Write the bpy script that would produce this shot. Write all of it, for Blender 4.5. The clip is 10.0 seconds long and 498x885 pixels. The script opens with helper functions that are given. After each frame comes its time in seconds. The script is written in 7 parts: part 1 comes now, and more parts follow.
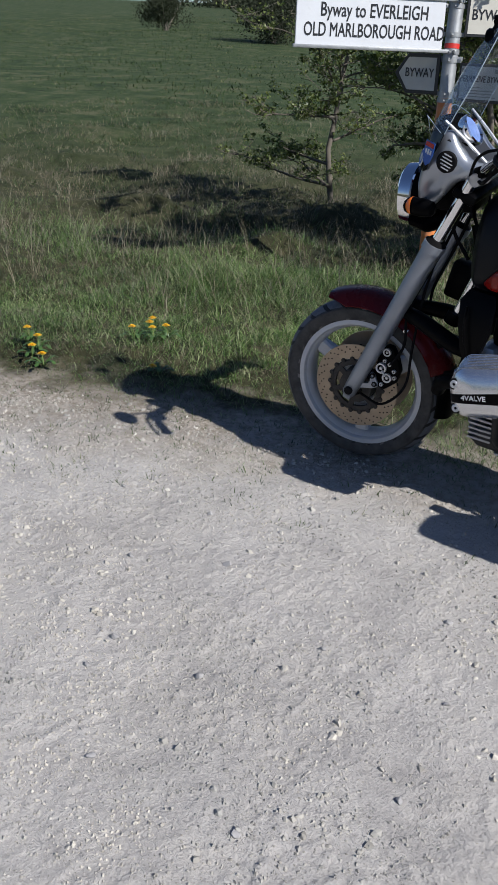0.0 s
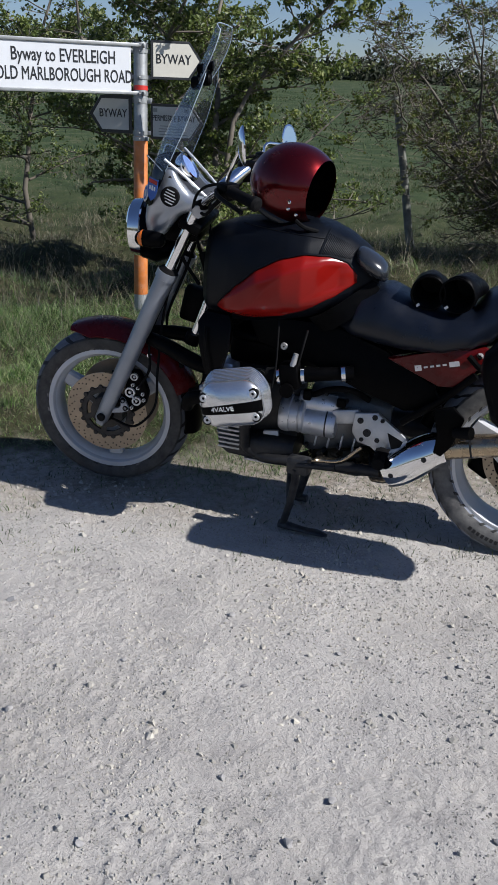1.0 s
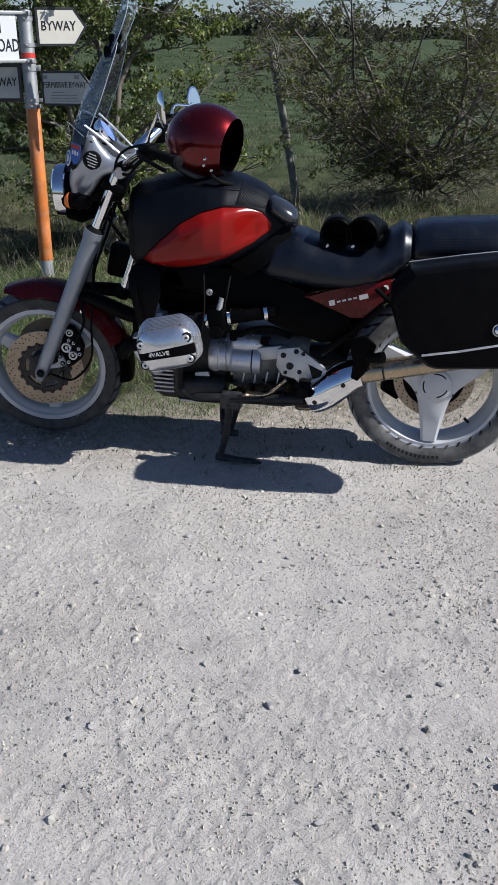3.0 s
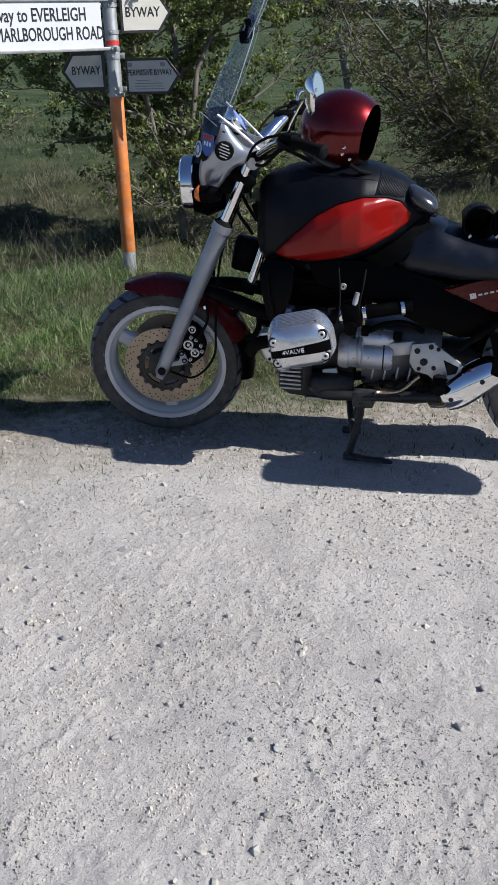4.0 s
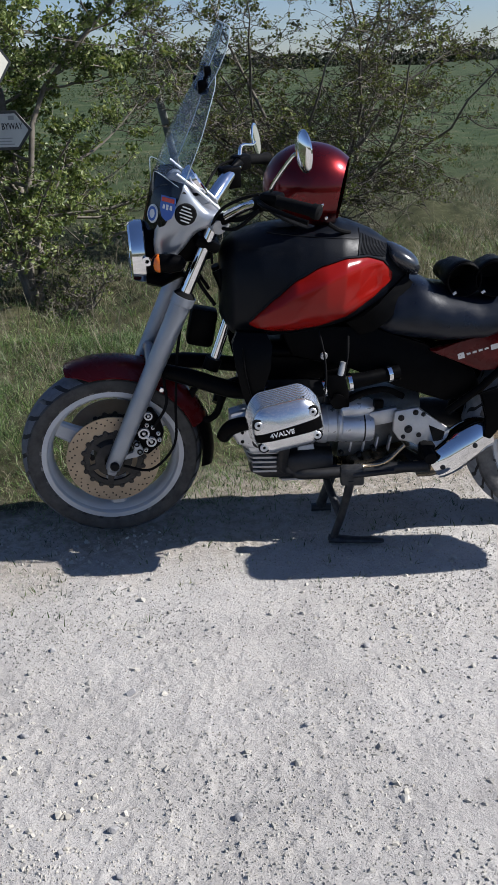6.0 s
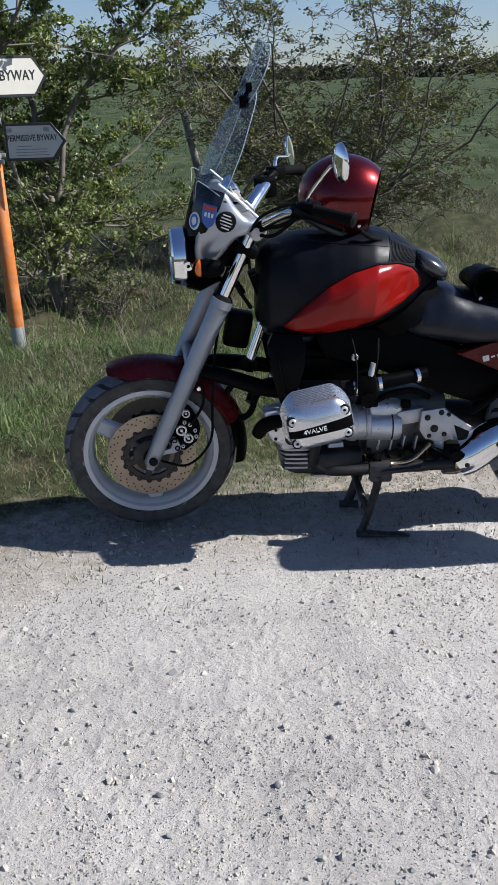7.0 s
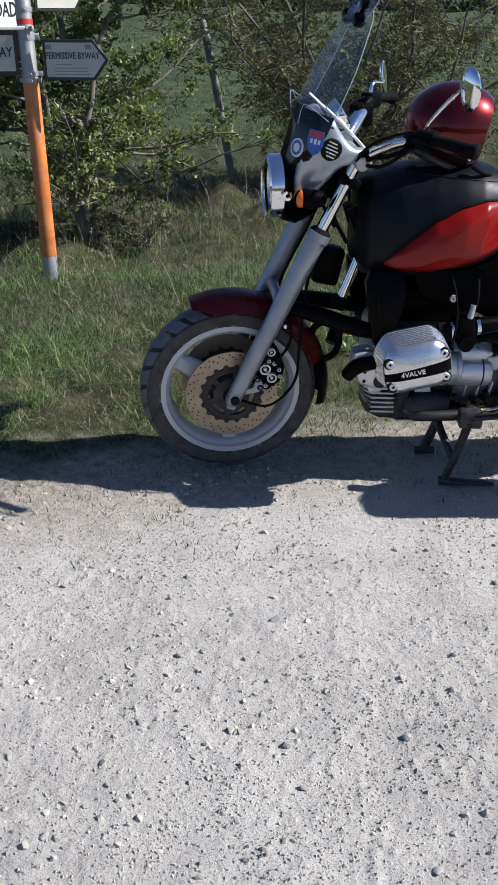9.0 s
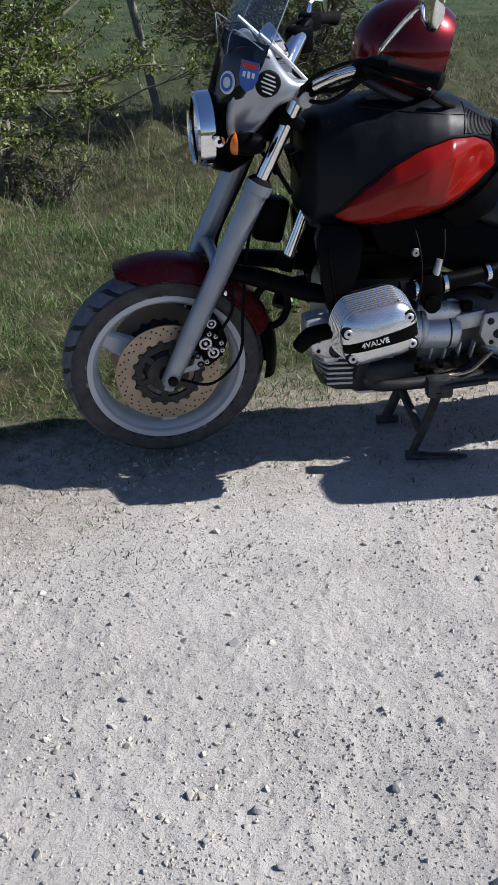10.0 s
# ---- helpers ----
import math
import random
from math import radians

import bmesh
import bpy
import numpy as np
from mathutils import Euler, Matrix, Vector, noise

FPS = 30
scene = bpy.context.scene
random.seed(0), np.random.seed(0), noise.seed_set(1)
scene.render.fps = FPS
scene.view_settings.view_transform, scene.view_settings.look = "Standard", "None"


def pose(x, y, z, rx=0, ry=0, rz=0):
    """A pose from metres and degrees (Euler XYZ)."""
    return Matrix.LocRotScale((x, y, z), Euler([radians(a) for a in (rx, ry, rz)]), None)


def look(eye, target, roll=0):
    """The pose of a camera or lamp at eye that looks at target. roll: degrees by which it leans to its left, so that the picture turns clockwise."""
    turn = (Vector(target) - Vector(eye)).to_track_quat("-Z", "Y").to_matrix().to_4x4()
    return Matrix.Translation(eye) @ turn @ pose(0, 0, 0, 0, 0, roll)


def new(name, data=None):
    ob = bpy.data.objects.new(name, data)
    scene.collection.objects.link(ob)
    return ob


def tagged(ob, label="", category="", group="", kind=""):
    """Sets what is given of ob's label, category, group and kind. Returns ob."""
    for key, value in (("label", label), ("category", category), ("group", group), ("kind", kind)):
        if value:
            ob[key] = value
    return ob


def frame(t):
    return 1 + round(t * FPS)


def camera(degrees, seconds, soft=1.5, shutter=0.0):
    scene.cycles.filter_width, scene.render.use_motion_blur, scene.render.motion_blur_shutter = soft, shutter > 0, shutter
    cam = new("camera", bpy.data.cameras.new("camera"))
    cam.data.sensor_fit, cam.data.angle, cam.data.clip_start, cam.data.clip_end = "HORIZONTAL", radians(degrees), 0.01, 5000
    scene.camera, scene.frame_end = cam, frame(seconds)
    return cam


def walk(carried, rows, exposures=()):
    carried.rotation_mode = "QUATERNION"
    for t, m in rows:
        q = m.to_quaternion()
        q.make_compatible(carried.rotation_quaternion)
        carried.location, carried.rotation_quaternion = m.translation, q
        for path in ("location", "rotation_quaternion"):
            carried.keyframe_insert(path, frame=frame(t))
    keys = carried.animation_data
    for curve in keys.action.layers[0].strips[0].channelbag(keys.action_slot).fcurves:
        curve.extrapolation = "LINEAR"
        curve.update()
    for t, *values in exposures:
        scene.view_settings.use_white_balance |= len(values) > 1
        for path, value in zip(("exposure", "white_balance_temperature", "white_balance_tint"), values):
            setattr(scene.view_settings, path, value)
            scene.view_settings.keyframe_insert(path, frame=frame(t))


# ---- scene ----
cam = camera(30.5, 10.0, 1.15)
PATH = [
    (0, (1.712, -2.577, 1.38), (0.502, -1.2, 0.581), 2.3),
    (0.5, (1.699, -2.695, 1.374), (0.833, -1.057, 0.622), 0.2),
    (1, (1.684, -2.778, 1.397), (0.968, -1.052, 0.685), 1.9),
    (1.5, (1.718, -2.837, 1.415), (1.209, -1.064, 0.642), 2.7),
    (2, (1.748, -2.952, 1.421), (1.28, -1.2, 0.577), 1.6),
    (2.2, (1.754, -3.012, 1.424), (1.284, -1.265, 0.57), 0.3),
    (3.3, (1.551, -3.114, 1.417), (1.049, -1.337, 0.649), -1.2),
    (3.5, (1.455, -3.116, 1.424), (0.95, -1.344, 0.647), -2.3),
    (4, (1.303, -3.089, 1.428), (0.738, -1.351, 0.615), -1.9),
    (4.5, (1.161, -2.953, 1.419), (0.535, -1.235, 0.607), -5.7),
    (5, (0.977, -2.818, 1.397), (0.336, -1.122, 0.552), -2.7),
    (5.5, (0.763, -2.78, 1.407), (0.507, -0.992, 0.55), -3.0),
    (5.7, (0.689, -2.781, 1.43), (0.544, -0.954, 0.628), -2.7),
    (6.8, (0.595, -2.922, 1.459), (0.473, -1.055, 0.752), -2.4),
    (7, (0.578, -2.948, 1.461), (0.419, -1.09, 0.739), -2.3),
    (7.5, (0.529, -2.974, 1.466), (0.26, -1.11, 0.794), -1.8),
    (8, (0.418, -2.956, 1.487), (0.113, -1.095, 0.82), -1.2),
    (8.5, (0.306, -2.929, 1.481), (0.075, -1.071, 0.778), -1.0),
    (9, (0.225, -2.874, 1.43), (0.114, -1.064, 0.587), -0.1),
    (9.5, (0.227, -2.73, 1.398), (0.163, -0.966, 0.457), 0.2),
    (10, (0.215, -2.491, 1.399), (0.22, -0.741, 0.431), -1.8),
]
walk(cam, [(t, look(eye, target, roll)) for t, eye, target, roll in PATH], [(t, k - 0.08, 6230, 10.2) for t, k in ((0, 0.44), (1, 0.48), (2, 0.58), (3.5, 0.6), (4.5, 0.66), (5.5, 0.7), (7.0, 0.82), (8.0, 0.82), (9.0, 0.84), (10, 0.76))])

# ---------------------------------------------------------------- light
SUN_TO = Vector((1.2, 0.012, 1.0)).normalized()
world = bpy.data.worlds.new("sky")
scene.world = world
world.use_nodes = True
wn = world.node_tree
sky = wn.nodes.new("ShaderNodeTexSky")
sky.sky_type = "NISHITA"
sky.sun_disc = False
sky.sun_elevation = math.asin(SUN_TO.z)
sky.sun_rotation = math.atan2(SUN_TO.x, SUN_TO.y)
sky.dust_density = 0.3
sky.ozone_density = 3.0
haze = wn.nodes.new("ShaderNodeMix")
haze.data_type, haze.blend_type = "RGBA", "MULTIPLY"
haze.inputs[0].default_value = 1.0
haze.inputs[7].default_value = (0.95, 0.99, 1.18, 1)
wn.links.new(sky.outputs[0], haze.inputs[6])
wn.links.new(haze.outputs[2], wn.nodes["Background"].inputs[0])
wn.nodes["Background"].inputs[1].default_value = 0.052
sun_data = bpy.data.lights.new("sun", "SUN")
sun_data.energy, sun_data.angle, sun_data.color = 5.0, radians(0.55), (1.0, 0.965, 0.92)
sun = new("sun", sun_data)
sun.matrix_world = look(SUN_TO * 50, (0, 0, 0))


# ---------------------------------------------------------------- materials
def node_mat(name):
    m = bpy.data.materials.new(name)
    m.use_nodes = True
    nt = m.node_tree
    return m, nt, nt.nodes["Principled BSDF"]


def noise_node(nt, scale, detail=4.0, rough=0.55, coord="Object"):
    tc = nt.nodes.new("ShaderNodeTexCoord")
    n = nt.nodes.new("ShaderNodeTexNoise")
    n.inputs["Scale"].default_value = scale
    n.inputs["Detail"].default_value = detail
    n.inputs["Roughness"].default_value = rough
    nt.links.new(tc.outputs[coord], n.inputs["Vector"])
    return n.outputs["Fac"]


def ramp(nt, fac, stops):
    r = nt.nodes.new("ShaderNodeValToRGB")
    els = r.color_ramp.elements
    while len(els) < len(stops):
        els.new(0.5)
    for e, (p, c) in zip(els, stops):
        e.position = p
        e.color = (*c, 1) if len(c) == 3 else c
    nt.links.new(fac, r.inputs[0])
    return r.outputs[0]


def mixc(nt, fac, a, b, mode="MIX"):
    m = nt.nodes.new("ShaderNodeMix")
    m.data_type, m.blend_type = "RGBA", mode
    for sock, v in ((m.inputs[0], fac), (m.inputs[6], a), (m.inputs[7], b)):
        if isinstance(v, (int, float)):
            sock.default_value = v
        elif isinstance(v, tuple):
            sock.default_value = (*v, 1)
        else:
            nt.links.new(v, sock)
    return m.outputs[2]


def bump(nt, bsdf, height, strength=0.3, distance=0.01, normal=None):
    b = nt.nodes.new("ShaderNodeBump")
    b.inputs["Strength"].default_value = strength
    b.inputs["Distance"].default_value = distance
    nt.links.new(height, b.inputs["Height"])
    if normal:
        nt.links.new(normal, b.inputs["Normal"])
    nt.links.new(b.outputs[0], bsdf.inputs["Normal"])
    return b.outputs[0]


def shade(c, k):
    return tuple(min(1.0, v * k) for v in c)


def mat(name, col, rough=0.5, metal=0.0, var=0.15, scale=14.0, rvar=0.12, relief=0.0, fine=220.0, coat=0.0, dust=0.0):
    """A painted, moulded or metal surface: two scales of colour change, uneven gloss, fine relief, a film of chalk dust."""
    m, nt, b = node_mat(name)
    big = noise_node(nt, scale, 5)
    small = noise_node(nt, fine, 3)
    c = ramp(nt, big, [(0.3, shade(col, 1 - var)), (0.7, shade(col, 1 + var))])
    c = mixc(nt, small, c, mixc(nt, 0.35, c, shade(col, 0.75)))
    if dust:
        fac = ramp(nt, noise_node(nt, scale * 2.3, 7, 0.65), [(0.42, (0, 0, 0)), (0.75, (dust, dust, dust))])
        c = mixc(nt, fac, c, (0.42, 0.39, 0.34))
    nt.links.new(c, b.inputs["Base Color"])
    r = ramp(nt, noise_node(nt, scale * 3, 6), [(0.3, (max(0.03, rough - rvar),) * 3), (0.7, (min(1, rough + rvar),) * 3)])
    nt.links.new(r, b.inputs["Roughness"])
    b.inputs["Metallic"].default_value = metal
    b.inputs["Coat Weight"].default_value = coat
    b.inputs["Coat Roughness"].default_value = 0.06
    if relief:
        bump(nt, b, small, relief, 0.002)
    return m


def island_mat(name, cols, rough=0.6, through_light=0.0, var_scale=0.6):
    """Leaves, blades and twigs: each island its own tone, with patches across the place."""
    m, nt, b = node_mat(name)
    g = nt.nodes.new("ShaderNodeNewGeometry")
    c = ramp(nt, g.outputs["Random Per Island"], [(i / max(1, len(cols) - 1), k) for i, k in enumerate(cols)])
    patch = ramp(nt, noise_node(nt, var_scale, 3), [(0.35, (0.6, 0.62, 0.6)), (0.65, (1.15, 1.12, 1.0))])
    c = mixc(nt, 0.8, c, patch, "MULTIPLY")
    nt.links.new(c, b.inputs["Base Color"])
    b.inputs["Roughness"].default_value = rough
    b.inputs["Specular IOR Level"].default_value = 0.35
    if through_light:
        t = nt.nodes.new("ShaderNodeBsdfTranslucent")
        nt.links.new(mixc(nt, 1.0, c, (1.0, 1.0, 0.55), "MULTIPLY"), t.inputs[0])
        mx = nt.nodes.new("ShaderNodeMixShader")
        mx.inputs[0].default_value = through_light
        nt.links.new(b.outputs[0], mx.inputs[1])
        nt.links.new(t.outputs[0], mx.inputs[2])
        nt.links.new(mx.outputs[0], nt.nodes["Material Output"].inputs[0])
    return m


def ground_mat():
    """Pale chalk gravel on the track, thatch and earth on the verge and the field."""
    m, nt, b = node_mat("chalk_gravel_and_turf")
    tc = nt.nodes.new("ShaderNodeTexCoord")
    sep = nt.nodes.new("ShaderNodeSeparateXYZ")
    nt.links.new(tc.outputs["Object"], sep.inputs[0])

    def math_node(op, a, v):
        n = nt.nodes.new("ShaderNodeMath")
        n.operation = op
        for s, k in ((n.inputs[0], a), (n.inputs[1], v)):
            if isinstance(k, (int, float)):
                s.default_value = k
            else:
                nt.links.new(k, s)
        return n.outputs[0]

    # distance past the track's edge
    d = math_node("SUBTRACT", sep.outputs[1], math_node("ADD", math_node("MULTIPLY", sep.outputs[0], 0.45), 0.17))
    wob = math_node("MULTIPLY", math_node("SUBTRACT", noise_node(nt, 3.5, 6, 0.65), 0.5), 0.9)
    edge = ramp(nt, math_node("ADD", math_node("ADD", d, wob), 0.5), [(0.50, (0, 0, 0)), (0.82, (1, 1, 1))])
    # Unseen turf across the track, added to cut the gravel's bounce on the motorcycle.
    unseen_turf = ramp(nt, math_node("ADD", math_node("ADD", math_node("MULTIPLY", d, -1.0), wob), -5.8), [(0.40, (0, 0, 0)), (0.62, (1, 1, 1))])
    edge = mixc(nt, unseen_turf, edge, (1, 1, 1))
    # gravel: cream fines packed hard, with grey silt, worn hollows and a little dark grit
    patchy = ramp(nt, noise_node(nt, 1.3, 7, 0.62), [(0.3, (0.352, 0.331, 0.305)), (0.5, (0.415, 0.392, 0.363)), (0.7, (0.468, 0.443, 0.413))])
    silt = ramp(nt, noise_node(nt, 7.5, 8, 0.7), [(0.32, (0.84, 0.84, 0.85)), (0.52, (1.0, 1.0, 1.0)), (0.75, (1.06, 1.05, 1.03))])
    # the darkest specks also paint the shade inside small pits
    grit = ramp(nt, noise_node(nt, 85, 6, 0.75), [(0.325, (0.55, 0.54, 0.52)), (0.385, (0.96, 0.96, 0.96)), (0.70, (1.06, 1.06, 1.06))])

    def cells(scale):
        v = nt.nodes.new("ShaderNodeTexVoronoi")
        v.inputs["Scale"].default_value = scale
        nt.links.new(tc.outputs["Object"], v.inputs["Vector"])
        return v

    v, v2 = cells(46), cells(130)
    cell = ramp(nt, v2.outputs["Color"], [(0.0, (0.86, 0.85, 0.84)), (0.12, (0.98, 0.98, 0.98)), (1.0, (1.03, 1.03, 1.03))])
    grav = mixc(nt, 0.7, mixc(nt, 0.85, mixc(nt, 1.0, patchy, silt, "MULTIPLY"), grit, "MULTIPLY"), cell, "MULTIPLY")
    soil = ramp(nt, math_node("ADD", math_node("ADD", d, math_node("MULTIPLY", wob, 0.9)), 0.9), [(0.25, (0, 0, 0)), (0.85, (0.95, 0.95, 0.95))])
    grav = mixc(nt, soil, grav, mixc(nt, 0.95, grav, (0.80, 0.735, 0.655), "MULTIPLY"))
    litter = ramp(nt, noise_node(nt, 24, 8, 0.75), [(0.45, (0, 0, 0)), (0.60, (0.8, 0.8, 0.8))])
    grav = mixc(nt, mixc(nt, 1.0, litter, soil, "MULTIPLY"), grav, (0.16, 0.135, 0.095))
    loose = ramp(nt, noise_node(nt, 2.6, 6, 0.65), [(0.36, (0.15, 0.15, 0.15)), (0.60, (1, 1, 1))])
    # turf: dry thatch with dark soil and green
    turf = ramp(nt, noise_node(nt, 9, 7, 0.7), [(0.3, (0.016, 0.016, 0.008)), (0.5, (0.040, 0.040, 0.017)), (0.70, (0.105, 0.090, 0.052))])
    fld = ramp(nt, noise_node(nt, 1.1, 11, 0.85), [(0.38, (0.012, 0.023, 0.008)), (0.5, (0.034, 0.054, 0.018)), (0.62, (0.092, 0.092, 0.050))])
    far = ramp(nt, math_node("DIVIDE", d, 14.0), [(0.25, (0, 0, 0)), (1.0, (1, 1, 1))])
    turf = mixc(nt, far, turf, fld)
    nt.links.new(mixc(nt, edge, grav, turf), b.inputs["Base Color"])
    b.inputs["Roughness"].default_value = 0.95
    b.inputs["Specular IOR Level"].default_value = 0.2
    n1 = bump(nt, b, noise_node(nt, 62, 9, 0.74), 0.75, 0.012)
    lumps = mixc(nt, loose, (0.4, 0.4, 0.4), v.outputs["Distance"])
    n2 = bump(nt, b, lumps, 0.4, 0.005, n1)
    bump(nt, b, v2.outputs["Distance"], 0.35, 0.003, n2)
    return m


M_GROUND = ground_mat()
M_STONE = island_mat("chalk_stone", [(0.24, 0.226, 0.208), (0.37, 0.35, 0.325), (0.41, 0.388, 0.362), (0.44, 0.417, 0.39), (0.39, 0.37, 0.345), (0.32, 0.303, 0.282), (0.50, 0.475, 0.447)], 0.95, 0, 3.0)
M_FLINT = mat("flint_stone", (0.30, 0.29, 0.28), 0.85, 0, 0.35, 40, 0.1, 0.6, 300)
M_GRASS = island_mat("grass_blade", [(0.010, 0.024, 0.007), (0.034, 0.076, 0.018), (0.082, 0.162, 0.040), (0.150, 0.255, 0.076), (0.36, 0.40, 0.23), (0.040, 0.085, 0.022)], 0.42, 0.3, 0.9)
M_FIELD = island_mat("pasture_blade", [(0.014, 0.028, 0.009), (0.036, 0.068, 0.021), (0.068, 0.110, 0.036), (0.17, 0.165, 0.10)], 0.6, 0.25, 0.6)
M_STRAW = island_mat("dry_straw", [(0.16, 0.138, 0.098), (0.32, 0.29, 0.225), (0.080, 0.066, 0.046), (0.23, 0.205, 0.155)], 0.6, 0.2, 0.7)
M_LEAF = island_mat("hawthorn_leaf", [(0.045, 0.074, 0.022), (0.112, 0.158, 0.048), (0.185, 0.232, 0.080), (0.27, 0.30, 0.130)], 0.4, 0.4, 1.6)
M_LEAFB = island_mat("young_leaf", [(0.060, 0.082, 0.024), (0.115, 0.145, 0.044), (0.175, 0.200, 0.066), (0.105, 0.085, 0.046)], 0.45, 0.35, 1.6)
M_BARK = mat("hawthorn_bark", (0.168, 0.147, 0.120), 0.9, 0, 0.45, 9, 0.05, 0.8, 120)
M_TWIG = island_mat("twig_bark", [(0.060, 0.051, 0.042), (0.115, 0.100, 0.084), (0.20, 0.182, 0.158)], 0.85, 0, 2.0)
M_WOODS = island_mat("far_woods", [(0.012, 0.019, 0.007), (0.020, 0.029, 0.011), (0.028, 0.034, 0.015)], 0.7, 0.1, 0.05)


# ---------------------------------------------------------------- mesh tools
def finish(me, material, sharp=35):
    if material:
        me.materials.append(material)
    me.shade_smooth()
    me.set_sharp_from_angle(angle=radians(sharp))
    return me


def part(name, bm, material, parent=None, label="", sharp=35):
    """Links a bmesh as one mesh object under a thing or a part."""
    bmesh.ops.recalc_face_normals(bm, faces=bm.faces)
    me = bpy.data.meshes.new(name)
    bm.to_mesh(me)
    bm.free()
    finish(me, material, sharp)
    ob = new(name, me)
    if parent:
        ob.parent = parent
        ob.matrix_parent_inverse = parent.matrix_world.inverted() if parent.type != "EMPTY" else Matrix.Translation(-parent.location)
    return tagged(ob, label)


def from_lists(name, verts, faces, material, smooth=True, parent=None):
    me = bpy.data.meshes.new(name)
    me.from_pydata(verts, [], faces)
    if material:
        me.materials.append(material)
    if smooth:
        me.shade_smooth()
    ob = new(name, me)
    if parent:
        ob.parent = parent
        ob.matrix_parent_inverse = Matrix.Translation(-parent.location)
    return ob


def from_arrays(name, verts, faces, material, smooth=False):
    """A mesh from numpy arrays: verts (n, 3), faces (m, k) all with k corners."""
    me = bpy.data.meshes.new(name)
    n, (f, k) = len(verts), faces.shape
    me.vertices.add(n)
    me.vertices.foreach_set("co", np.ascontiguousarray(verts, dtype=np.float32).ravel())
    me.loops.add(f * k)
    me.loops.foreach_set("vertex_index", np.ascontiguousarray(faces, dtype=np.int32).ravel())
    me.polygons.add(f)
    me.polygons.foreach_set("loop_start", np.arange(0, f * k, k, dtype=np.int32))
    me.polygons.foreach_set("use_smooth", np.full(f, smooth))
    me.update(calc_edges=True)
    me.materials.append(material)
    return new(name, me)


def empty(name, at=(0, 0, 0)):
    ob = new(name)
    ob.location = at
    ob.empty_display_size = 0.1
    return ob


def add_box(bm, c, s, bevel=0.004, rot=None, seg=2):
    g = bmesh.ops.create_cube(bm, size=1.0)["verts"]
    bmesh.ops.scale(bm, vec=s, verts=g)
    if bevel:
        es = list({e for v in g for e in v.link_edges})
        r = bmesh.ops.bevel(bm, geom=es, offset=bevel, segments=seg, profile=0.5, affect="EDGES")
        g = list({v for f in r["faces"] for v in f.verts} | {v for v in g if v.is_valid})
    if rot:
        bmesh.ops.rotate(bm, cent=(0, 0, 0), matrix=Euler([radians(a) for a in rot]).to_matrix(), verts=g)
    bmesh.ops.translate(bm, vec=c, verts=g)
    return g


def box(c, s, bevel=0.004, rot=None):
    bm = bmesh.new()
    add_box(bm, c, s, bevel, rot)
    return bm


def smooth_line(pts, n=6):
    """Catmull-Rom through the points."""
    p = [Vector(q) for q in pts]
    p = [p[0] * 2 - p[1]] + p + [p[-1] * 2 - p[-2]]
    out = []
    for i in range(1, len(p) - 2):
        for j in range(n):
            t = j / n
            a, b, c, d = p[i - 1], p[i], p[i + 1], p[i + 2]
            out.append(0.5 * (2 * b + (c - a) * t + (2 * a - 5 * b + 4 * c - d) * t * t + (3 * b - a - 3 * c + d) * t ** 3))
    out.append(p[-2])
    return out


def add_tube(bm, pts, r, seg=12, caps=True, flat=1.0):
    """A round bar along the points; r is one radius or one for each point."""
    pts = [Vector(p) for p in pts]
    rs = r if isinstance(r, (list, tuple)) else [r] * len(pts)
    up = None
    rings = []
    for i, p in enumerate(pts):
        t = (pts[min(i + 1, len(pts) - 1)] - pts[max(i - 1, 0)]).normalized()
        if up is None:
            up = t.orthogonal().normalized()
        up = (up - t * up.dot(t)).normalized()
        side = t.cross(up)
        rings.append([bm.verts.new(p + (up * math.cos(a) * flat + side * math.sin(a)) * rs[i]) for a in (2 * math.pi * k / seg for k in range(seg))])
    for a, b in zip(rings, rings[1:]):
        for k in range(seg):
            bm.faces.new((a[k], a[(k + 1) % seg], b[(k + 1) % seg], b[k]))
    if caps:
        bm.faces.new(rings[0][::-1])
        bm.faces.new(rings[-1])


def tube(pts, r, seg=12, curve=0):
    bm = bmesh.new()
    if curve:
        n0 = len(pts)
        pts2 = smooth_line(pts, curve)
        if isinstance(r, (list, tuple)):
            r = [r[min(i // curve, n0 - 1)] + (r[min(i // curve + 1, n0 - 1)] - r[min(i // curve, n0 - 1)]) * (i % curve) / curve for i in range(len(pts2))]
        pts = pts2
    add_tube(bm, pts, r, seg)
    return bm


def add_lathe(bm, profile, c, seg=48, axis="y", closed=False, start=0.0, sweep=360.0):
    """Turns a profile of (radius, offset along the axis) about an axis through c."""
    c = Vector(c)
    full = sweep >= 359.9
    n = seg if full else seg + 1
    rings = []
    for i in range(n):
        a = radians(start + sweep * i / seg)
        ring = []
        for rad, off in profile:
            u, w = rad * math.cos(a), rad * math.sin(a)
            v = {"y": (u, off, w), "x": (off, u, w), "z": (u, w, off)}[axis]
            ring.append(bm.verts.new(c + Vector(v)))
        rings.append(ring)
    m = len(profile)
    for i in range(seg):
        a, b = rings[i], rings[(i + 1) % n]
        for k in range(m if closed else m - 1):
            q = (a[k], a[(k + 1) % m], b[(k + 1) % m], b[k])
            bm.faces.new(q)
    return rings


def lathe(profile, c, seg=48, axis="y", closed=False, start=0.0, sweep=360.0):
    bm = bmesh.new()
    add_lathe(bm, profile, c, seg, axis, closed, start, sweep)
    bmesh.ops.remove_doubles(bm, verts=bm.verts, dist=0.0002)
    return bm


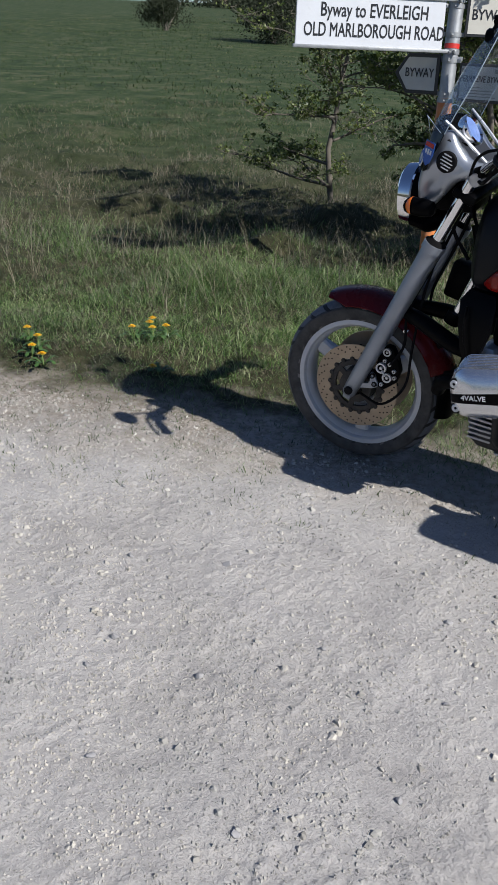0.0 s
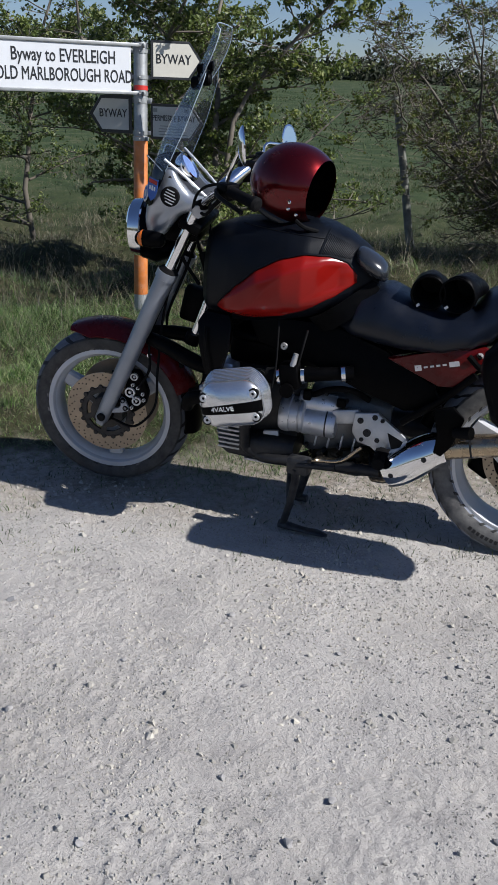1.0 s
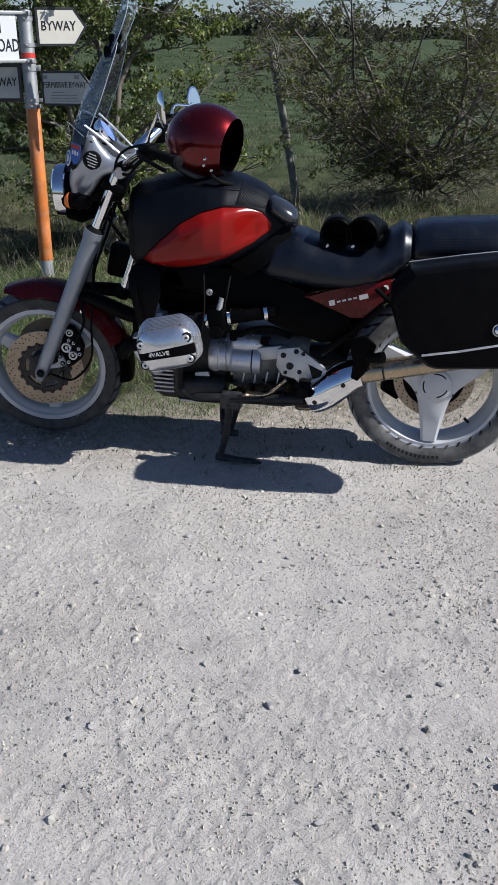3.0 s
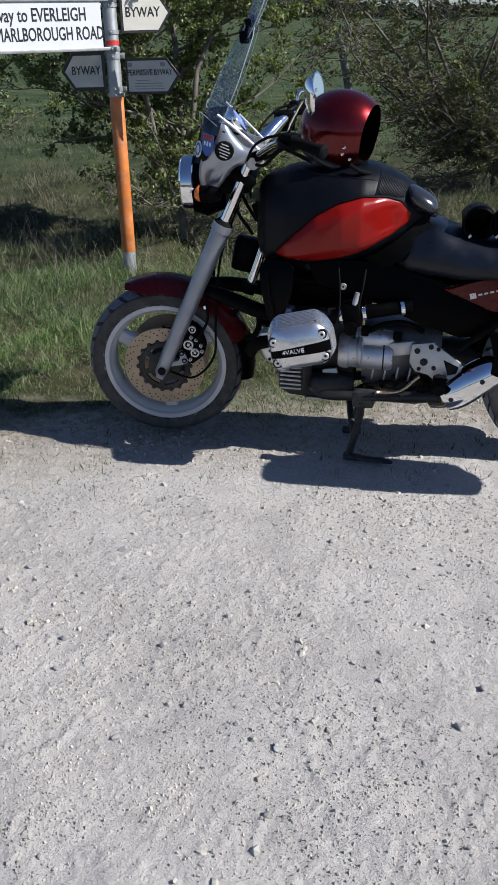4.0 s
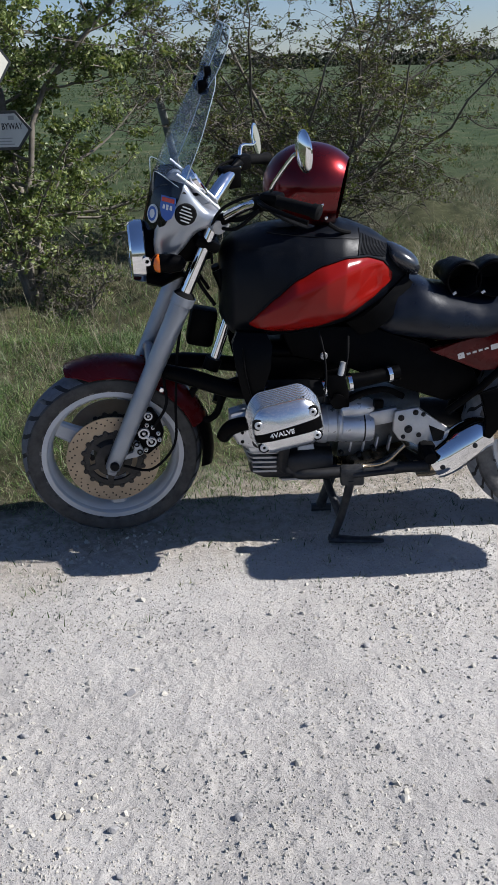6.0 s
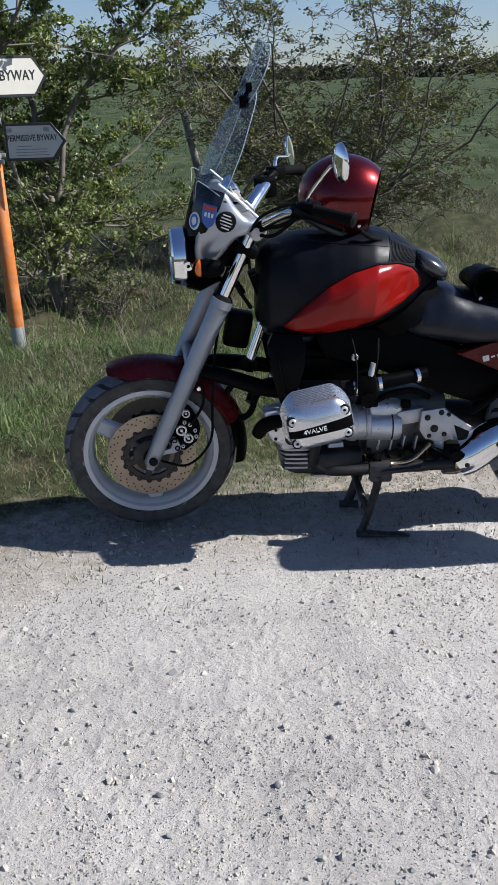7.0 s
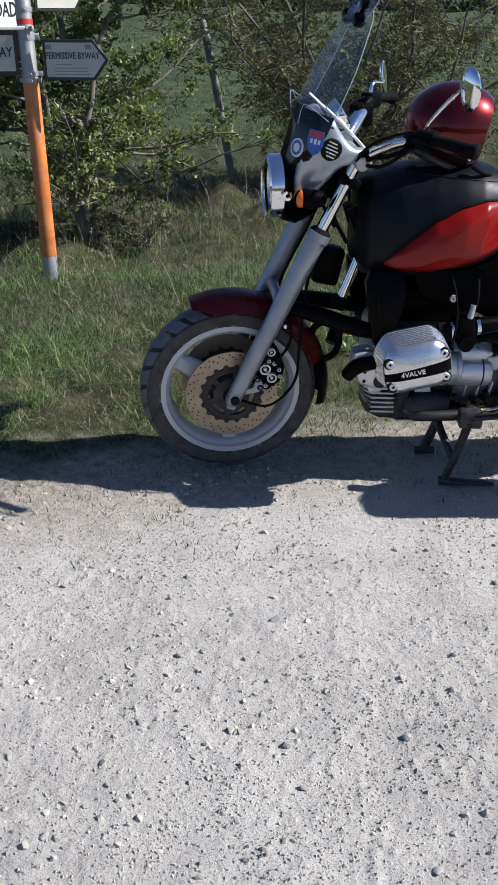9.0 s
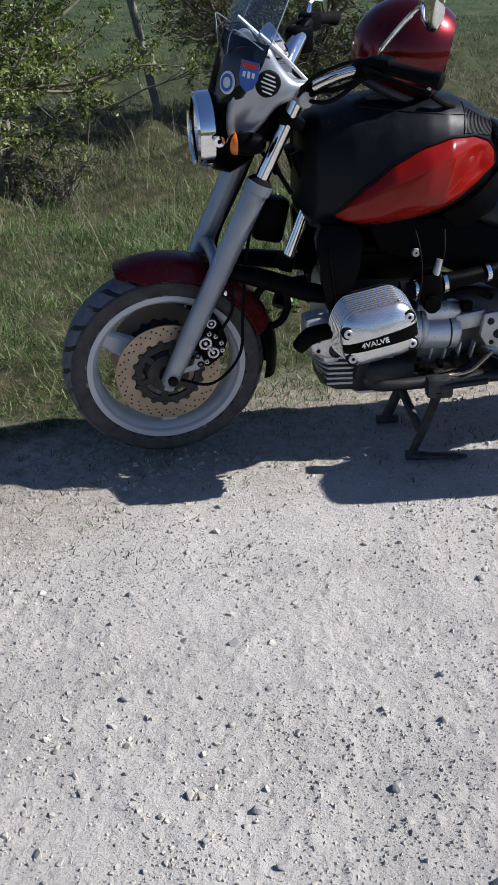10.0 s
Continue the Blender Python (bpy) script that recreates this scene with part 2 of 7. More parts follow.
def loft(sections, caps=True):
    """A skin over closed loops with equal counts of points."""
    bm = bmesh.new()
    rings = [[bm.verts.new(p) for p in s] for s in sections]
    n = len(rings[0])
    for a, b in zip(rings, rings[1:]):
        for k in range(n):
            bm.faces.new((a[k], a[(k + 1) % n], b[(k + 1) % n], b[k]))
    if caps:
        bm.faces.new(rings[0][::-1])
        bm.faces.new(rings[-1])
    return bm


def plate(poly, y0, y1, bevel=0.003, seg=2):
    """A flat outline of (x, z) given thickness from y0 to y1, edges rounded."""
    bm = bmesh.new()
    a = [bm.verts.new((x, y0, z)) for x, z in poly]
    b = [bm.verts.new((x, y1, z)) for x, z in poly]
    n = len(poly)
    bm.faces.new(a)
    bm.faces.new(b[::-1])
    for k in range(n):
        bm.faces.new((a[k], b[k], b[(k + 1) % n], a[(k + 1) % n]))
    if bevel:
        bmesh.ops.bevel(bm, geom=list(bm.edges), offset=bevel, segments=seg, profile=0.5, affect="EDGES")
    return bm


def lettering(name, words, size, m, material, parent, width=None, depth=0.0006):
    """Raised letters in the built-in font, reading along local x, standing along local y of the pose m."""
    cu = bpy.data.curves.new(name, "FONT")
    cu.body, cu.size, cu.align_x, cu.align_y, cu.extrude, cu.resolution_u = words, size, "CENTER", "CENTER", depth, 3
    cu.bevel_depth = size * 0.013
    cu.bevel_resolution = 0
    tmp = bpy.data.objects.new(name, cu)
    me = bpy.data.meshes.new_from_object(tmp)
    bpy.data.objects.remove(tmp)
    bpy.data.curves.remove(cu)
    if width:
        xs = [v.co.x for v in me.vertices]
        k = width / (max(xs) - min(xs))
        for v in me.vertices:
            v.co.x *= k
    me.transform(m)
    me.materials.clear()
    me.materials.append(material)
    ob = new(name, me)
    ob.parent = parent
    ob.matrix_parent_inverse = Matrix.Translation(-parent.location) if parent.type == "EMPTY" else Matrix.Identity(4)
    return ob


# ---------------------------------------------------------------- ground
rng = np.random.default_rng(7)


def vnoise(x, y, seed):
    xi, yi = np.floor(x).astype(np.int64), np.floor(y).astype(np.int64)
    fx, fy = x - xi, y - yi
    fx, fy = fx * fx * (3 - 2 * fx), fy * fy * (3 - 2 * fy)

    def h(a, b):
        k = (a * 374761393 + b * 668265263 + seed * 144665) & 0x7FFFFFFF
        k = ((k ^ (k >> 13)) * 1274126177) & 0x7FFFFFFF
        return ((k ^ (k >> 16)) & 0xFFFF) / 65535.0

    return (h(xi, yi) * (1 - fx) + h(xi + 1, yi) * fx) * (1 - fy) + (h(xi, yi + 1) * (1 - fx) + h(xi + 1, yi + 1) * fx) * fy


def past_edge(x, y):
    """Metres past the grass edge of the track (negative on the gravel)."""
    wob = (vnoise(x * 1.7, y * 1.7, 3) - 0.5) * 0.22 + (vnoise(x * 7, y * 7, 4) - 0.5) * 0.10
    return (y - 0.17 - 0.45 * x) * 0.912 + wob + 0.24 * np.exp(-((x - 0.38) / 0.30) ** 2 - ((y - 0.20) / 0.5) ** 2)


def height(x, y):
    x, y = np.asarray(x, float), np.asarray(y, float)
    d = past_edge(x, y)
    rough = np.clip((vnoise(x * 1.9 + 5, y * 2.3, 14) + 0.5 * vnoise(x * 6, y * 6, 15) - 0.45) * 1.6, 0.25, 1.2)
    def lumps(k, seed):
        return (1 - np.abs(2 * vnoise(x * k + seed, y * k * 1.07, seed) - 1)) ** 1.5

    grav = (vnoise(x * 2.2, y * 2.2, 11) - 0.5) * 0.014 + (vnoise(x * 9, y * 9, 12) - 0.5) * 0.007
    clods = np.clip(vnoise(x * 52 + 3, y * 47, 26) - 0.60, 0, 1) * 0.012 * np.clip(vnoise(x * 3.1, y * 3.1, 27) * 2.4 - 0.5, 0.15, 1.2)
    pits = np.clip(0.30 - vnoise(x * 30, y * 34, 28), 0, 1) * 0.005
    grav = grav + rough * (lumps(17, 16) * 0.0014 + lumps(38, 17) * 0.0016 + lumps(71, 18) * 0.0020) + clods - pits - 0.004
    lump = (vnoise(x * 1.1, y * 1.1, 21) - 0.5) * 0.10 + (vnoise(x * 5, y * 5, 22) - 0.5) * 0.04
    lump = lump + np.clip((d - 1.8) / 2, 0, 1) * np.clip(vnoise(x * 2.1, y * 2.1, 24) - 0.35, 0, 1) ** 1.3 * 0.42
    lump = lump * np.clip(1 - (d - 7) / 12, 0, 1)
    t = np.clip(d / 0.5, 0, 1)
    z = grav * (1 - t) + (lump + 0.01) * t
    z = z - np.clip(d - 1.6, 0, 6.5) * 0.035
    z = z + np.clip(d - 9, 0, 260) * (0.0225 + 0.024 * np.clip(-x / np.maximum(y, 1.0), 0, 1))
    z = z + np.clip(d - 6, 0, 60) / 60 * (vnoise(x * 0.12, y * 0.12, 23) - 0.5) * 0.8
    return z


def grid_lines(lo, hi, step, far, growth=1.09):
    v = list(np.arange(lo, hi, step))
    s, p = step, v[-1]
    while p < far:
        s *= growth
        p += s
        v.append(p)
    s, p = step, v[0]
    while p > -far:
        s *= growth
        p -= s
        v.insert(0, p)
    return np.array(v)


def build_ground():
    gx, gy = grid_lines(-1.45, 2.1, 0.0068, 320, 1.1), grid_lines(-2.1, 0.40, 0.0068, 320, 1.1)
    X, Y = np.meshgrid(gx, gy)
    Z = height(X, Y)
    n, m = len(gx), len(gy)
    i = np.arange(n * m).reshape(m, n)
    f = np.stack([i[:-1, :-1], i[:-1, 1:], i[1:, 1:], i[1:, :-1]], -1).reshape(-1, 4)
    ob = from_arrays("ground", np.stack([X, Y, Z], -1).reshape(-1, 3), f, M_GROUND, True)
    tagged(ob, "pale chalk gravel track with a rough grass verge and field", "ground", kind="structure")


build_ground()

ICO = (lambda p: np.array([(-1, p, 0), (1, p, 0), (-1, -p, 0), (1, -p, 0), (0, -1, p), (0, 1, p), (0, -1, -p), (0, 1, -p), (p, 0, -1), (p, 0, 1), (-p, 0, -1), (-p, 0, 1)]) / 1.902)((1 + 5 ** 0.5) / 2)
OCT = np.array([(1, 0, 0), (0.1, 1, 0), (-1, 0.1, 0), (0, -1, 0), (0.25, 0.15, 1), (-0.3, -0.2, 0.85)], float) + np.array([[0, 0, -0.2]] * 4 + [[0, 0, 0.05]] * 2)
OCT_F = np.array([(0, 1, 4), (1, 2, 5), (1, 5, 4), (2, 3, 5), (3, 0, 4), (3, 4, 5)])
ICO_F = np.array([(0, 11, 5), (0, 5, 1), (0, 1, 7), (0, 7, 10), (0, 10, 11), (1, 5, 9), (5, 11, 4), (11, 10, 2), (10, 7, 6), (7, 1, 8), (3, 9, 4), (3, 4, 2), (3, 2, 6), (3, 6, 8), (3, 8, 9), (4, 9, 5), (2, 4, 11), (6, 2, 10), (8, 6, 7), (9, 8, 1)])


def build_pebbles(n, small, big, power, shape, faces, label, seed, floor_=0.0):
    """Angular half-sunk stones in drifts."""
    x, y = rng.uniform(-1.8, 2.6, n * 3), rng.uniform(-2.3, 0.7, n * 3)
    drift = vnoise(x * 2.3, y * 2.3, seed) * 0.55 + vnoise(x * 9, y * 9, seed + 1) * 0.45
    keep = (past_edge(x, y) < -0.03 - 0.12 * rng.random(n * 3)) & (np.clip((drift - 0.30) * 1.9 + 0.05, floor_, 1) > rng.random(n * 3))
    x, y = x[keep][:n], y[keep][:n]
    n, k = len(x), len(shape)
    r = small + (big - small) * rng.random(n) ** power
    ang = rng.uniform(0, 6.28, n)
    v = shape[None] * (1 + 0.75 * (rng.random((n, k, 1)) - 0.5)) * r[:, None, None]
    v = v * np.stack([rng.uniform(0.8, 1.4, n), rng.uniform(0.7, 1.1, n), rng.uniform(0.8, 1.22, n)], -1)[:, None, :]
    c, s = np.cos(ang)[:, None], np.sin(ang)[:, None]
    vx, vy = v[..., 0] * c - v[..., 1] * s, v[..., 0] * s + v[..., 1] * c
    V = np.stack([vx + x[:, None], vy + y[:, None], v[..., 2] + (height(x, y) - 0.12 * r)[:, None]], -1).reshape(-1, 3)
    F = (faces[None] + (np.arange(n) * k)[:, None, None]).reshape(-1, 3)
    tagged(from_arrays("gravel", V, F, M_STONE), label, "gravel", kind="stuff")


build_pebbles(56000, 0.0016, 0.0052, 2.4, OCT, OCT_F, "fine pale chalk grit scattered on the track", 31, 0.10)
build_pebbles(4200, 0.0038, 0.0100, 3.2, ICO, ICO_F, "loose pale chalk and flint pebbles on the track", 35, 0.06)


def blades(name, x, y, h, w, lean, material, label, cat, arch=1.0, way=None, steps=3):
    """Thin blades that rise from the soil and arch over; way gives the angle to which each one leans."""
    n = len(x)
    z = height(x, y) - 0.008
    a = rng.uniform(0, 6.283, n)
    la = rng.uniform(0, 6.283, n) if way is None else way
    th = np.abs(rng.normal(0, lean, n))
    turn = arch * rng.uniform(0.3, 1.5, n)
    wx, wy = np.cos(a) * w / 2, np.sin(a) * w / 2
    V = np.empty((n, 2 * steps + 1, 3))
    px, pz = np.zeros(n), np.zeros(n)
    for k in range(steps + 1):
        t = k / steps
        if k:
            q = np.clip(th + turn * (t - 0.5 / steps), 0, 2.1)
            px, pz = px + np.sin(q) * h / steps, pz + np.cos(q) * h / steps
        cx, cy, cz = x + np.cos(la) * px, y + np.sin(la) * px, z + np.maximum(pz, -0.004)
        for e, sg in enumerate((1, -1) if k < steps else (0,)):
            ww = sg * (1 - 0.45 * t)
            V[:, 2 * k + e] = np.stack([cx + wx * ww, cy + wy * ww, cz], -1)
    base = (np.arange(n) * (2 * steps + 1))[:, None]
    tri = []
    for k in range(steps - 1):
        tri += [[2 * k, 2 * k + 1, 2 * k + 3], [2 * k, 2 * k + 3, 2 * k + 2]]
    tri.append([2 * steps - 2, 2 * steps - 1, 2 * steps])
    F = np.concatenate([base + np.array([f]) for f in tri])
    return tagged(from_arrays(name, V.reshape(-1, 3), F, material), label, cat, kind="stuff")


def tufts(n, per, x0, x1, y0, y1, lo, hi, seed, spread, soft=0.95):
    """Blades in clumps: places and the angle at which each blade leans out of its clump."""
    x, y = rng.uniform(x0, x1, n), rng.uniform(y0, y1, n)
    d = past_edge(x, y)
    k = (d > lo) & (d < hi) & (vnoise(x * 1.9, y * 1.9, seed) * 0.75 + vnoise(x * 7, y * 7, seed + 1) * 0.45 > rng.uniform(0.1, soft, n))
    x, y = np.repeat(x[k], per), np.repeat(y[k], per)
    dx, dy = rng.normal(0, spread, len(x)), rng.normal(0, spread, len(x))
    return x + dx, y + dy, np.arctan2(dy, dx) + rng.normal(0, 0.5, len(x))


def build_grass():
    def mound(x, y):
        """Tussocks: how tall the sward stands at a place."""
        return 0.45 + 0.9 * vnoise(x * 3.1, y * 3.1, 71) * vnoise(x * 1.3 + 4, y * 1.3, 72) * 1.9

    x, y, a = tufts(44000, 14, -3.4, 2.8, -1.6, 3.6, -0.10, 2.6, 41, 0.026, 1.0)
    g = np.clip(past_edge(x, y) / 0.7 + 0.2, 0.22, 1) * mound(x, y)
    blades("verge_grass", x, y, rng.uniform(0.035, 0.125, len(x)) * g, rng.uniform(0.0016, 0.0036, len(x)), 0.95, M_GRASS, "short tufted green verge grass beside the track", "grass", 1.6, a, 2)
    x, y, a = tufts(8500, 11, -3.4, 2.8, -1.6, 3.0, -0.26, 2.5, 61, 0.035, 1.0)
    blades("dry_thatch", x, y, rng.uniform(0.03, 0.10, len(x)) * np.clip(past_edge(x, y) / 0.6 + 0.35, 0.3, 1), rng.uniform(0.0012, 0.0026, len(x)), 0.95, M_STRAW, "flattened dry thatch lying in the verge", "dry grass", 1.0, rng.uniform(0, 6.283, len(x)), 2)
    x, y, a = tufts(22000, 7, -2.8, 2.2, -1.9, 1.4, -0.50, 0.22, 63, 0.022, 0.98)
    blades("stubble", x, y, rng.uniform(0.012, 0.040, len(x)) * np.clip(1 + past_edge(x, y), 0.5, 1.2), rng.uniform(0.0014, 0.0030, len(x)), 1.0, M_GRASS, "sparse low grass creeping onto the gravel", "grass", 0.9, a, 2)
    x, y, a = tufts(4200, 9, -2.6, 2.2, -1.9, 1.2, -0.75, -0.02, 67, 0.012, 1.05)
    blades("sprig", x, y, rng.uniform(0.015, 0.045, len(x)), rng.uniform(0.0022, 0.0044, len(x)), 1.2, M_FIELD, "small dull green weeds flat on the pale chalk", "weeds", 0.6, a, 2)
    x, y, a = tufts(15000, 11, -5.8, 4.8, 0.2, 6.0, 1.1, 4.6, 43, 0.045)
    blades("long_grass", x, y, rng.uniform(0.05, 0.17, len(x)) * mound(x, y), rng.uniform(0.0018, 0.0040, len(x)), 0.6, M_GRASS, "long tangled green grass under the thorns", "grass", 1.5, a)
    x, y, a = tufts(7500, 9, -5.8, 4.8, -0.6, 7.5, 1.8, 6.5, 45, 0.05, 1.0)
    blades("straw", x, y, rng.uniform(0.06, 0.22, len(x)) * mound(x, y), rng.uniform(0.0016, 0.0034, len(x)), 0.65, M_STRAW, "bleached dry grass standing behind the verge", "dry grass", 1.1, a, 2)
    x, y, a = tufts(1300, 4, -5.0, 4.0, 0.5, 5.5, 0.9, 4.2, 55, 0.04, 1.0)
    blades("seed_stem", x, y, rng.uniform(0.2, 0.45, len(x)), rng.uniform(0.0020, 0.0034, len(x)), 0.35, M_STRAW, "tall bleached seed stems in the long grass", "dry grass", 0.5, a, 2)
    x, y, a = tufts(24000, 9, -15, 10, 3, 18, 4.0, 17, 47, 0.08)
    blades("field_grass", x, y, rng.uniform(0.05, 0.15, len(x)) * mound(x * 0.6, y * 0.6), rng.uniform(0.004, 0.009, len(x)), 0.7, M_FIELD, "tussocky green grass of the open field", "grass", 1.4, a, 2)
    x, y, a = tufts(9000, 9, -15, 10, 3, 18, 4.0, 17, 49, 0.09, 1.0)
    blades("field_straw", x, y, rng.uniform(0.06, 0.20, len(x)) * mound(x * 0.6, y * 0.6), rng.uniform(0.003, 0.007, len(x)), 0.7, M_STRAW, "dry tussock grass in the open field", "dry grass", 1.2, a, 2)
    x, y, a = tufts(9000, 9, -8, 6, 3, 12, 3.8, 9.5, 53, 0.07, 1.0)
    blades("dry_tussock", x, y, rng.uniform(0.06, 0.18, len(x)) * mound(x, y), rng.uniform(0.003, 0.006, len(x)), 0.7, M_STRAW, "pale dry tussocks in the rough behind the thorns", "dry grass", 1.1, a, 2)
    x, y, a = tufts(34000, 6, -60, 30, 12, 70, 15, 80, 51, 0.4)
    blades("far_grass", x, y, rng.uniform(0.05, 0.15, len(x)) * mound(x * 0.25, y * 0.25), rng.uniform(0.015, 0.035, len(x)), 1.0, M_FIELD, "distant green pasture grass", "grass", 0.9, a, 2)


build_grass()


# ---------------------------------------------------------------- trees
def leaf_mesh(name, at, size, material, parent):
    n = len(at)
    at = np.array(at)
    a = rng.normal(size=(n, 3))
    a /= np.linalg.norm(a, axis=1)[:, None]
    b = np.cross(a, rng.normal(size=(n, 3)))
    b /= np.linalg.norm(b, axis=1)[:, None]
    c = np.cross(a, b)
    s = (size * rng.uniform(0.6, 1.35, n))[:, None]
    V = np.stack([at - a * s, at + b * s * 0.62 + c * s * 0.25, at + a * s, at - b * s * 0.62 + c * s * 0.25], 1).reshape(-1, 3)
    base = (np.arange(n) * 4)[:, None]
    F = np.concatenate([base + np.array([[0, 1, 2]]), base + np.array([[0, 2, 3]])])
    ob = from_arrays(name, V, F, material)
    ob.parent = parent
    ob.matrix_parent_inverse = Matrix.Translation(-parent.location)
    return ob


def grow_tree(name, at, tall, spread, stems, levels, leaf_n, leaf_size, leaf_mat, label, seed, thick=0.04, lowest=0.25, gnarl=0.28, bare=0.0, per=(5, 7, 6), splay=0.35, bark=None, fork=0.0, rise=(-0.1, 0.75), reach=(0.36, 0.62), lean=0.35, leaf_from=0.0):
    """A thorn: a short trunk or crooked stems that fork into limbs and zigzag twigs, with rosettes of leaves on the spurs."""
    rnd = random.Random(seed)
    TV, TF, spots, limbs = [], [], [], []
    base_at = Vector(at)

    def skin(v, f, pts, rs, seg):
        base, up = len(v), Vector((0.3, 0.8, 0.52))
        for i, p in enumerate(pts):
            t = (pts[min(i + 1, len(pts) - 1)] - pts[max(i - 1, 0)]).normalized()
            u = (up - t * up.dot(t)).normalized()
            s = t.cross(u)
            for k in range(seg):
                w = 2 * math.pi * k / seg
                v.append(tuple(p + (u * math.cos(w) + s * math.sin(w)) * rs[i]))
        for i in range(len(pts) - 1):
            for k in range(seg):
                f.append((base + i * seg + k, base + i * seg + (k + 1) % seg, base + (i + 1) * seg + (k + 1) % seg, base + (i + 1) * seg + k))

    def branch(p, d, length, r, level):
        n = (10, 8, 6, 4)[min(level, 3)]
        pts, rs, q = [p], [r], p.copy()
        for i in range(n):
            d = (d + Vector((rnd.gauss(0, gnarl), rnd.gauss(0, gnarl), rnd.gauss(0, gnarl * 0.7) + (0.10 if level == 0 else 0.03)))).normalized()
            q = q + d * (length / n)
            pts.append(q)
            rs.append(max(r * (1 - 0.82 * (i + 1) / n), 0.0016))
        if level < 2:
            limbs.append((level, [], []))
        skin(limbs[-1][1] if level < 2 else TV, limbs[-1][2] if level < 2 else TF, pts, rs, (8, 5, 3, 3)[min(level, 3)])
        if level >= 2:
            spots.extend(pts[k] for k in range(1, len(pts)) if pts[k].z - base_at.z > leaf_from)
        if level < levels:
            for _ in range(per[min(level, 2)] + rnd.randint(-1, 1)):
                t = rnd.uniform(lowest if level == 0 else 0.15, 1.0)
                i = min(int(t * n), n - 1)
                start = pts[i].lerp(pts[i + 1], t * n - i)
                az = rnd.uniform(0, 6.283)
                out = Vector((math.cos(az), math.sin(az), rnd.uniform(*rise)))
                nd = (d * lean + out * spread).normalized()
                branch(start, nd, length * rnd.uniform(*reach) * (1 - 0.3 * t), max(rs[i] * 0.55, (0.005, 0.0042, 0.0032)[min(level, 2)]), level + 1)

    if fork:
        v, f = [], []
        skin(v, f, [base_at + Vector((rnd.gauss(0, 0.012) * (k > 0), rnd.gauss(0, 0.012) * (k > 0), -0.1 + (fork + 0.16) * k / 5)) for k in range(6)], [thick * (1.9 - 0.12 * k) for k in range(6)], 10)
        limbs.append((0, v, f))
    for k in range(stems):
        az = 6.283 * (k + rnd.uniform(-0.35, 0.35)) / stems
        w = 0.0 if stems == 1 else splay * rnd.uniform(0.55, 1.2)
        branch(base_at + Vector((math.cos(az) * 0.05 * w, math.sin(az) * 0.05 * w, fork - 0.05)), Vector((math.cos(az) * w, math.sin(az) * w, 1)).normalized(), tall * rnd.uniform(0.8, 1.1), thick * rnd.uniform(0.7, 1.15), 0)
    tree = tagged(empty(name, at), label, "tree")
    for lv, v, f in limbs:
        from_lists("limb" if lv else "trunk", v, f, bark or M_BARK, True, tree)
    tagged(from_lists("brushwood", TV, TF, M_TWIG, False, tree), kind="stuff")
    pick = [s for s in spots if rnd.random() > bare]
    at_l = []
    while len(at_l) < leaf_n:
        p = rnd.choice(pick)
        c = Vector((p.x + rnd.gauss(0, 0.012), p.y + rnd.gauss(0, 0.012), p.z + rnd.gauss(0, 0.012)))
        for _ in range(rnd.randint(4, 8)):
            at_l.append((c.x + rnd.gauss(0, 0.017), c.y + rnd.gauss(0, 0.017), c.z + rnd.gauss(0, 0.015)))
    tagged(leaf_mesh("crown", at_l, leaf_size, leaf_mat, tree), kind="stuff")
    return tree


def gz(x, y):
    return float(height(np.array([x]), np.array([y]))[0])


grow_tree("hawthorn_sapling", (-3.80, 4.80, gz(-3.80, 4.80)), 3.3, 1.5, 1, 3, 17000, 0.0165, M_LEAF, "slender young hawthorn with level branches and sparse green leaves", 3, 0.036, 0.06, 0.12, 0.1, (26, 11, 6), 0.35, M_TWIG, 0, (-0.12, 0.42), (0.28, 0.46), 0.2)
grow_tree("hawthorn_bush", (-1.36, 3.78, gz(-1.36, 3.78)), 3.2, 1.25, 4, 3, 56000, 0.0165, M_LEAF, "leafy hawthorn with crooked pale stems behind the signpost", 14, 0.032, 0.10, 0.2, 0.1, (21, 11, 6), 0.26, None, 0, (-0.2, 0.6), (0.24, 0.44), 0.3, 0.30)
grow_tree("thorn_bush", (0.82, 6.70, gz(0.82, 6.70)), 2.75, 1.35, 16, 3, 33000, 0.0165, M_LEAFB, "brown twiggy blackthorn bush with a forked trunk coming into leaf", 23, 0.024, 0.04, 0.22, 0.1, (16, 12, 6), 1.45, M_TWIG, 0.16, (-0.75, 0.5), (0.26, 0.46), 0.3, 0.25)
grow_tree("dead_brushwood", (-1.05, 3.62, gz(-1.05, 3.62)), 0.5, 1.7, 9, 3, 900, 0.014, M_LEAF, "tangle of dead grey twigs at the hawthorn's foot", 31, 0.007, 0.05, 0.3, 0.2, (7, 5, 3), 1.6, None, 0, (-0.1, 0.75))


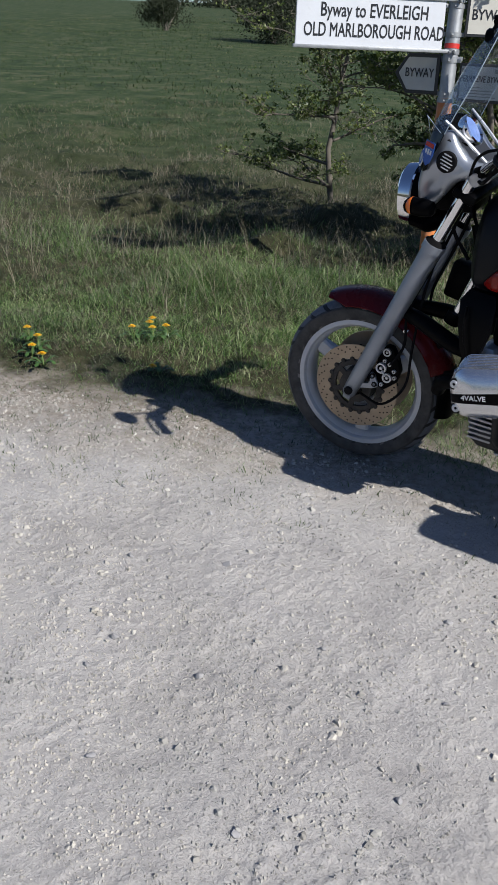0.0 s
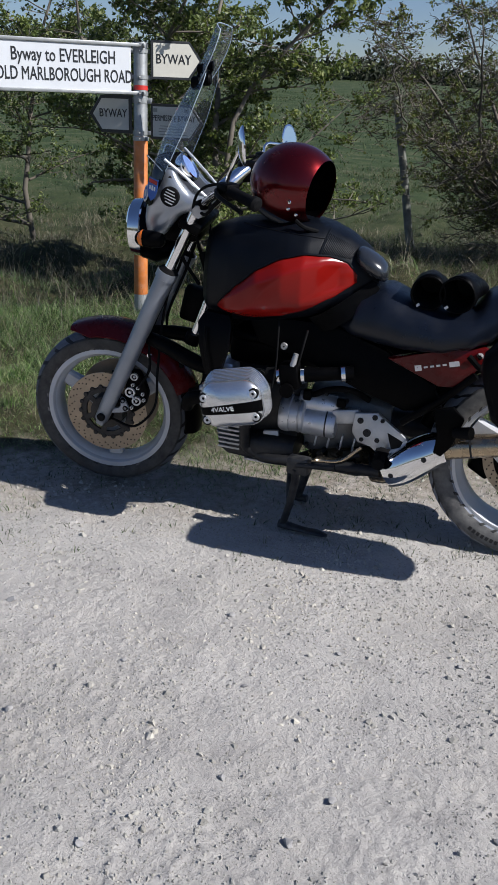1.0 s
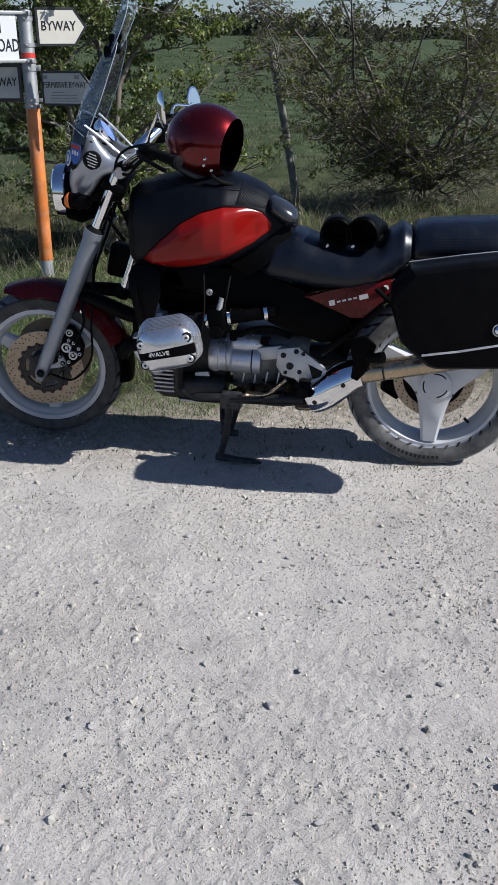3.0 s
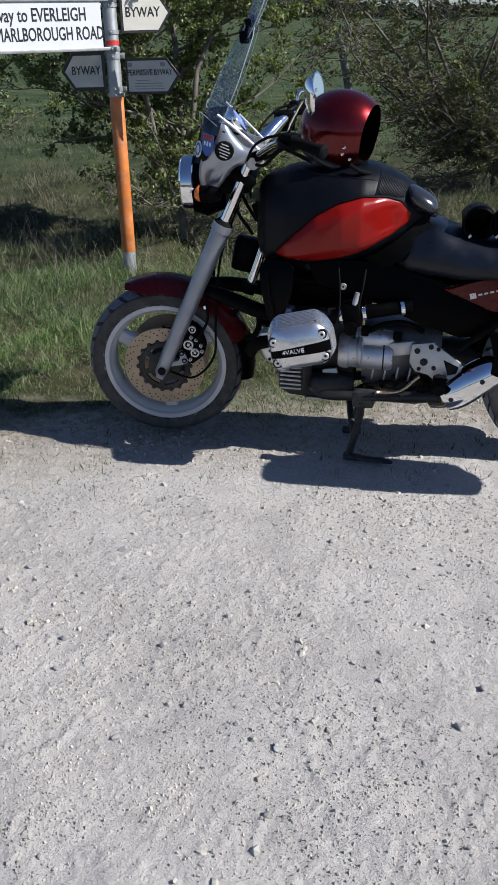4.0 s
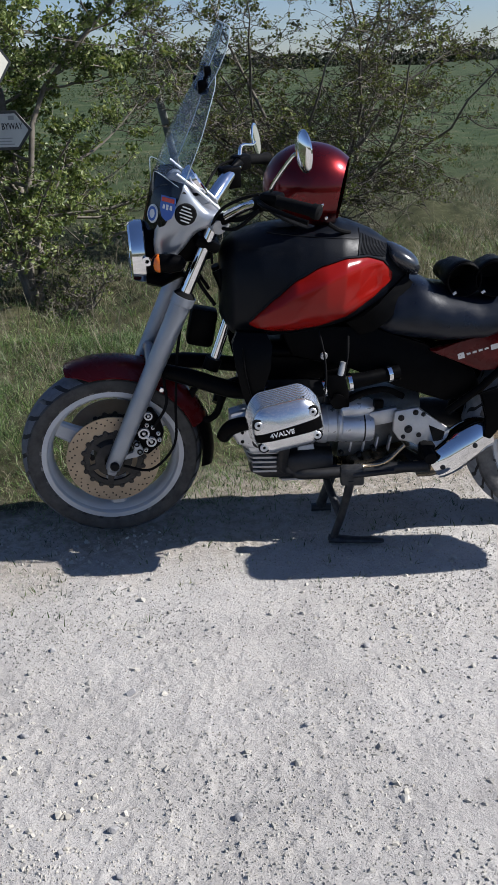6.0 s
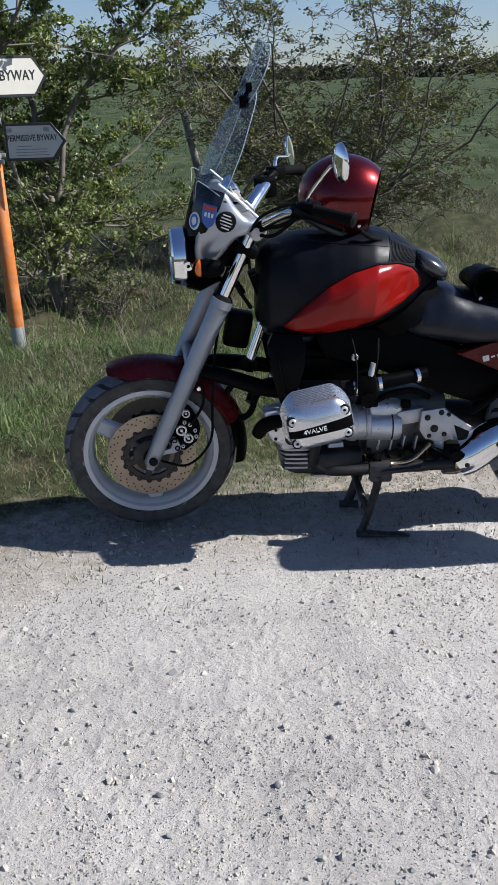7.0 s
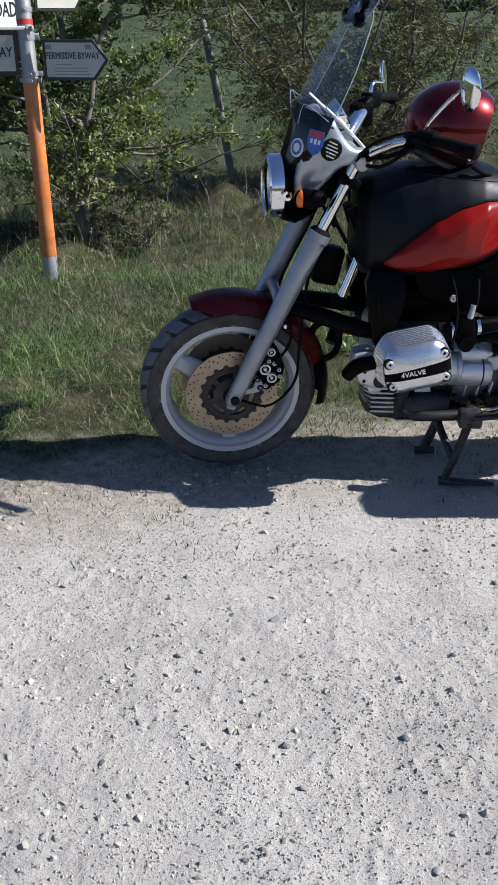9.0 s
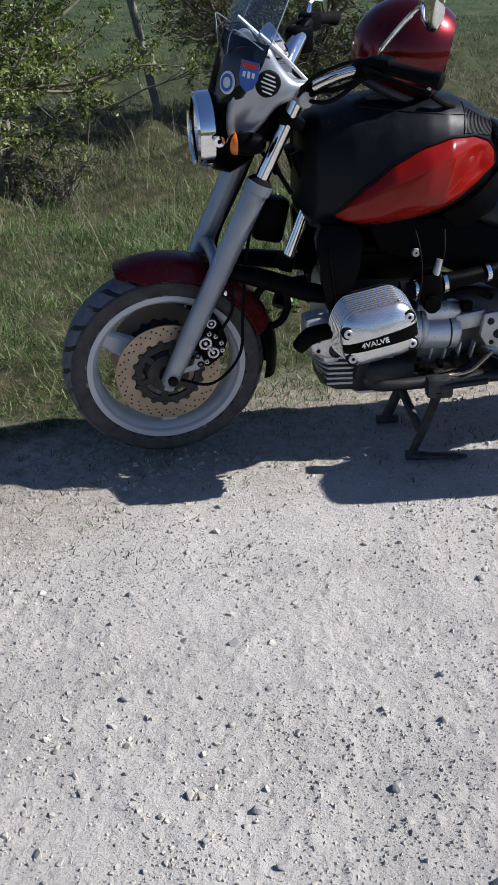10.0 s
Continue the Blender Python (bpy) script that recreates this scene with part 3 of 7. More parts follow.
def build_far_woods():
    at = []
    for i in range(620):
        side = rng.uniform(-0.95, 0.45)
        y = rng.uniform(135, 170)
        x = side * y
        h = rng.uniform(1.0, 1.9) + 1.3 * np.clip(-side * 4 - 0.2, 0, 1) + 3.0 * np.clip(-side * 3 - 1.2, 0, 1)
        c = np.array([x, y, gz(x, y) - 0.4])
        at.append(c + np.stack([rng.normal(0, h * 0.9, 110), rng.normal(0, h * 0.9, 110), np.abs(rng.normal(0, h * 0.45, 110))], -1))
    at = np.concatenate(at)
    root = tagged(empty("far_woods", (0, 150, 0)), "dark line of distant woods beyond the field", "woods", kind="stuff")
    leaf_mesh("tree_line", at, 0.42, M_WOODS, root)


build_far_woods()


def field_bush(x, y, h, seed):
    """A rounded bush standing alone in the field: short stems and a ragged crown of leaf clumps."""
    bush = tagged(empty("field_bush", (x, y, gz(x, y))), "dark rounded bush standing alone in the pasture", "bush", "bushes in the field")
    r = np.random.default_rng(seed)
    z = gz(x, y)
    for k in range(4):
        a = 1.57 * k + r.uniform(0, 1)
        from_bm = tube([(x, y, z - 0.1), (x + 0.2 * h * math.cos(a), y + 0.2 * h * math.sin(a), z + 0.35 * h), (x + 0.4 * h * math.cos(a), y + 0.4 * h * math.sin(a), z + 0.7 * h)], [0.07, 0.05, 0.02], 7, 3)
        part("stem", from_bm, M_BARK, bush)
    cl = r.normal(0, 1, (90, 3))
    cl = cl / np.linalg.norm(cl, axis=1)[:, None] * r.uniform(0.35, 1.0, (90, 1)) * np.array([0.75 * h, 0.75 * h, 0.5 * h]) + np.array([x, y, z + 0.52 * h])
    at = np.concatenate([c + r.normal(0, 0.10 * h, (70, 3)) for c in cl])
    tagged(leaf_mesh("crown", at, 0.06, M_WOODS, bush), kind="stuff")


for i, (x, y, h) in enumerate(((-32.5, 37.0, 2.6), (-45.0, 41.0, 2.4), (-38.0, 58.0, 3.4), (-27.0, 60.0, 3.0), (-52.0, 60.0, 3.6))):
    field_bush(x, y, h, 500 + i)


# ---------------------------------------------------------------- motorcycle materials
# Blue in this near-black base stands for sky highlights on the cover.
M_VINYL = mat("black_vinyl", (0.0020, 0.0030, 0.0056), 0.43, 0, 0.2, 10, 0.08, 0.2, 320)
M_VINYL.node_tree.nodes["Principled BSDF"].inputs["Specular IOR Level"].default_value = 0.17
# The seat's blue tint is the sky's reflection put into its colour.
M_SEAT = mat("seat_leatherette", (0.0050, 0.0072, 0.0135), 0.34, 0, 0.2, 9, 0.08, 0.15, 380)
M_SEAT.node_tree.nodes["Principled BSDF"].inputs["Specular IOR Level"].default_value = 0.36
M_RED = mat("deep_red_paint", (0.215, 0.0065, 0.0045), 0.2, 0.0, 0.05, 5, 0.04, 0, 400, 0.12)
M_RED.node_tree.nodes["Principled BSDF"].inputs["Specular IOR Level"].default_value = 0.2
M_RED_DARK = mat("dark_red_paint", (0.082, 0.0032, 0.0036), 0.28, 0.0, 0.12, 6, 0.05, 0, 400, 0.10, 0.0)
M_RED_DARK.node_tree.nodes["Principled BSDF"].inputs["Specular IOR Level"].default_value = 0.2
M_HELMET = mat("candy_red_shell", (0.105, 0.0015, 0.003), 0.30, 0.85, 0.06, 7, 0.04, 0, 900, 0.5)
M_BLACK = mat("satin_black_plastic", (0.0015, 0.0015, 0.0018), 0.42, 0, 0.25, 12, 0.12, 0.2, 300, 0, 0.003)
M_BLACK.node_tree.nodes["Principled BSDF"].inputs["Specular IOR Level"].default_value = 0.045
M_FRAME = mat("black_frame_paint", (0.0015, 0.0015, 0.0018), 0.38, 0, 0.2, 12, 0.1, 0, 300, 0, 0.005)
M_FRAME.node_tree.nodes["Principled BSDF"].inputs["Specular IOR Level"].default_value = 0.045
M_RUBBER = mat("rubber", (0.007, 0.007, 0.0075), 0.75, 0, 0.2, 20, 0.1, 0.4, 260)
M_RUBBER.node_tree.nodes["Principled BSDF"].inputs["Specular IOR Level"].default_value = 0.045
M_SILVER = mat("silver_casting", (0.62, 0.63, 0.66), 0.36, 0.65, 0.12, 16, 0.12, 0.3, 420, 0, 0.06)
M_COVER = mat("polished_casting", (0.68, 0.69, 0.71), 0.24, 0.9, 0.05, 5, 0.02, 0.02, 700, 0.2)
M_FORK = mat("grey_fork_paint", (0.27, 0.295, 0.34), 0.38, 0.65, 0.1, 9, 0.08, 0.15, 500, 0.1, 0.05)
M_WHEEL = mat("wheel_silver_paint", (0.50, 0.515, 0.54), 0.42, 0.1, 0.08, 9, 0.08, 0.1, 400, 0.1, 0.3)
M_CHROME = mat("chrome", (0.84, 0.84, 0.85), 0.07, 1.0, 0.05, 20, 0.06, 0, 500)
M_STEEL = mat("brushed_steel", (0.43, 0.345, 0.24), 0.26, 1.0, 0.12, 8, 0.1, 0.05, 400, 0, 0.12)
M_DISC = mat("bronzed_disc", (0.36, 0.29, 0.215), 0.42, 0.7, 0.15, 14, 0.1, 0.1, 300, 0, 0.08)
M_DARKMETAL = mat("dark_engine_metal", (0.022, 0.022, 0.024), 0.5, 0.5, 0.35, 16, 0.12, 0.4, 260, 0, 0.03)
M_FIN = mat("grey_fin_metal", (0.42, 0.42, 0.425), 0.45, 0.65, 0.2, 20, 0.1, 0.3, 300, 0, 0.1)
M_CAST = mat("dull_cast_alloy", (0.48, 0.485, 0.50), 0.4, 0.7, 0.2, 14, 0.12, 0.4, 360, 0, 0.1)
M_GEAR = mat("grimy_gearbox_alloy", (0.17, 0.17, 0.17), 0.5, 0.6, 0.35, 18, 0.12, 0.5, 240, 0, 0.08)
M_COWL = mat("silver_cowl_paint", (0.35, 0.37, 0.405), 0.32, 0.6, 0.06, 9, 0.06, 0, 400, 0.4)
M_MIRROR = mat("mirror_glass", (0.9, 0.91, 0.92), 0.03, 1.0, 0.02, 8, 0.01)
M_ORANGE = mat("amber_lens", (0.75, 0.16, 0.01), 0.22, 0, 0.1, 30, 0.05, 0.4, 200, 0.5)
M_TAIL = mat("red_lens", (0.45, 0.01, 0.01), 0.2, 0, 0.1, 30, 0.05, 0.4, 200, 0.5)
M_INK = mat("black_ink", (0.012, 0.012, 0.012), 0.5, 0, 0.2, 30)
M_INK.node_tree.nodes["Principled BSDF"].inputs["Specular IOR Level"].default_value = 0.045
M_WHITE = mat("white_print", (0.72, 0.72, 0.70), 0.5, 0, 0.08, 30)
M_PANNIER = mat("black_pannier_shell", (0.0035, 0.0035, 0.004), 0.38, 0, 0.2, 9, 0.08, 0.3, 420, 0, 0.006)
M_PANNIER.node_tree.nodes["Principled BSDF"].inputs["Specular IOR Level"].default_value = 0.045
M_BLUE = mat("blue_print", (0.03, 0.10, 0.38), 0.4, 0, 0.1, 30)
M_DIAL = mat("dial_face", (0.13, 0.20, 0.42), 0.35, 0, 0.2, 60)
M_GLOVE = mat("glove_leather", (0.0016, 0.0016, 0.002), 0.42, 0, 0.3, 24, 0.1, 0.35, 160)
M_CARRIER = mat("grimy_carrier", (0.030, 0.027, 0.025), 0.6, 0.3, 0.4, 24, 0.1, 0.3, 200, 0, 0.04)
M_STAND = mat("dusty_stand_paint", (0.009, 0.010, 0.013), 0.5, 0, 0.35, 18, 0.12, 0.3, 200, 0, 0.10)
M_SCOOP = mat("gloss_black_plastic", (0.002, 0.002, 0.0025), 0.34, 0, 0.2, 12, 0.05)
M_SCOOP.node_tree.nodes["Principled BSDF"].inputs["Specular IOR Level"].default_value = 0.07
M_GLOVE.node_tree.nodes["Principled BSDF"].inputs["Specular IOR Level"].default_value = 0.045
M_TRIM = mat("grey_black_plastic", (0.012, 0.013, 0.016), 0.42, 0, 0.2, 14, 0.1, 0.3, 300)
M_YELLOW = mat("yellow_plastic", (0.8, 0.5, 0.02), 0.4, 0, 0.1, 20)


def glass_mat(name, tint, haze=0.0):
    """A thin clear plastic or glass pane; a faint pale film in its colour stands for sheen."""
    m, nt, b = node_mat(name)
    g = nt.nodes.new("ShaderNodeBsdfGlossy")
    g.inputs["Roughness"].default_value = 0.06
    t = nt.nodes.new("ShaderNodeBsdfTransparent")
    c = ramp(nt, noise_node(nt, 30, 5), [(0.35, shade(tint, 0.98)), (0.65, shade(tint, 1.01))])
    nt.links.new(c, t.inputs[0])
    lw = nt.nodes.new("ShaderNodeLayerWeight")
    lw.inputs["Blend"].default_value = 0.3
    f = ramp(nt, lw.outputs["Facing"], [(0.0, (0.04, 0.04, 0.04)), (0.6, (0.08, 0.08, 0.08)), (1.0, (0.6, 0.6, 0.6))])
    mx = nt.nodes.new("ShaderNodeMixShader")
    nt.links.new(f, mx.inputs[0])
    nt.links.new(t.outputs[0], mx.inputs[1])
    nt.links.new(g.outputs[0], mx.inputs[2])
    # Diffuse film, unevenly pale, in place of light glancing off the pane.
    film = nt.nodes.new("ShaderNodeBsdfDiffuse")
    film.inputs[0].default_value = (0.6, 0.64, 0.7, 1)
    m2 = nt.nodes.new("ShaderNodeMixShader")
    pale_sheen = ramp(nt, noise_node(nt, 14, 8, 0.7), [(0.3, (haze * 0.9,) * 3), (0.75, (haze * 1.4,) * 3)])
    nt.links.new(pale_sheen, m2.inputs[0])
    nt.links.new(mx.outputs[0], m2.inputs[1])
    nt.links.new(film.outputs[0], m2.inputs[2])
    nt.links.new(m2.outputs[0], nt.nodes["Material Output"].inputs[0])
    return m


M_SCREEN = glass_mat("clear_screen", (0.88, 0.92, 0.95), 0.022)
M_SMOKE = glass_mat("smoked_screen", (0.05, 0.055, 0.075), 0.01)
# Pale colour carries the bright highlight seen along the acrylic edges.
M_EDGE = mat("acrylic_edge_glint", (0.36, 0.42, 0.46), 0.12, 0, 0.1, 30, 0.05)
M_LENS = glass_mat("lamp_glass", (0.85, 0.88, 0.9))


def tyre_mat(name, cx, cy, cz, count, half, chalk=1.0):
    """Black rubber, dusty on the tread and tinted blue there for the sky's sheen, with slanted tread grooves round the
    wheel's hub.
    """
    m, nt, b = node_mat(name)
    tc = nt.nodes.new("ShaderNodeTexCoord")
    sep = nt.nodes.new("ShaderNodeSeparateXYZ")
    nt.links.new(tc.outputs["Object"], sep.inputs[0])

    def op(kind, *v):
        n = nt.nodes.new("ShaderNodeMath")
        n.operation = kind
        for s, k in zip(n.inputs, v):
            if isinstance(k, (int, float)):
                s.default_value = k
            else:
                nt.links.new(k, s)
        return n.outputs[0]

    ax, az = op("SUBTRACT", sep.outputs[0], cx), op("SUBTRACT", sep.outputs[2], cz)
    ang = op("ARCTAN2", az, ax)
    off = op("ABSOLUTE", op("SUBTRACT", sep.outputs[1], cy))
    slant = op("ADD", op("MULTIPLY", ang, count), op("MULTIPLY", off, 115.0))
    kink = op("MULTIPLY", op("SINE", op("MULTIPLY", off, 95.0)), 0.8)
    wave = op("SINE", op("ADD", slant, kink))
    inside = op("MULTIPLY", op("LESS_THAN", off, half), op("GREATER_THAN", off, 0.010))
    groove = op("MULTIPLY", op("GREATER_THAN", wave, 0.70), inside)
    # Tread colour holds a painted blue sky sheen as well as dust.
    tread = ramp(nt, noise_node(nt, 30, 6, 0.65), [(0.3, shade((0.060, 0.067, 0.084), chalk)), (0.7, shade((0.125, 0.135, 0.155), chalk))])
    wall = ramp(nt, noise_node(nt, 22, 6, 0.65), [(0.3, shade((0.016, 0.016, 0.017), chalk)), (0.7, shade((0.062, 0.060, 0.057), chalk))])
    dust = mixc(nt, op("GREATER_THAN", off, half * 0.93), tread, wall)
    packed = ramp(nt, noise_node(nt, 9, 4, 0.6), [(0.50, (0.004, 0.004, 0.004)), (0.66, (0.20, 0.19, 0.175))])
    nt.links.new(mixc(nt, groove, dust, packed), b.inputs["Base Color"])
    b.inputs["Roughness"].default_value = 0.72
    h = op("SUBTRACT", op("MULTIPLY", noise_node(nt, 180, 3), 0.1), groove)
    bump(nt, b, h, 0.9, 0.004)
    return m


# ---------------------------------------------------------------- motorcycle
moto = tagged(empty("motorcycle", (0.75, 0, 0)), "red and black motorcycle with silver engine on its centre stand", "motorcycle")
AX = Vector((0.44, 0, 0.898)).normalized()
PIV = Vector((0.01, 0, 0.298))
STEER = Matrix.Translation(Vector((-0.02, 0.006, 0.008)) + PIV) @ Matrix.Rotation(radians(13), 4, AX) @ Matrix.Translation(-PIV)


STEERED = set()
# the frame and all behind the fork stand turned away from the track's line, tail down on the stand
FRAME = Matrix.Translation((0.40, 0, 0.75)) @ Matrix.Rotation(radians(8), 4, "Z") @ Matrix.Rotation(radians(2.6), 4, "Y") @ Matrix.Scale(1.03, 4) @ Matrix.Translation((-0.445, 0, -0.75))


def fpart(name, bm, material, parent, label="", sharp=35):
    """A part that turns with the fork."""
    bmesh.ops.transform(bm, matrix=STEER, verts=bm.verts)
    ob = part(name, bm, material, parent, label, sharp)
    STEERED.add(ob.name)
    return ob


def tyre_profile(r, w, inner):
    return [(inner, -w * 0.40), (inner + 0.012, -w * 0.47), (r - 0.040, -w * 0.5), (r - 0.026, -w * 0.485), (r - 0.012, -w * 0.38), (r - 0.003, -w * 0.2), (r, 0),
            (r - 0.003, w * 0.2), (r - 0.012, w * 0.38), (r - 0.026, w * 0.485), (r - 0.040, w * 0.5), (inner + 0.012, w * 0.47), (inner, w * 0.40)]


def rim_profile(ro, w):
    half = [(ro + 0.004, 0.50), (ro - 0.001, 0.515), (ro - 0.015, 0.510), (ro - 0.018, 0.47), (ro - 0.020, 0.38), (ro - 0.029, 0.30), (ro - 0.034, 0.16)]
    return [(r, -w * k) for r, k in half] + [(ro - 0.035, 0)] + [(r, w * k) for r, k in half[::-1]] + [(ro - 0.008, w * 0.34), (ro - 0.024, 0), (ro - 0.008, -w * 0.34)]



def spoke(c, a, r0, r1, w0, w1, y0, y1):
    """One broad cast spoke from hub to rim at the angle a."""
    secs = []
    for t in (0, 0.15, 0.35, 0.6, 0.85, 1.0):
        r = r0 + (r1 - r0) * t
        w = (w0 + (w1 - w0) * t) * (1 + 0.35 * max(0, 0.2 - t) * 5 * 0.4 + 0.5 * max(0, t - 0.85))
        k = 1 - 0.25 * t
        loop = []
        for u, v in ((-1, -0.6), (-0.7, -1), (0.7, -1), (1, -0.6), (1, 0.6), (0.7, 1), (-0.7, 1), (-1, 0.6)):
            x, z = r, u * w / 2
            y = (y0 + y1) / 2 + v * (y1 - y0) / 2 * k
            loop.append((c[0] + x * math.cos(a) - z * math.sin(a), c[1] + y, c[2] + x * math.sin(a) + z * math.cos(a)))
        secs.append(loop)
    return loft(secs)


def disc(c, ro, ri, y, th, holes):
    """A brake disc ring, drilled through in curved rows."""
    bm = lathe([(ri, -th / 2), (ro, -th / 2), (ro, th / 2), (ri, th / 2)], (c[0], c[1] + y, c[2]), 72, closed=True)
    return bm


def disc_holes(c, ro, ri, y, side, n):
    bm = bmesh.new()
    for i in range(n):
        for k in range(3):
            a = 2 * math.pi * (i + k * 0.33) / n
            r = ri + (ro - ri) * (0.28 + 0.24 * k)
            add_lathe(bm, [(0.0001, 0.0004 * side), (0.0028, 0.0004 * side), (0.0030, -0.001 * side)], (c[0] + r * math.cos(a), c[1] + y, c[2] + r * math.sin(a)), 8)
    return bm


# front wheel
FC = (0.0, 0.0, 0.298)
M_TYRE_F = tyre_mat("front_tyre_rubber", 0.0, 0.0, 0.298, 26, 0.0575)
fwheel = fpart("front_wheel", lathe(rim_profile(0.232, 0.105), FC, 72, closed=True), M_WHEEL, moto, "silver cast three-spoke front wheel")
part("tyre", lathe(tyre_profile(0.299, 0.122, 0.226), FC, 96, closed=True), M_TYRE_F, fwheel, "dusty black road tyre").matrix_basis = STEER
fpart("rim_groove", lathe([(0.2290, -0.0532), (0.2308, -0.0534), (0.2308, -0.0526)], FC, 72), M_INK, fwheel)
for k in range(3):
    fpart("spoke", spoke(FC, radians(30 + 120 * k), 0.055, 0.208, 0.072, 0.050, -0.022, 0.022), M_WHEEL, fwheel)
fpart("hub", lathe([(0.0, -0.088), (0.022, -0.088), (0.024, -0.07), (0.055, -0.062), (0.064, -0.04), (0.064, 0.04), (0.055, 0.062), (0.024, 0.07), (0.022, 0.088), (0, 0.088)], FC, 40), M_CARRIER, fwheel)
for sd in (-1, 1):
    d = fpart("brake_disc", disc(FC, 0.1525, 0.100, sd * 0.072, 0.005, 1), M_DISC, fwheel, "drilled bronze brake disc")
    fpart("drilling", disc_holes(FC, 0.1525, 0.116, sd * (0.072 + 0.0028), sd, 26), M_INK, d)
    bm = bmesh.new()
    for k in range(18):
        a = 2 * math.pi * k / 18
        add_lathe(bm, [(0, -0.006), (0.0075, -0.006), (0.009, -0.004), (0.009, 0.004), (0.0075, 0.006), (0, 0.006)], (FC[0] + 0.099 * math.cos(a), sd * 0.073, FC[2] + 0.099 * math.sin(a)), 9)
    add_lathe(bm, [(0.078, sd * 0.066), (0.096, sd * 0.068), (0.0985, sd * 0.073), (0.094, sd * 0.077), (0.078, sd * 0.077)], FC, 48, closed=True)
    add_lathe(bm, [(0.030, sd * 0.062), (0.062, sd * 0.064), (0.060, sd * 0.080), (0.030, sd * 0.086)], FC, 36, closed=True)
    for k in range(6):
        a = 2 * math.pi * k / 6 + 0.3
        add_box(bm, (FC[0] + 0.070 * math.cos(a), sd * 0.074, FC[2] + 0.070 * math.sin(a)), (0.040, 0.008, 0.020), 0.002, (0, -math.degrees(a), 0))
    fpart("disc_carrier", bm, M_CARRIER, fwheel, "grimy dark disc carrier with bobbins")

# fork
for sd in (-1, 1):
    y = sd * 0.118
    lo, hi = Vector((0.003, y, 0.309)), Vector((0.267, y, 0.850))
    way = (hi - lo).normalized()
    bm = tube([lo - way * 0.028, lo - way * 0.02, lo + way * 0.05, lo + way * 0.2, hi - way * 0.10, hi - way * 0.028, hi - way * 0.026, hi], [0.019, 0.024, 0.027, 0.029, 0.031, 0.0325, 0.0365, 0.0365], 24)
    slider = fpart("fork_slider", bm, M_FORK, moto, "grey painted fork leg")
    fpart("dust_seal", tube([hi, hi + way * 0.012], [0.034, 0.024], 24), M_RUBBER, slider)
    fpart("axle_nut", lathe([(0, -0.004), (0.012, -0.004), (0.015, 0), (0.015, 0.008)], (0.003, y + sd * 0.031, 0.309), 12), M_INK, slider)
    bm = tube([hi - way * 0.02, hi + way * 0.24], 0.0185, 20)
    fpart("stanchion", bm, M_CHROME, moto, "chrome fork tube")
    # caliper with its two piston covers
    bm = plate([(0.072, 0.330), (0.115, 0.318), (0.158, 0.350), (0.172, 0.395), (0.160, 0.440), (0.140, 0.478), (0.112, 0.480), (0.092, 0.430), (0.074, 0.380)], y * 0.62, y * 0.90, 0.008)
    cal = fpart("brake_caliper", bm, M_BLACK, moto, "black four-piston brake caliper")
    for px, pz, pr in ((0.106, 0.400, 0.0185), (0.128, 0.368, 0.0165), (0.125, 0.460, 0.0135)):
        bm = lathe([(pr * 0.66, sd * 0.004), (pr * 0.70, sd * 0.007), (pr, sd * 0.007), (pr, -sd * 0.004)], (px, y * 0.92, pz), 22)
        add_lathe(bm, [(0, sd * 0.006), (pr * 0.30, sd * 0.006), (pr * 0.36, -sd * 0.004)], (px, y * 0.92, pz), 12)
        fpart("piston_cover", bm, M_SILVER, cal, "silver piston ring")
    fpart("bridge_link", tube([(0.110, y * 0.925 + sd * 0.006, 0.393), (0.124, y * 0.925 + sd * 0.006, 0.375)], 0.0045, 8), M_SILVER, cal)
    for px, pz in ((0.118, 0.428), (0.136, 0.418), (0.152, 0.395), (0.154, 0.372), (0.108, 0.340)):
        fpart("caliper_bolt", lathe([(0.003, sd * 0.004), (0.0035, sd * 0.006), (0.0062, sd * 0.006), (0.007, -sd * 0.004)], (px, y * 0.92, pz), 10), M_SILVER, cal)
    fpart("caliper_arm", plate([(0.006, 0.318), (0.040, 0.316), (0.078, 0.324), (0.098, 0.330), (0.100, 0.345), (0.090, 0.372), (0.078, 0.384), (0.068, 0.374), (0.076, 0.350), (0.068, 0.338), (0.020, 0.332)], y * 0.94, y * 1.04, 0.004), M_FORK, cal, "grey cast caliper bracket")
    for px, pz in ((0.080, 0.370), (0.088, 0.341)):
        fpart("bracket_bolt", lathe([(0.005, sd * 0.003), (0.0085, sd * 0.004), (0.0105, -sd * 0.003)], (px, y * 1.045, pz), 12), M_INK, cal)
    fpart("pinch_lug", box((-0.006, y, 0.285), (0.030, 0.038, 0.030), 0.006, (0, 26, 0)), M_FORK, slider)
    fpart("brake_hose", tube([(0.14, y * 0.95, 0.42), (0.185, y, 0.50), (0.19, y * 0.9, 0.62), (0.27, y * 0.75, 0.80), (0.33, y * 0.6, 0.95)], 0.005, 8, 6), M_RUBBER, cal)
fpart("fork_bridge", tube([(0.145, -0.118, 0.60), (0.15, -0.06, 0.63), (0.15, 0.06, 0.63), (0.145, 0.118, 0.60)], 0.017, 12, 4), M_FORK, moto, "grey fork bridge")
fpart("speedometer_cable", tube([(0.03, -0.10, 0.285), (0.12, -0.125, 0.275), (0.20, -0.13, 0.36), (0.215, -0.12, 0.50), (0.24, -0.10, 0.70), (0.31, -0.08, 0.95)], 0.0045, 8, 6), M_RUBBER, moto)

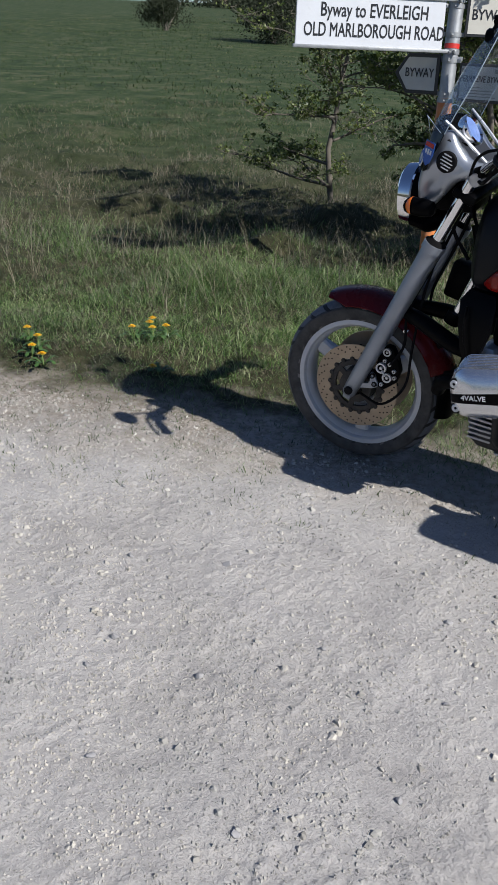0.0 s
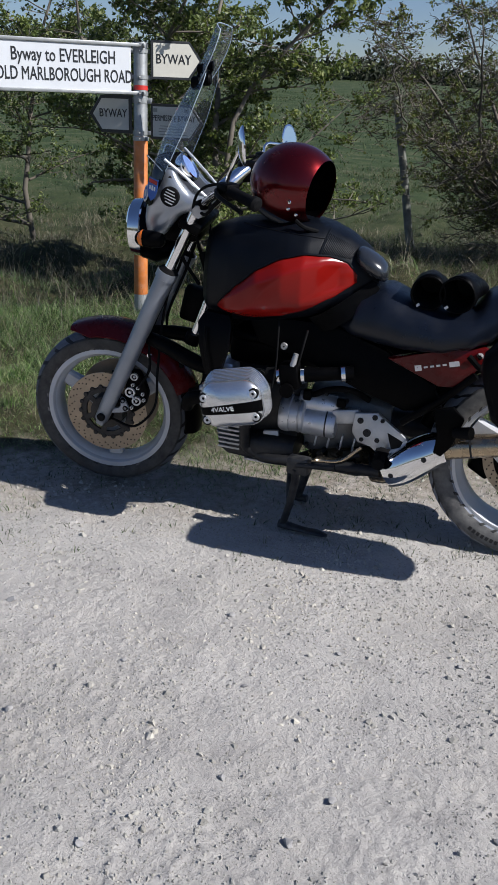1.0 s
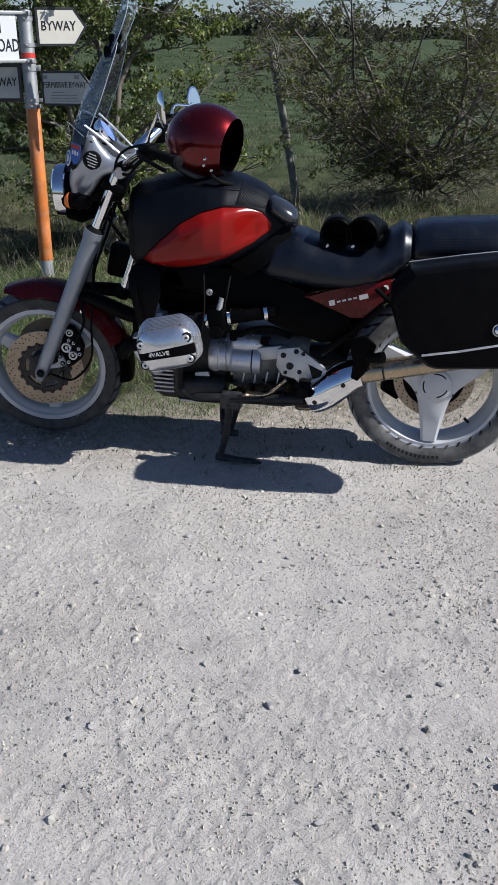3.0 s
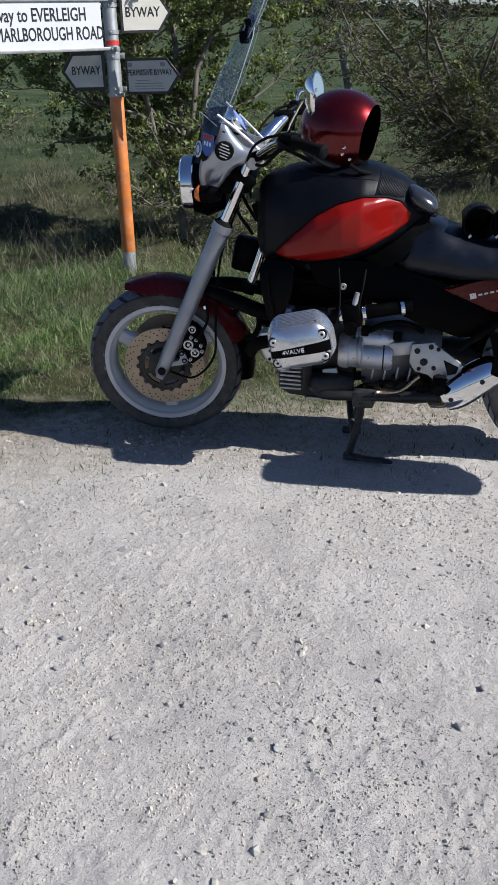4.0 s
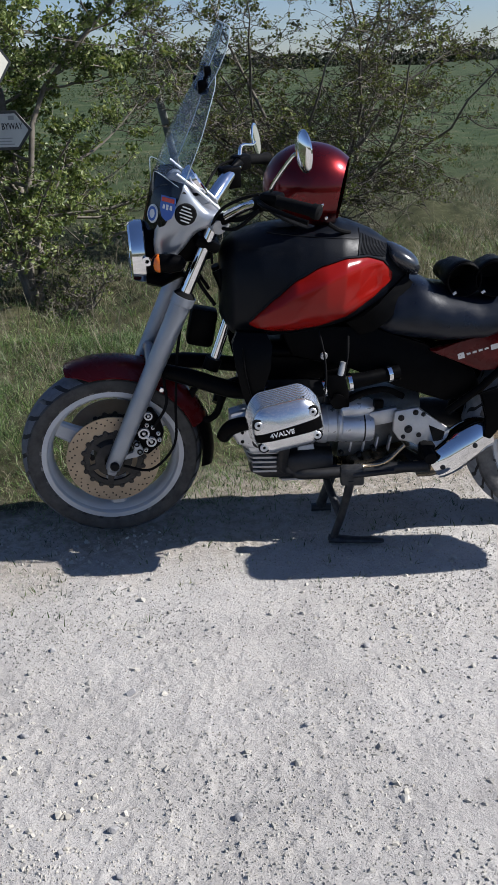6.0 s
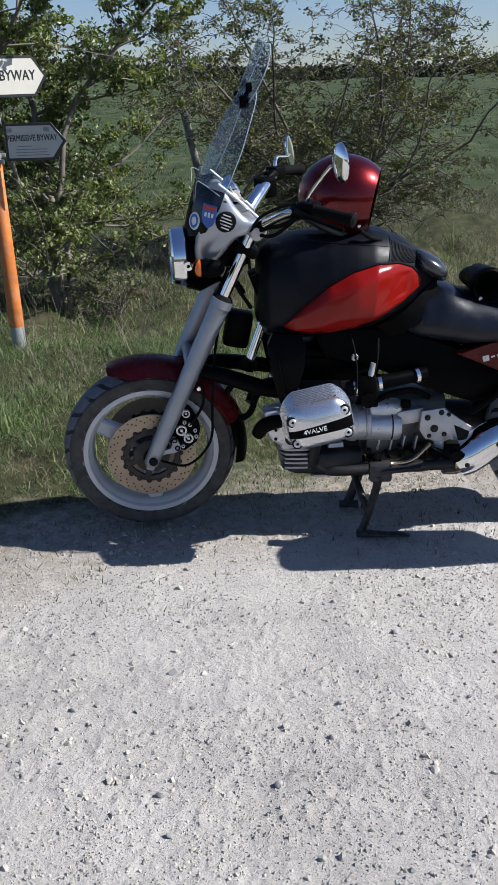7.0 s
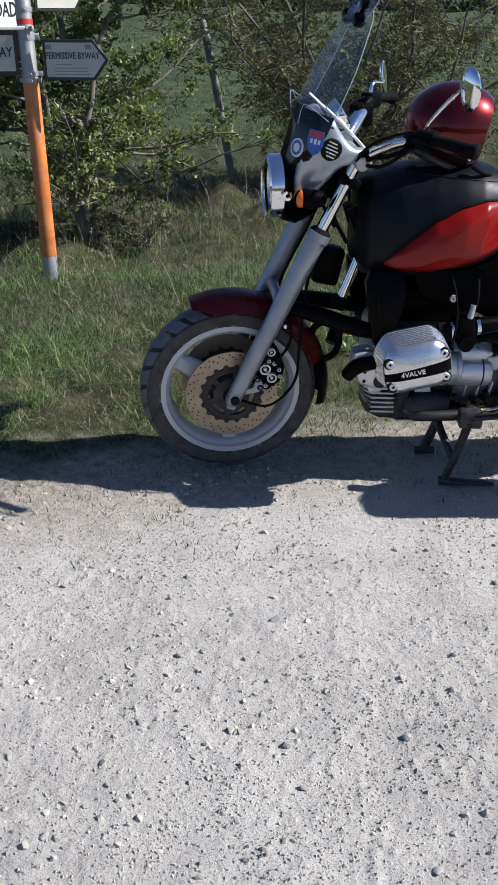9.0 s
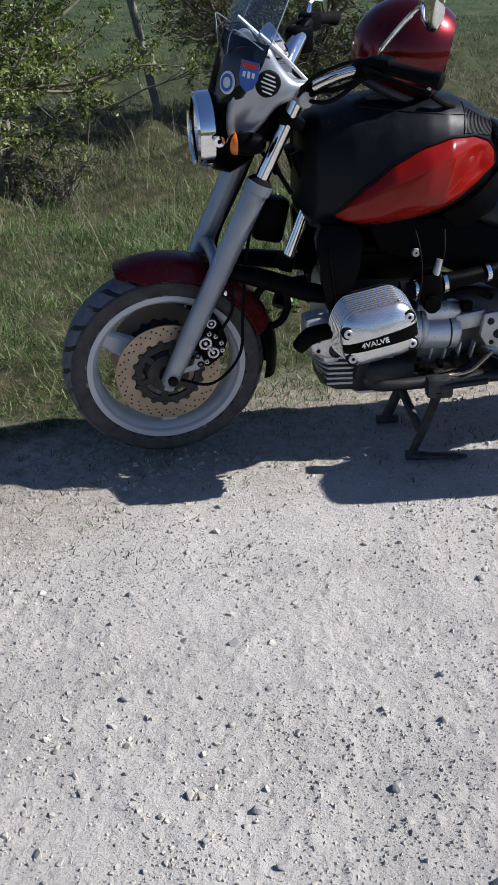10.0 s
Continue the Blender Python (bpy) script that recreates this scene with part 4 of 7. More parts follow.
# front mudguard: a red blade over the tyre and a darker rear half with a flap
def guard(a0, a1, tip, w=0.079, depth=0.045, n=16, r=0.336):
    secs = []
    for i in range(n + 1):
        t = i / n
        a = radians(a0 + (a1 - a0) * t)
        dep = depth * min(1, 0.25 + t * 3) if tip else depth
        ww = w * (0.72 + 0.28 * min(1, t * 4)) if tip else w
        loop_o, loop_i = [], []
        for k in range(9):
            u = -1 + 2 * k / 8
            y, rr = ww * u, r - dep * abs(u) ** 3.2
            loop_o.append((FC[0] + rr * math.cos(a), y, FC[2] + rr * math.sin(a)))
            rr -= 0.005
            loop_i.append((FC[0] + rr * math.cos(a), y * 0.96, FC[2] + rr * math.sin(a)))
        secs.append(loop_o + loop_i[::-1])
    return loft(secs)


mud = fpart("front_mudguard", guard(112, 62, True), M_RED_DARK, moto, "dark red front mudguard")
fpart("rear_blade", guard(62, 18, False, 0.075, 0.05), M_RED_DARK, mud)
fpart("flap", guard(18, -12, False, 0.072, 0.04, 10, 0.338), M_BLACK, mud, "black plastic mud flap")
for sd in (-1, 1):
    for px, pz in ((0.125, 0.585), (0.175, 0.535)):
        fpart("bolt", lathe([(0, sd * 0.006), (0.007, sd * 0.006), (0.009, 0)], (px, sd * 0.083, pz), 10), M_CHROME, mud)

# head lamp
LC = (0.135, 0, 0.962)
LK = 0.90
lamp = fpart("headlight", lathe([(r * LK, o) for r, o in [(0.098, 0.0), (0.104, 0.012), (0.100, 0.035), (0.092, 0.07), (0.07, 0.11), (0.03, 0.135), (0, 0.14)]], LC, 40, "x"), M_BLACK, moto, "round chrome-rimmed headlight")
fpart("bezel", lathe([(r * LK, o) for r, o in [(0.090, -0.012), (0.096, -0.018), (0.103, -0.012), (0.106, 0.006), (0.106, 0.026), (0.100, 0.030)]], LC, 48, "x"), M_CHROME, lamp, "chrome rim")
fpart("reflector", lathe([(r * LK, o) for r, o in [(0.090, 0.0), (0.06, 0.04), (0.02, 0.06), (0, 0.062)]], LC, 32, "x"), M_CHROME, lamp)
fpart("lens", lathe([(r * LK, o) for r, o in [(0.0, -0.024), (0.03, -0.023), (0.06, -0.020), (0.085, -0.014), (0.092, -0.008)]], LC, 32, "x"), M_LENS, lamp, "clear ribbed lamp glass")

# cowl: silver side cheeks joined under a smoked screen
def cheek(sd):
    rows = []
    pts = [((0.190, 0.968), 0.090), ((0.190, 1.020), 0.102), ((0.206, 1.080), 0.108), ((0.236, 1.135), 0.112), ((0.262, 1.172), 0.112),
           ((0.292, 1.176), 0.112), ((0.316, 1.138), 0.114), ((0.352, 1.098), 0.114), ((0.402, 1.085), 0.108), ((0.400, 1.062), 0.108), ((0.350, 1.046), 0.112),
           ((0.312, 1.030), 0.112), ((0.275, 0.988), 0.106), ((0.240, 0.955), 0.097), ((0.210, 0.950), 0.090)]
    line = [Vector((x, y, z)) for (x, z), y in pts]
    line = smooth_line(line + [line[0]], 3)[:-1]
    c = Vector((0.285, 0.112, 1.065))
    secs = []
    for f, dy in ((0.96, -0.030), (1.0, -0.012), (0.99, -0.003), (0.955, 0.004), (0.88, 0.010), (0.74, 0.016), (0.5, 0.020), (0.25, 0.021)):
        ring = []
        for v in line:
            q = c + (v - c) * f
            y = v.y * (1 - (1 - f) * 0.5) + c.y * (1 - f) * 0.5 + dy
            ring.append((q.x, sd * (y + 0.007 * math.exp(-((q.z - 1.0 - (q.x - 0.25) * 0.7) / 0.018) ** 2) * (1 - f) * 2), q.z))
        secs.append(ring)
    return loft(secs)


cowl = fpart("cowl", cheek(-1), M_COWL, moto, "silver instrument cowl cheek", 60)
fpart("cowl_cheek", cheek(1), M_COWL, cowl, "", 60)
# oval vent emblem: dark disc with slanted bars
em = fpart("vent_emblem", lathe([(0, -0.003), (0.028, -0.003), (0.032, 0.0), (0.032, 0.006)], (0.286, -0.133, 1.094), 28), M_INK, cowl, "dark round vent with slanted silver bars")
bm = bmesh.new()
for k in range(-2, 3):
    add_box(bm, (0.286 + k * 0.002, -0.1365, 1.094 + k * 0.0095), (0.04 - abs(k) * 0.007, 0.002, 0.0035), 0.0006, (0, 24, 0))
fpart("bar", bm, M_SILVER, em)
fpart("cowl_screw", lathe([(0, -0.004), (0.006, -0.004), (0.008, 0.003)], (0.286, -0.123, 1.150), 12), M_DARKMETAL, cowl)
fpart("cowl_screw", lathe([(0, -0.004), (0.005, -0.004), (0.007, 0.003)], (0.358, -0.121, 1.078), 12), M_DARKMETAL, cowl)
fpart("belly", loft([[(0.16 + 0.022 * i, 0.085 * (1 - 0.10 * i) * math.cos(a), 0.900 - 0.008 * (2 - abs(i - 2)) + 0.035 * math.sin(a)) for a in (2 * math.pi * k / 14 for k in range(14))] for i in range(6)]), M_BLACK, cowl)


def screen_grid(prof, half, sweep, rise, n=16, th=0.003):
    """A curved pane: prof gives the middle line (x, z), half the half width, sweep how far the edges run back, rise how far they lift."""
    secs = []
    for (x, z), w, s, e in zip(prof, half, sweep, rise):
        a, b = [], []
        for k in range(n + 1):
            u = -1 + 2 * k / n
            q = abs(u) ** 2.3
            a.append((x + s * q, w * u, z + e * q))
            b.append((x + s * q + th, w * u * 0.985, z + e * q + th * 0.4))
        secs.append(a + b[::-1])
    return loft(secs)


screen = fpart("windscreen", screen_grid([(0.162, 1.035), (0.174, 1.080), (0.192, 1.140), (0.211, 1.198)], [0.130, 0.150, 0.159, 0.158], [0.060, 0.066, 0.072, 0.072], [0.03, 0.02, 0.0, -0.015]), M_SMOKE, moto, "smoked lower windscreen with stickers", 60)
clear = fpart("clear_pane", screen_grid([(0.209, 1.190), (0.238, 1.258), (0.270, 1.320), (0.305, 1.378), (0.345, 1.435), (0.362, 1.455)], [0.158, 0.152, 0.140, 0.124, 0.102, 0.082], [0.072, 0.074, 0.072, 0.062, 0.046, 0.035], [-0.015, -0.02, -0.02, -0.015, -0.01, 0]), M_SCREEN, screen, "tall clear windscreen pane", 60)
# the raised lip of the clear pane, a bent clear edge
fpart("pane_edge", tube([(0.270, -0.152, 1.175), (0.215, -0.120, 1.215), (0.205, -0.085, 1.20), (0.202, -0.05, 1.15), (0.197, 0.0, 1.125), (0.202, 0.05, 1.15), (0.205, 0.085, 1.20), (0.215, 0.120, 1.215), (0.270, 0.152, 1.175)], 0.0012, 8, 6), M_EDGE, screen)
# thin pale bars draw the highlight down both sides of the pane
for sd in (-1, 1):
    fpart("pane_edge", tube([(0.281, sd * 0.158, 1.175), (0.312, sd * 0.152, 1.238), (0.342, sd * 0.140, 1.300), (0.367, sd * 0.124, 1.363), (0.391, sd * 0.102, 1.425), (0.397, sd * 0.082, 1.455)], 0.0014, 6, 4), M_EDGE, screen)
ext = fpart("spoiler_pane", screen_grid([(0.345, 1.425), (0.362, 1.470), (0.392, 1.535), (0.412, 1.580), (0.418, 1.588)], [0.080, 0.098, 0.098, 0.080, 0.062], [0.03, 0.038, 0.038, 0.03, 0.02], [0, -0.005, -0.01, -0.01, -0.01]), M_SCREEN, screen, "clear clip-on spoiler pane")
rimline = [(0.375, 0.080, 1.425), (0.400, 0.098, 1.465), (0.430, 0.098, 1.525), (0.442, 0.080, 1.570), (0.434, 0.062, 1.580), (0.421, 0.030, 1.588)]
fpart("pane_edge", tube([(x, -y, z) for x, y, z in rimline] + [(0.418, 0, 1.589)] + [(x, y, z) for x, y, z in rimline[::-1]], 0.0016, 6, 4), M_EDGE, ext)
for sd in (-1, 1):
    bm = bmesh.new()
    add_lathe(bm, [(0, -0.014), (0.016, -0.014), (0.020, -0.008), (0.020, 0.010), (0.014, 0.016), (0, 0.016)], (0.362, sd * 0.062, 1.425), 16, "x")
    add_lathe(bm, [(0, -0.010), (0.013, -0.010), (0.015, 0.008), (0, 0.010)], (0.378, sd * 0.062, 1.465), 16, "x")
    add_tube(bm, [(0.365, sd * 0.062, 1.43), (0.38, sd * 0.062, 1.465)], 0.008, 10)
    fpart("clamp", bm, M_BLACK, ext, "black clamp knob")
# stickers on the smoked pane
st = fpart("round_sticker", lathe([(0, -0.001), (0.026, -0.001), (0.027, 0.0005)], (0, 0, 0), 24, "x"), M_WHITE, screen, "round white and blue club sticker")
st.matrix_basis = STEER @ Matrix.Translation((0.194, -0.090, 1.094)) @ Euler((0, radians(14), radians(30))).to_matrix().to_4x4() @ STEER.inverted()
bm = lathe([(0.013, -0.0022), (0.021, -0.0022)], (0, 0, 0), 24, "x")
st2 = fpart("sticker_ring", bm, M_BLUE, st)
st2.matrix_parent_inverse = Matrix.Identity(4)
shield = [(-0.024, 0.034), (0.024, 0.034), (0.025, 0.0), (0.017, -0.024), (0.0, -0.036), (-0.017, -0.024), (-0.025, 0.0)]
sh = fpart("shield_sticker", plate(shield, -0.0006, 0.0006, 0), M_BLUE, screen, "blue and red shield sticker")
sh.matrix_basis = STEER @ Matrix.Translation((0.234, -0.149, 1.118)) @ Euler((radians(-8), radians(8), radians(-38))).to_matrix().to_4x4() @ STEER.inverted()
bm = bmesh.new()
add_box(bm, (0, -0.0012, 0.024), (0.042, 0.0008, 0.012), 0)
sh2 = fpart("shield_band", bm, M_TAIL, sh)
bm = bmesh.new()
for k in range(3):
    add_box(bm, (-0.012 + 0.012 * k, -0.0012, 0.004), (0.007, 0.0008, 0.012 + 0.003 * (k == 1)), 0)
sh3 = fpart("shield_mark", bm, M_WHITE, sh)
for o in (sh2, sh3):
    o.matrix_parent_inverse = Matrix.Identity(4)

# instruments, stays, dark inner frame
clock = fpart("instrument", lathe([(0.0, -0.03), (0.035, -0.028), (0.046, -0.01), (0.048, 0.008), (0.044, 0.012), (0.040, 0.006), (0, 0.005)], (0, 0, 0), 32, "x"), M_CHROME, moto, "round chrome-rimmed speedometer")
clock.matrix_basis = STEER @ Matrix.Translation((0.325, -0.052, 1.172)) @ Euler((0, radians(-32), 0)).to_matrix().to_4x4() @ STEER.inverted()
dial = fpart("dial", lathe([(0, 0.0065), (0.039, 0.0065)], (0, 0, 0), 28, "x"), M_DIAL, clock, "pale blue-white dial")
dial.matrix_parent_inverse = Matrix.Identity(4)
for sd in (-1, 1):
    fpart("screen_stay", tube([(0.268, sd * 0.118, 1.205), (0.33, sd * 0.10, 1.150), (0.395, sd * 0.085, 1.085)], 0.0048, 10, 4), M_SILVER, moto, "silver windscreen stay")
    fpart("cable", tube([(0.40, sd * 0.09, 1.06), (0.33, sd * 0.12, 1.00), (0.31, sd * 0.10, 0.90), (0.36, sd * 0.08, 0.80)], 0.006, 8, 5), M_RUBBER, moto)
    fpart("cable_loop", tube([(0.48, sd * 0.27, 1.125), (0.42, sd * 0.2, 1.06), (0.37, sd * 0.10, 1.04), (0.34, sd * 0.04, 0.98)], 0.0055, 8, 5), M_RUBBER, moto)
fpart("lower_yoke", box((0.345, 0, 1.000), (0.075, 0.275, 0.034), 0.01, (0, 26, 0)), M_BLACK, moto)
fpart("top_yoke", loft([[(0.378 + 0.035 * math.cos(a) * w, y, 1.052 + 0.020 * math.sin(a)) for a in (2 * math.pi * k / 12 for k in range(12))] for y, w in ((-0.145, 0.5), (-0.12, 1.0), (-0.06, 0.9), (0, 1.0), (0.06, 0.9), (0.12, 1.0), (0.145, 0.5))]), M_FIN, moto, "cast grey top yoke")
fpart("wiring_block", box((0.30, 0, 0.985), (0.13, 0.16, 0.10), 0.02), M_BLACK, moto)

# handlebar, grips, levers, mirrors, indicators
for sd in (-1, 1):
    bar = fpart("handlebar", tube([(0.375, sd * 0.105, 1.058), (0.418, sd * 0.16, 1.095), (0.462, sd * 0.22, 1.128), (0.510, sd * 0.285, 1.150)], [0.017, 0.014, 0.013, 0.012] if sd < 0 else [0.025, 0.025, 0.022, 0.013], 16, 5), M_CHROME, moto, "silver cast handlebar half")
    fpart("control_pod", loft([[(x, sd * y + 0.026 * k * math.cos(a), z + 0.022 * k * math.sin(a)) for a in (2 * math.pi * i / 14 for i in range(14))] for x, y, z, k in ((0.462, 0.222, 1.128, 0.55), (0.470, 0.232, 1.134, 0.95), (0.490, 0.258, 1.145, 1.0), (0.515, 0.29, 1.151, 1.05), (0.53, 0.315, 1.15, 0.8))]), M_BLACK, bar)
    fpart("clutch_cable", tube([(0.48, sd * 0.26, 1.165), (0.43, sd * 0.24, 1.150), (0.38, sd * 0.17, 1.105), (0.355, sd * 0.12, 1.03), (0.36, sd * 0.08, 0.93)], 0.0045, 8, 6), M_RUBBER, bar)
    fpart("wiring_loom", tube([(0.49, sd * 0.27, 1.128), (0.44, sd * 0.19, 1.085), (0.405, sd * 0.12, 1.065), (0.37, sd * 0.06, 1.03)], 0.007, 8, 6), M_RUBBER, bar)
    fpart("bar_clamp", box((0.392, sd * 0.125, 1.072), (0.05, 0.04, 0.035), 0.008, (0, -20, sd * 40)), M_BLACK, bar)
    fpart("grip", tube([(0.522, sd * 0.310, 1.150), (0.535, sd * 0.325, 1.152), (0.600, sd * 0.382, 1.140), (0.605, sd * 0.387, 1.139), (0.616, sd * 0.397, 1.137), (0.620, sd * 0.400, 1.136)], [0.019, 0.016, 0.017, 0.021, 0.021, 0.013], 16), M_RUBBER, bar, "ribbed black rubber grip")
    fpart("switch_block", box((0.510, sd * 0.292, 1.150), (0.06, 0.05, 0.05), 0.01, (0, 0, sd * 42)), M_BLACK, bar)
    fpart("lever", tube([(0.475, sd * 0.29, 1.15), (0.49, sd * 0.34, 1.145), (0.545, sd * 0.40, 1.13), (0.58, sd * 0.43, 1.12)], [0.008, 0.007, 0.006, 0.007], 8, 4), M_BLACK, bar)
    stem = fpart("mirror_stem", tube([(0.505, sd * 0.285, 1.165), (0.515, sd * 0.30, 1.200), (0.555, sd * 0.350, 1.232 - sd * 0.040), (0.570, sd * 0.375, 1.242 - sd * 0.047)], [0.006, 0.006, 0.006, 0.007], 10, 4), M_CHROME, moto, "chrome mirror stem")
    shell = bmesh.new()
    add_lathe(shell, [(0.0, -0.015), (0.02, -0.0138), (0.036, -0.0095), (0.045, -0.004), (0.049, 0.0), (0.049, 0.004), (0.044, 0.005)], (0, 0, 0), 28, "x")
    glass = lathe([(0, 0.0035), (0.0435, 0.0045)], (0, 0, 0), 28, "x")
    mm = Matrix.Translation((0.577, sd * 0.395, 1.247 - sd * 0.047)) @ Euler((0, radians(-3 if sd < 0 else -9), radians(15 if sd < 0 else -25))).to_matrix().to_4x4() @ Matrix.Diagonal((1, 0.86, 1.12, 1))
    for b in (shell, glass):
        bmesh.ops.transform(b, matrix=mm, verts=b.verts)
    mir = fpart("mirror", shell, M_CHROME, moto, "oval chrome rear-view mirror")
    fpart("glass", glass, M_MIRROR, mir)
    ind = fpart("indicator", tube([(0.215, sd * 0.09, 0.965), (0.212, sd * 0.125, 0.965), (0.196, sd * 0.152, 0.964), (0.230, sd * 0.156, 0.962), (0.262, sd * 0.158, 0.960), (0.272, sd * 0.158, 0.959)], [0.012, 0.014, 0.0275, 0.0285, 0.022, 0.010], 16), M_BLACK, moto, "black front indicator")
    bm = bmesh.new()
    add_lathe(bm, [(0, -0.022), (0.013, -0.020), (0.023, -0.012), (0.027, -0.003), (0.0275, 0.001)], (0.198, sd * 0.152, 0.964), 20, "x")
    fpart("amber_lens", bm, M_ORANGE, ind, "amber lens")
    fpart("lamp_bolt", lathe([(0.006, 0), (0.014, 0), (0.014, sd * 0.008), (0.006, sd * 0.008)], (0.165, sd * 0.112, 0.962), 14, closed=True), M_CHROME, ind)
fpart("reservoir", box((0.462, 0.225, 1.118), (0.068, 0.05, 0.070), 0.010, (0, 0, 20)), M_BLACK, moto, "black brake fluid reservoir")
fpart("switch", box((0.53, 0.30, 1.15), (0.02, 0.02, 0.03), 0.004), M_YELLOW, moto, "yellow switch")

# tank: one lofted body, red flank panels, vinyl cover details
TANK = [(0.408, 0.950, 0.765, 0.050), (0.418, 0.976, 0.735, 0.088), (0.445, 1.000, 0.708, 0.132), (0.52, 1.026, 0.702, 0.168), (0.62, 1.040, 0.712, 0.190), (0.70, 1.046, 0.728, 0.199), (0.755, 1.044, 0.742, 0.194),
        (0.80, 1.036, 0.755, 0.172), (0.86, 1.013, 0.780, 0.132), (0.92, 0.975, 0.810, 0.100), (0.97, 0.925, 0.835, 0.070)]



def tank_at(x):
    for a, b in zip(TANK, TANK[1:]):
        if x <= b[0]:
            t = (x - a[0]) / (b[0] - a[0])
            t = max(0, t)
            return tuple(p + (q - p) * t for p, q in zip(a[1:], b[1:]))
    return TANK[-1][1:]


def tank_loop(x, n=32, grow=0.0):
    top, bot, w = tank_at(x)
    mid = bot + (top - bot) * 0.42
    out = []
    for k in range(n):
        a = 2 * math.pi * k / n
        c, s = math.cos(a), math.sin(a)
        e = 0.72
        y = math.copysign(abs(c) ** e, c) * (w + grow)
        h = (top - mid + grow) if s > 0 else (mid - bot + grow)
        out.append((x, y, mid + math.copysign(abs(s) ** (0.85 if s > 0 else 0.7), s) * h))
    return out


def tank_y(x, z, grow=0.0):
    """Half width of the tank at that height."""
    top, bot, w = tank_at(x)
    mid = bot + (top - bot) * 0.42
    if z >= mid:
        s = min(1, (z - mid) / (top - mid + grow)) ** (1 / 0.85)
    else:
        s = min(1, (mid - z) / (mid - bot + grow)) ** (1 / 0.7)
    return (w + grow) * max(0.0, 1 - s * s) ** 0.36


xs = [0.408 + 0.562 * (i / 56) ** 1.15 for i in range(57)]
tank = part("tank", loft([tank_loop(x) for x in xs]), M_VINYL, moto, "fuel tank under a fitted black vinyl cover", 50)
UP = [(0.487, 0.768), (0.520, 0.806), (0.553, 0.839), (0.620, 0.898), (0.690, 0.937), (0.758, 0.955), (0.825, 0.953), (0.875, 0.938), (0.908, 0.902)]
DOWN = [(0.487, 0.760), (0.515, 0.748), (0.555, 0.740), (0.600, 0.741), (0.680, 0.757), (0.760, 0.785), (0.845, 0.832), (0.885, 0.862), (0.908, 0.880)]



def curve_at(line, x):
    for a, b in zip(line, line[1:]):
        if x <= b[0]:
            t = (x - a[0]) / (b[0] - a[0])
            t2 = t * t * (3 - 2 * t) * 0.3 + t * 0.7
            return a[1] + (b[1] - a[1]) * t2
    return line[-1][1]


for sd in (-1, 1):
    bm = bmesh.new()
    n, m = 64, 20
    g = []
    for i in range(n + 1):
        x = 0.487 + 0.421 * i / n
        u, d = curve_at(UP, x), curve_at(DOWN, x)
        col = []
        for j in range(m + 1):
            t = j / m
            z = d + (u - d) * t
            edge = min(t, 1 - t, i / n * 2, (1 - i / n) * 2)
            # the knee hollow behind a slanting ridge
            past = (x - 0.758) * 0.73 - (z - 0.955) * 0.68
            hollow = 0.016 - 0.30 * max(0.0, past) if past > 0 else 0.016 + 0.06 * past
            off = 0.003 + 0.010 * min(1, edge * 6) ** 0.6 + max(hollow, -0.012) * min(1, edge * 4)
            col.append(bm.verts.new((x, sd * (tank_y(x, z) + off), z)))
        g.append(col)
    for i in range(n):
        for j in range(m):
            bm.faces.new((g[i][j], g[i + 1][j], g[i + 1][j + 1], g[i][j + 1]))
    bmesh.ops.remove_doubles(bm, verts=bm.verts, dist=0.0005)
    red = part("tank_panel", bm, M_RED, moto, "glossy deep red tank flank", 40)
    pts = [(x, sd * (tank_y(x, curve_at(UP, x)) + 0.004), curve_at(UP, x) + 0.003) for x in [0.487 + 0.405 * i / 30 for i in range(31)]]
    part("piping", tube(pts, 0.0035, 8), M_VINYL, red)
    # trim strip behind the panel
    part("side_trim", loft([[(x, sd * (0.122 + dy), z) for x, z in ((x0, z0), (x1, z1))] + [(x, sd * (0.090 + dy), z) for x, z in ((x1, z1), (x0, z0))]
                            for x0, z0, x1, z1, dy in ((0.955, 0.888, 0.978, 0.866, -0.035), (0.915, 0.856, 0.948, 0.820, -0.012), (0.865, 0.815, 0.905, 0.772, 0.018), (0.815, 0.776, 0.858, 0.735, 0.020), (0.775, 0.756, 0.820, 0.718, 0.0))]),
         M_BLACK, moto, "dark moulded trim below the tank")
# ribbed patch on the cover
for k in range(20):
    f = k / 19
    top_p, low_p = (0.812 + 0.090 * f, 1.014 - 0.040 * f), (0.800 + 0.082 * f, 0.962 - 0.014 * f)
    pts = []
    for i in range(7):
        t = i / 6
        x, z = top_p[0] + (low_p[0] - top_p[0]) * t, min(top_p[1] + (low_p[1] - top_p[1]) * t, tank_at(top_p[0])[0] - 0.006)
        pts.append((x, -(tank_y(x, z) + 0.0015), z))
    part("rib", tube(pts, 0.0016, 6), M_VINYL, tank, "" if k else "ribbed vinyl patch")
seam = [(0.808 - 0.012 * t, -(tank_y(0.808 - 0.012 * t, 1.024 - 0.066 * t) + 0.001), 1.024 - 0.066 * t) for t in (0, 0.2, 0.4, 0.6, 0.8, 1.0)]
part("seam", tube(seam, 0.0026, 6), M_VINYL, tank, "stitched cover seam")
seam = [(x, -(tank_y(x, 1.016 - 0.003 * k) + 0.0005), 1.016 - 0.003 * k) for k, x in enumerate((0.54, 0.60, 0.66, 0.72, 0.77, 0.808))]
part("seam", tube(seam, 0.0020, 6, 3), M_VINYL, tank)
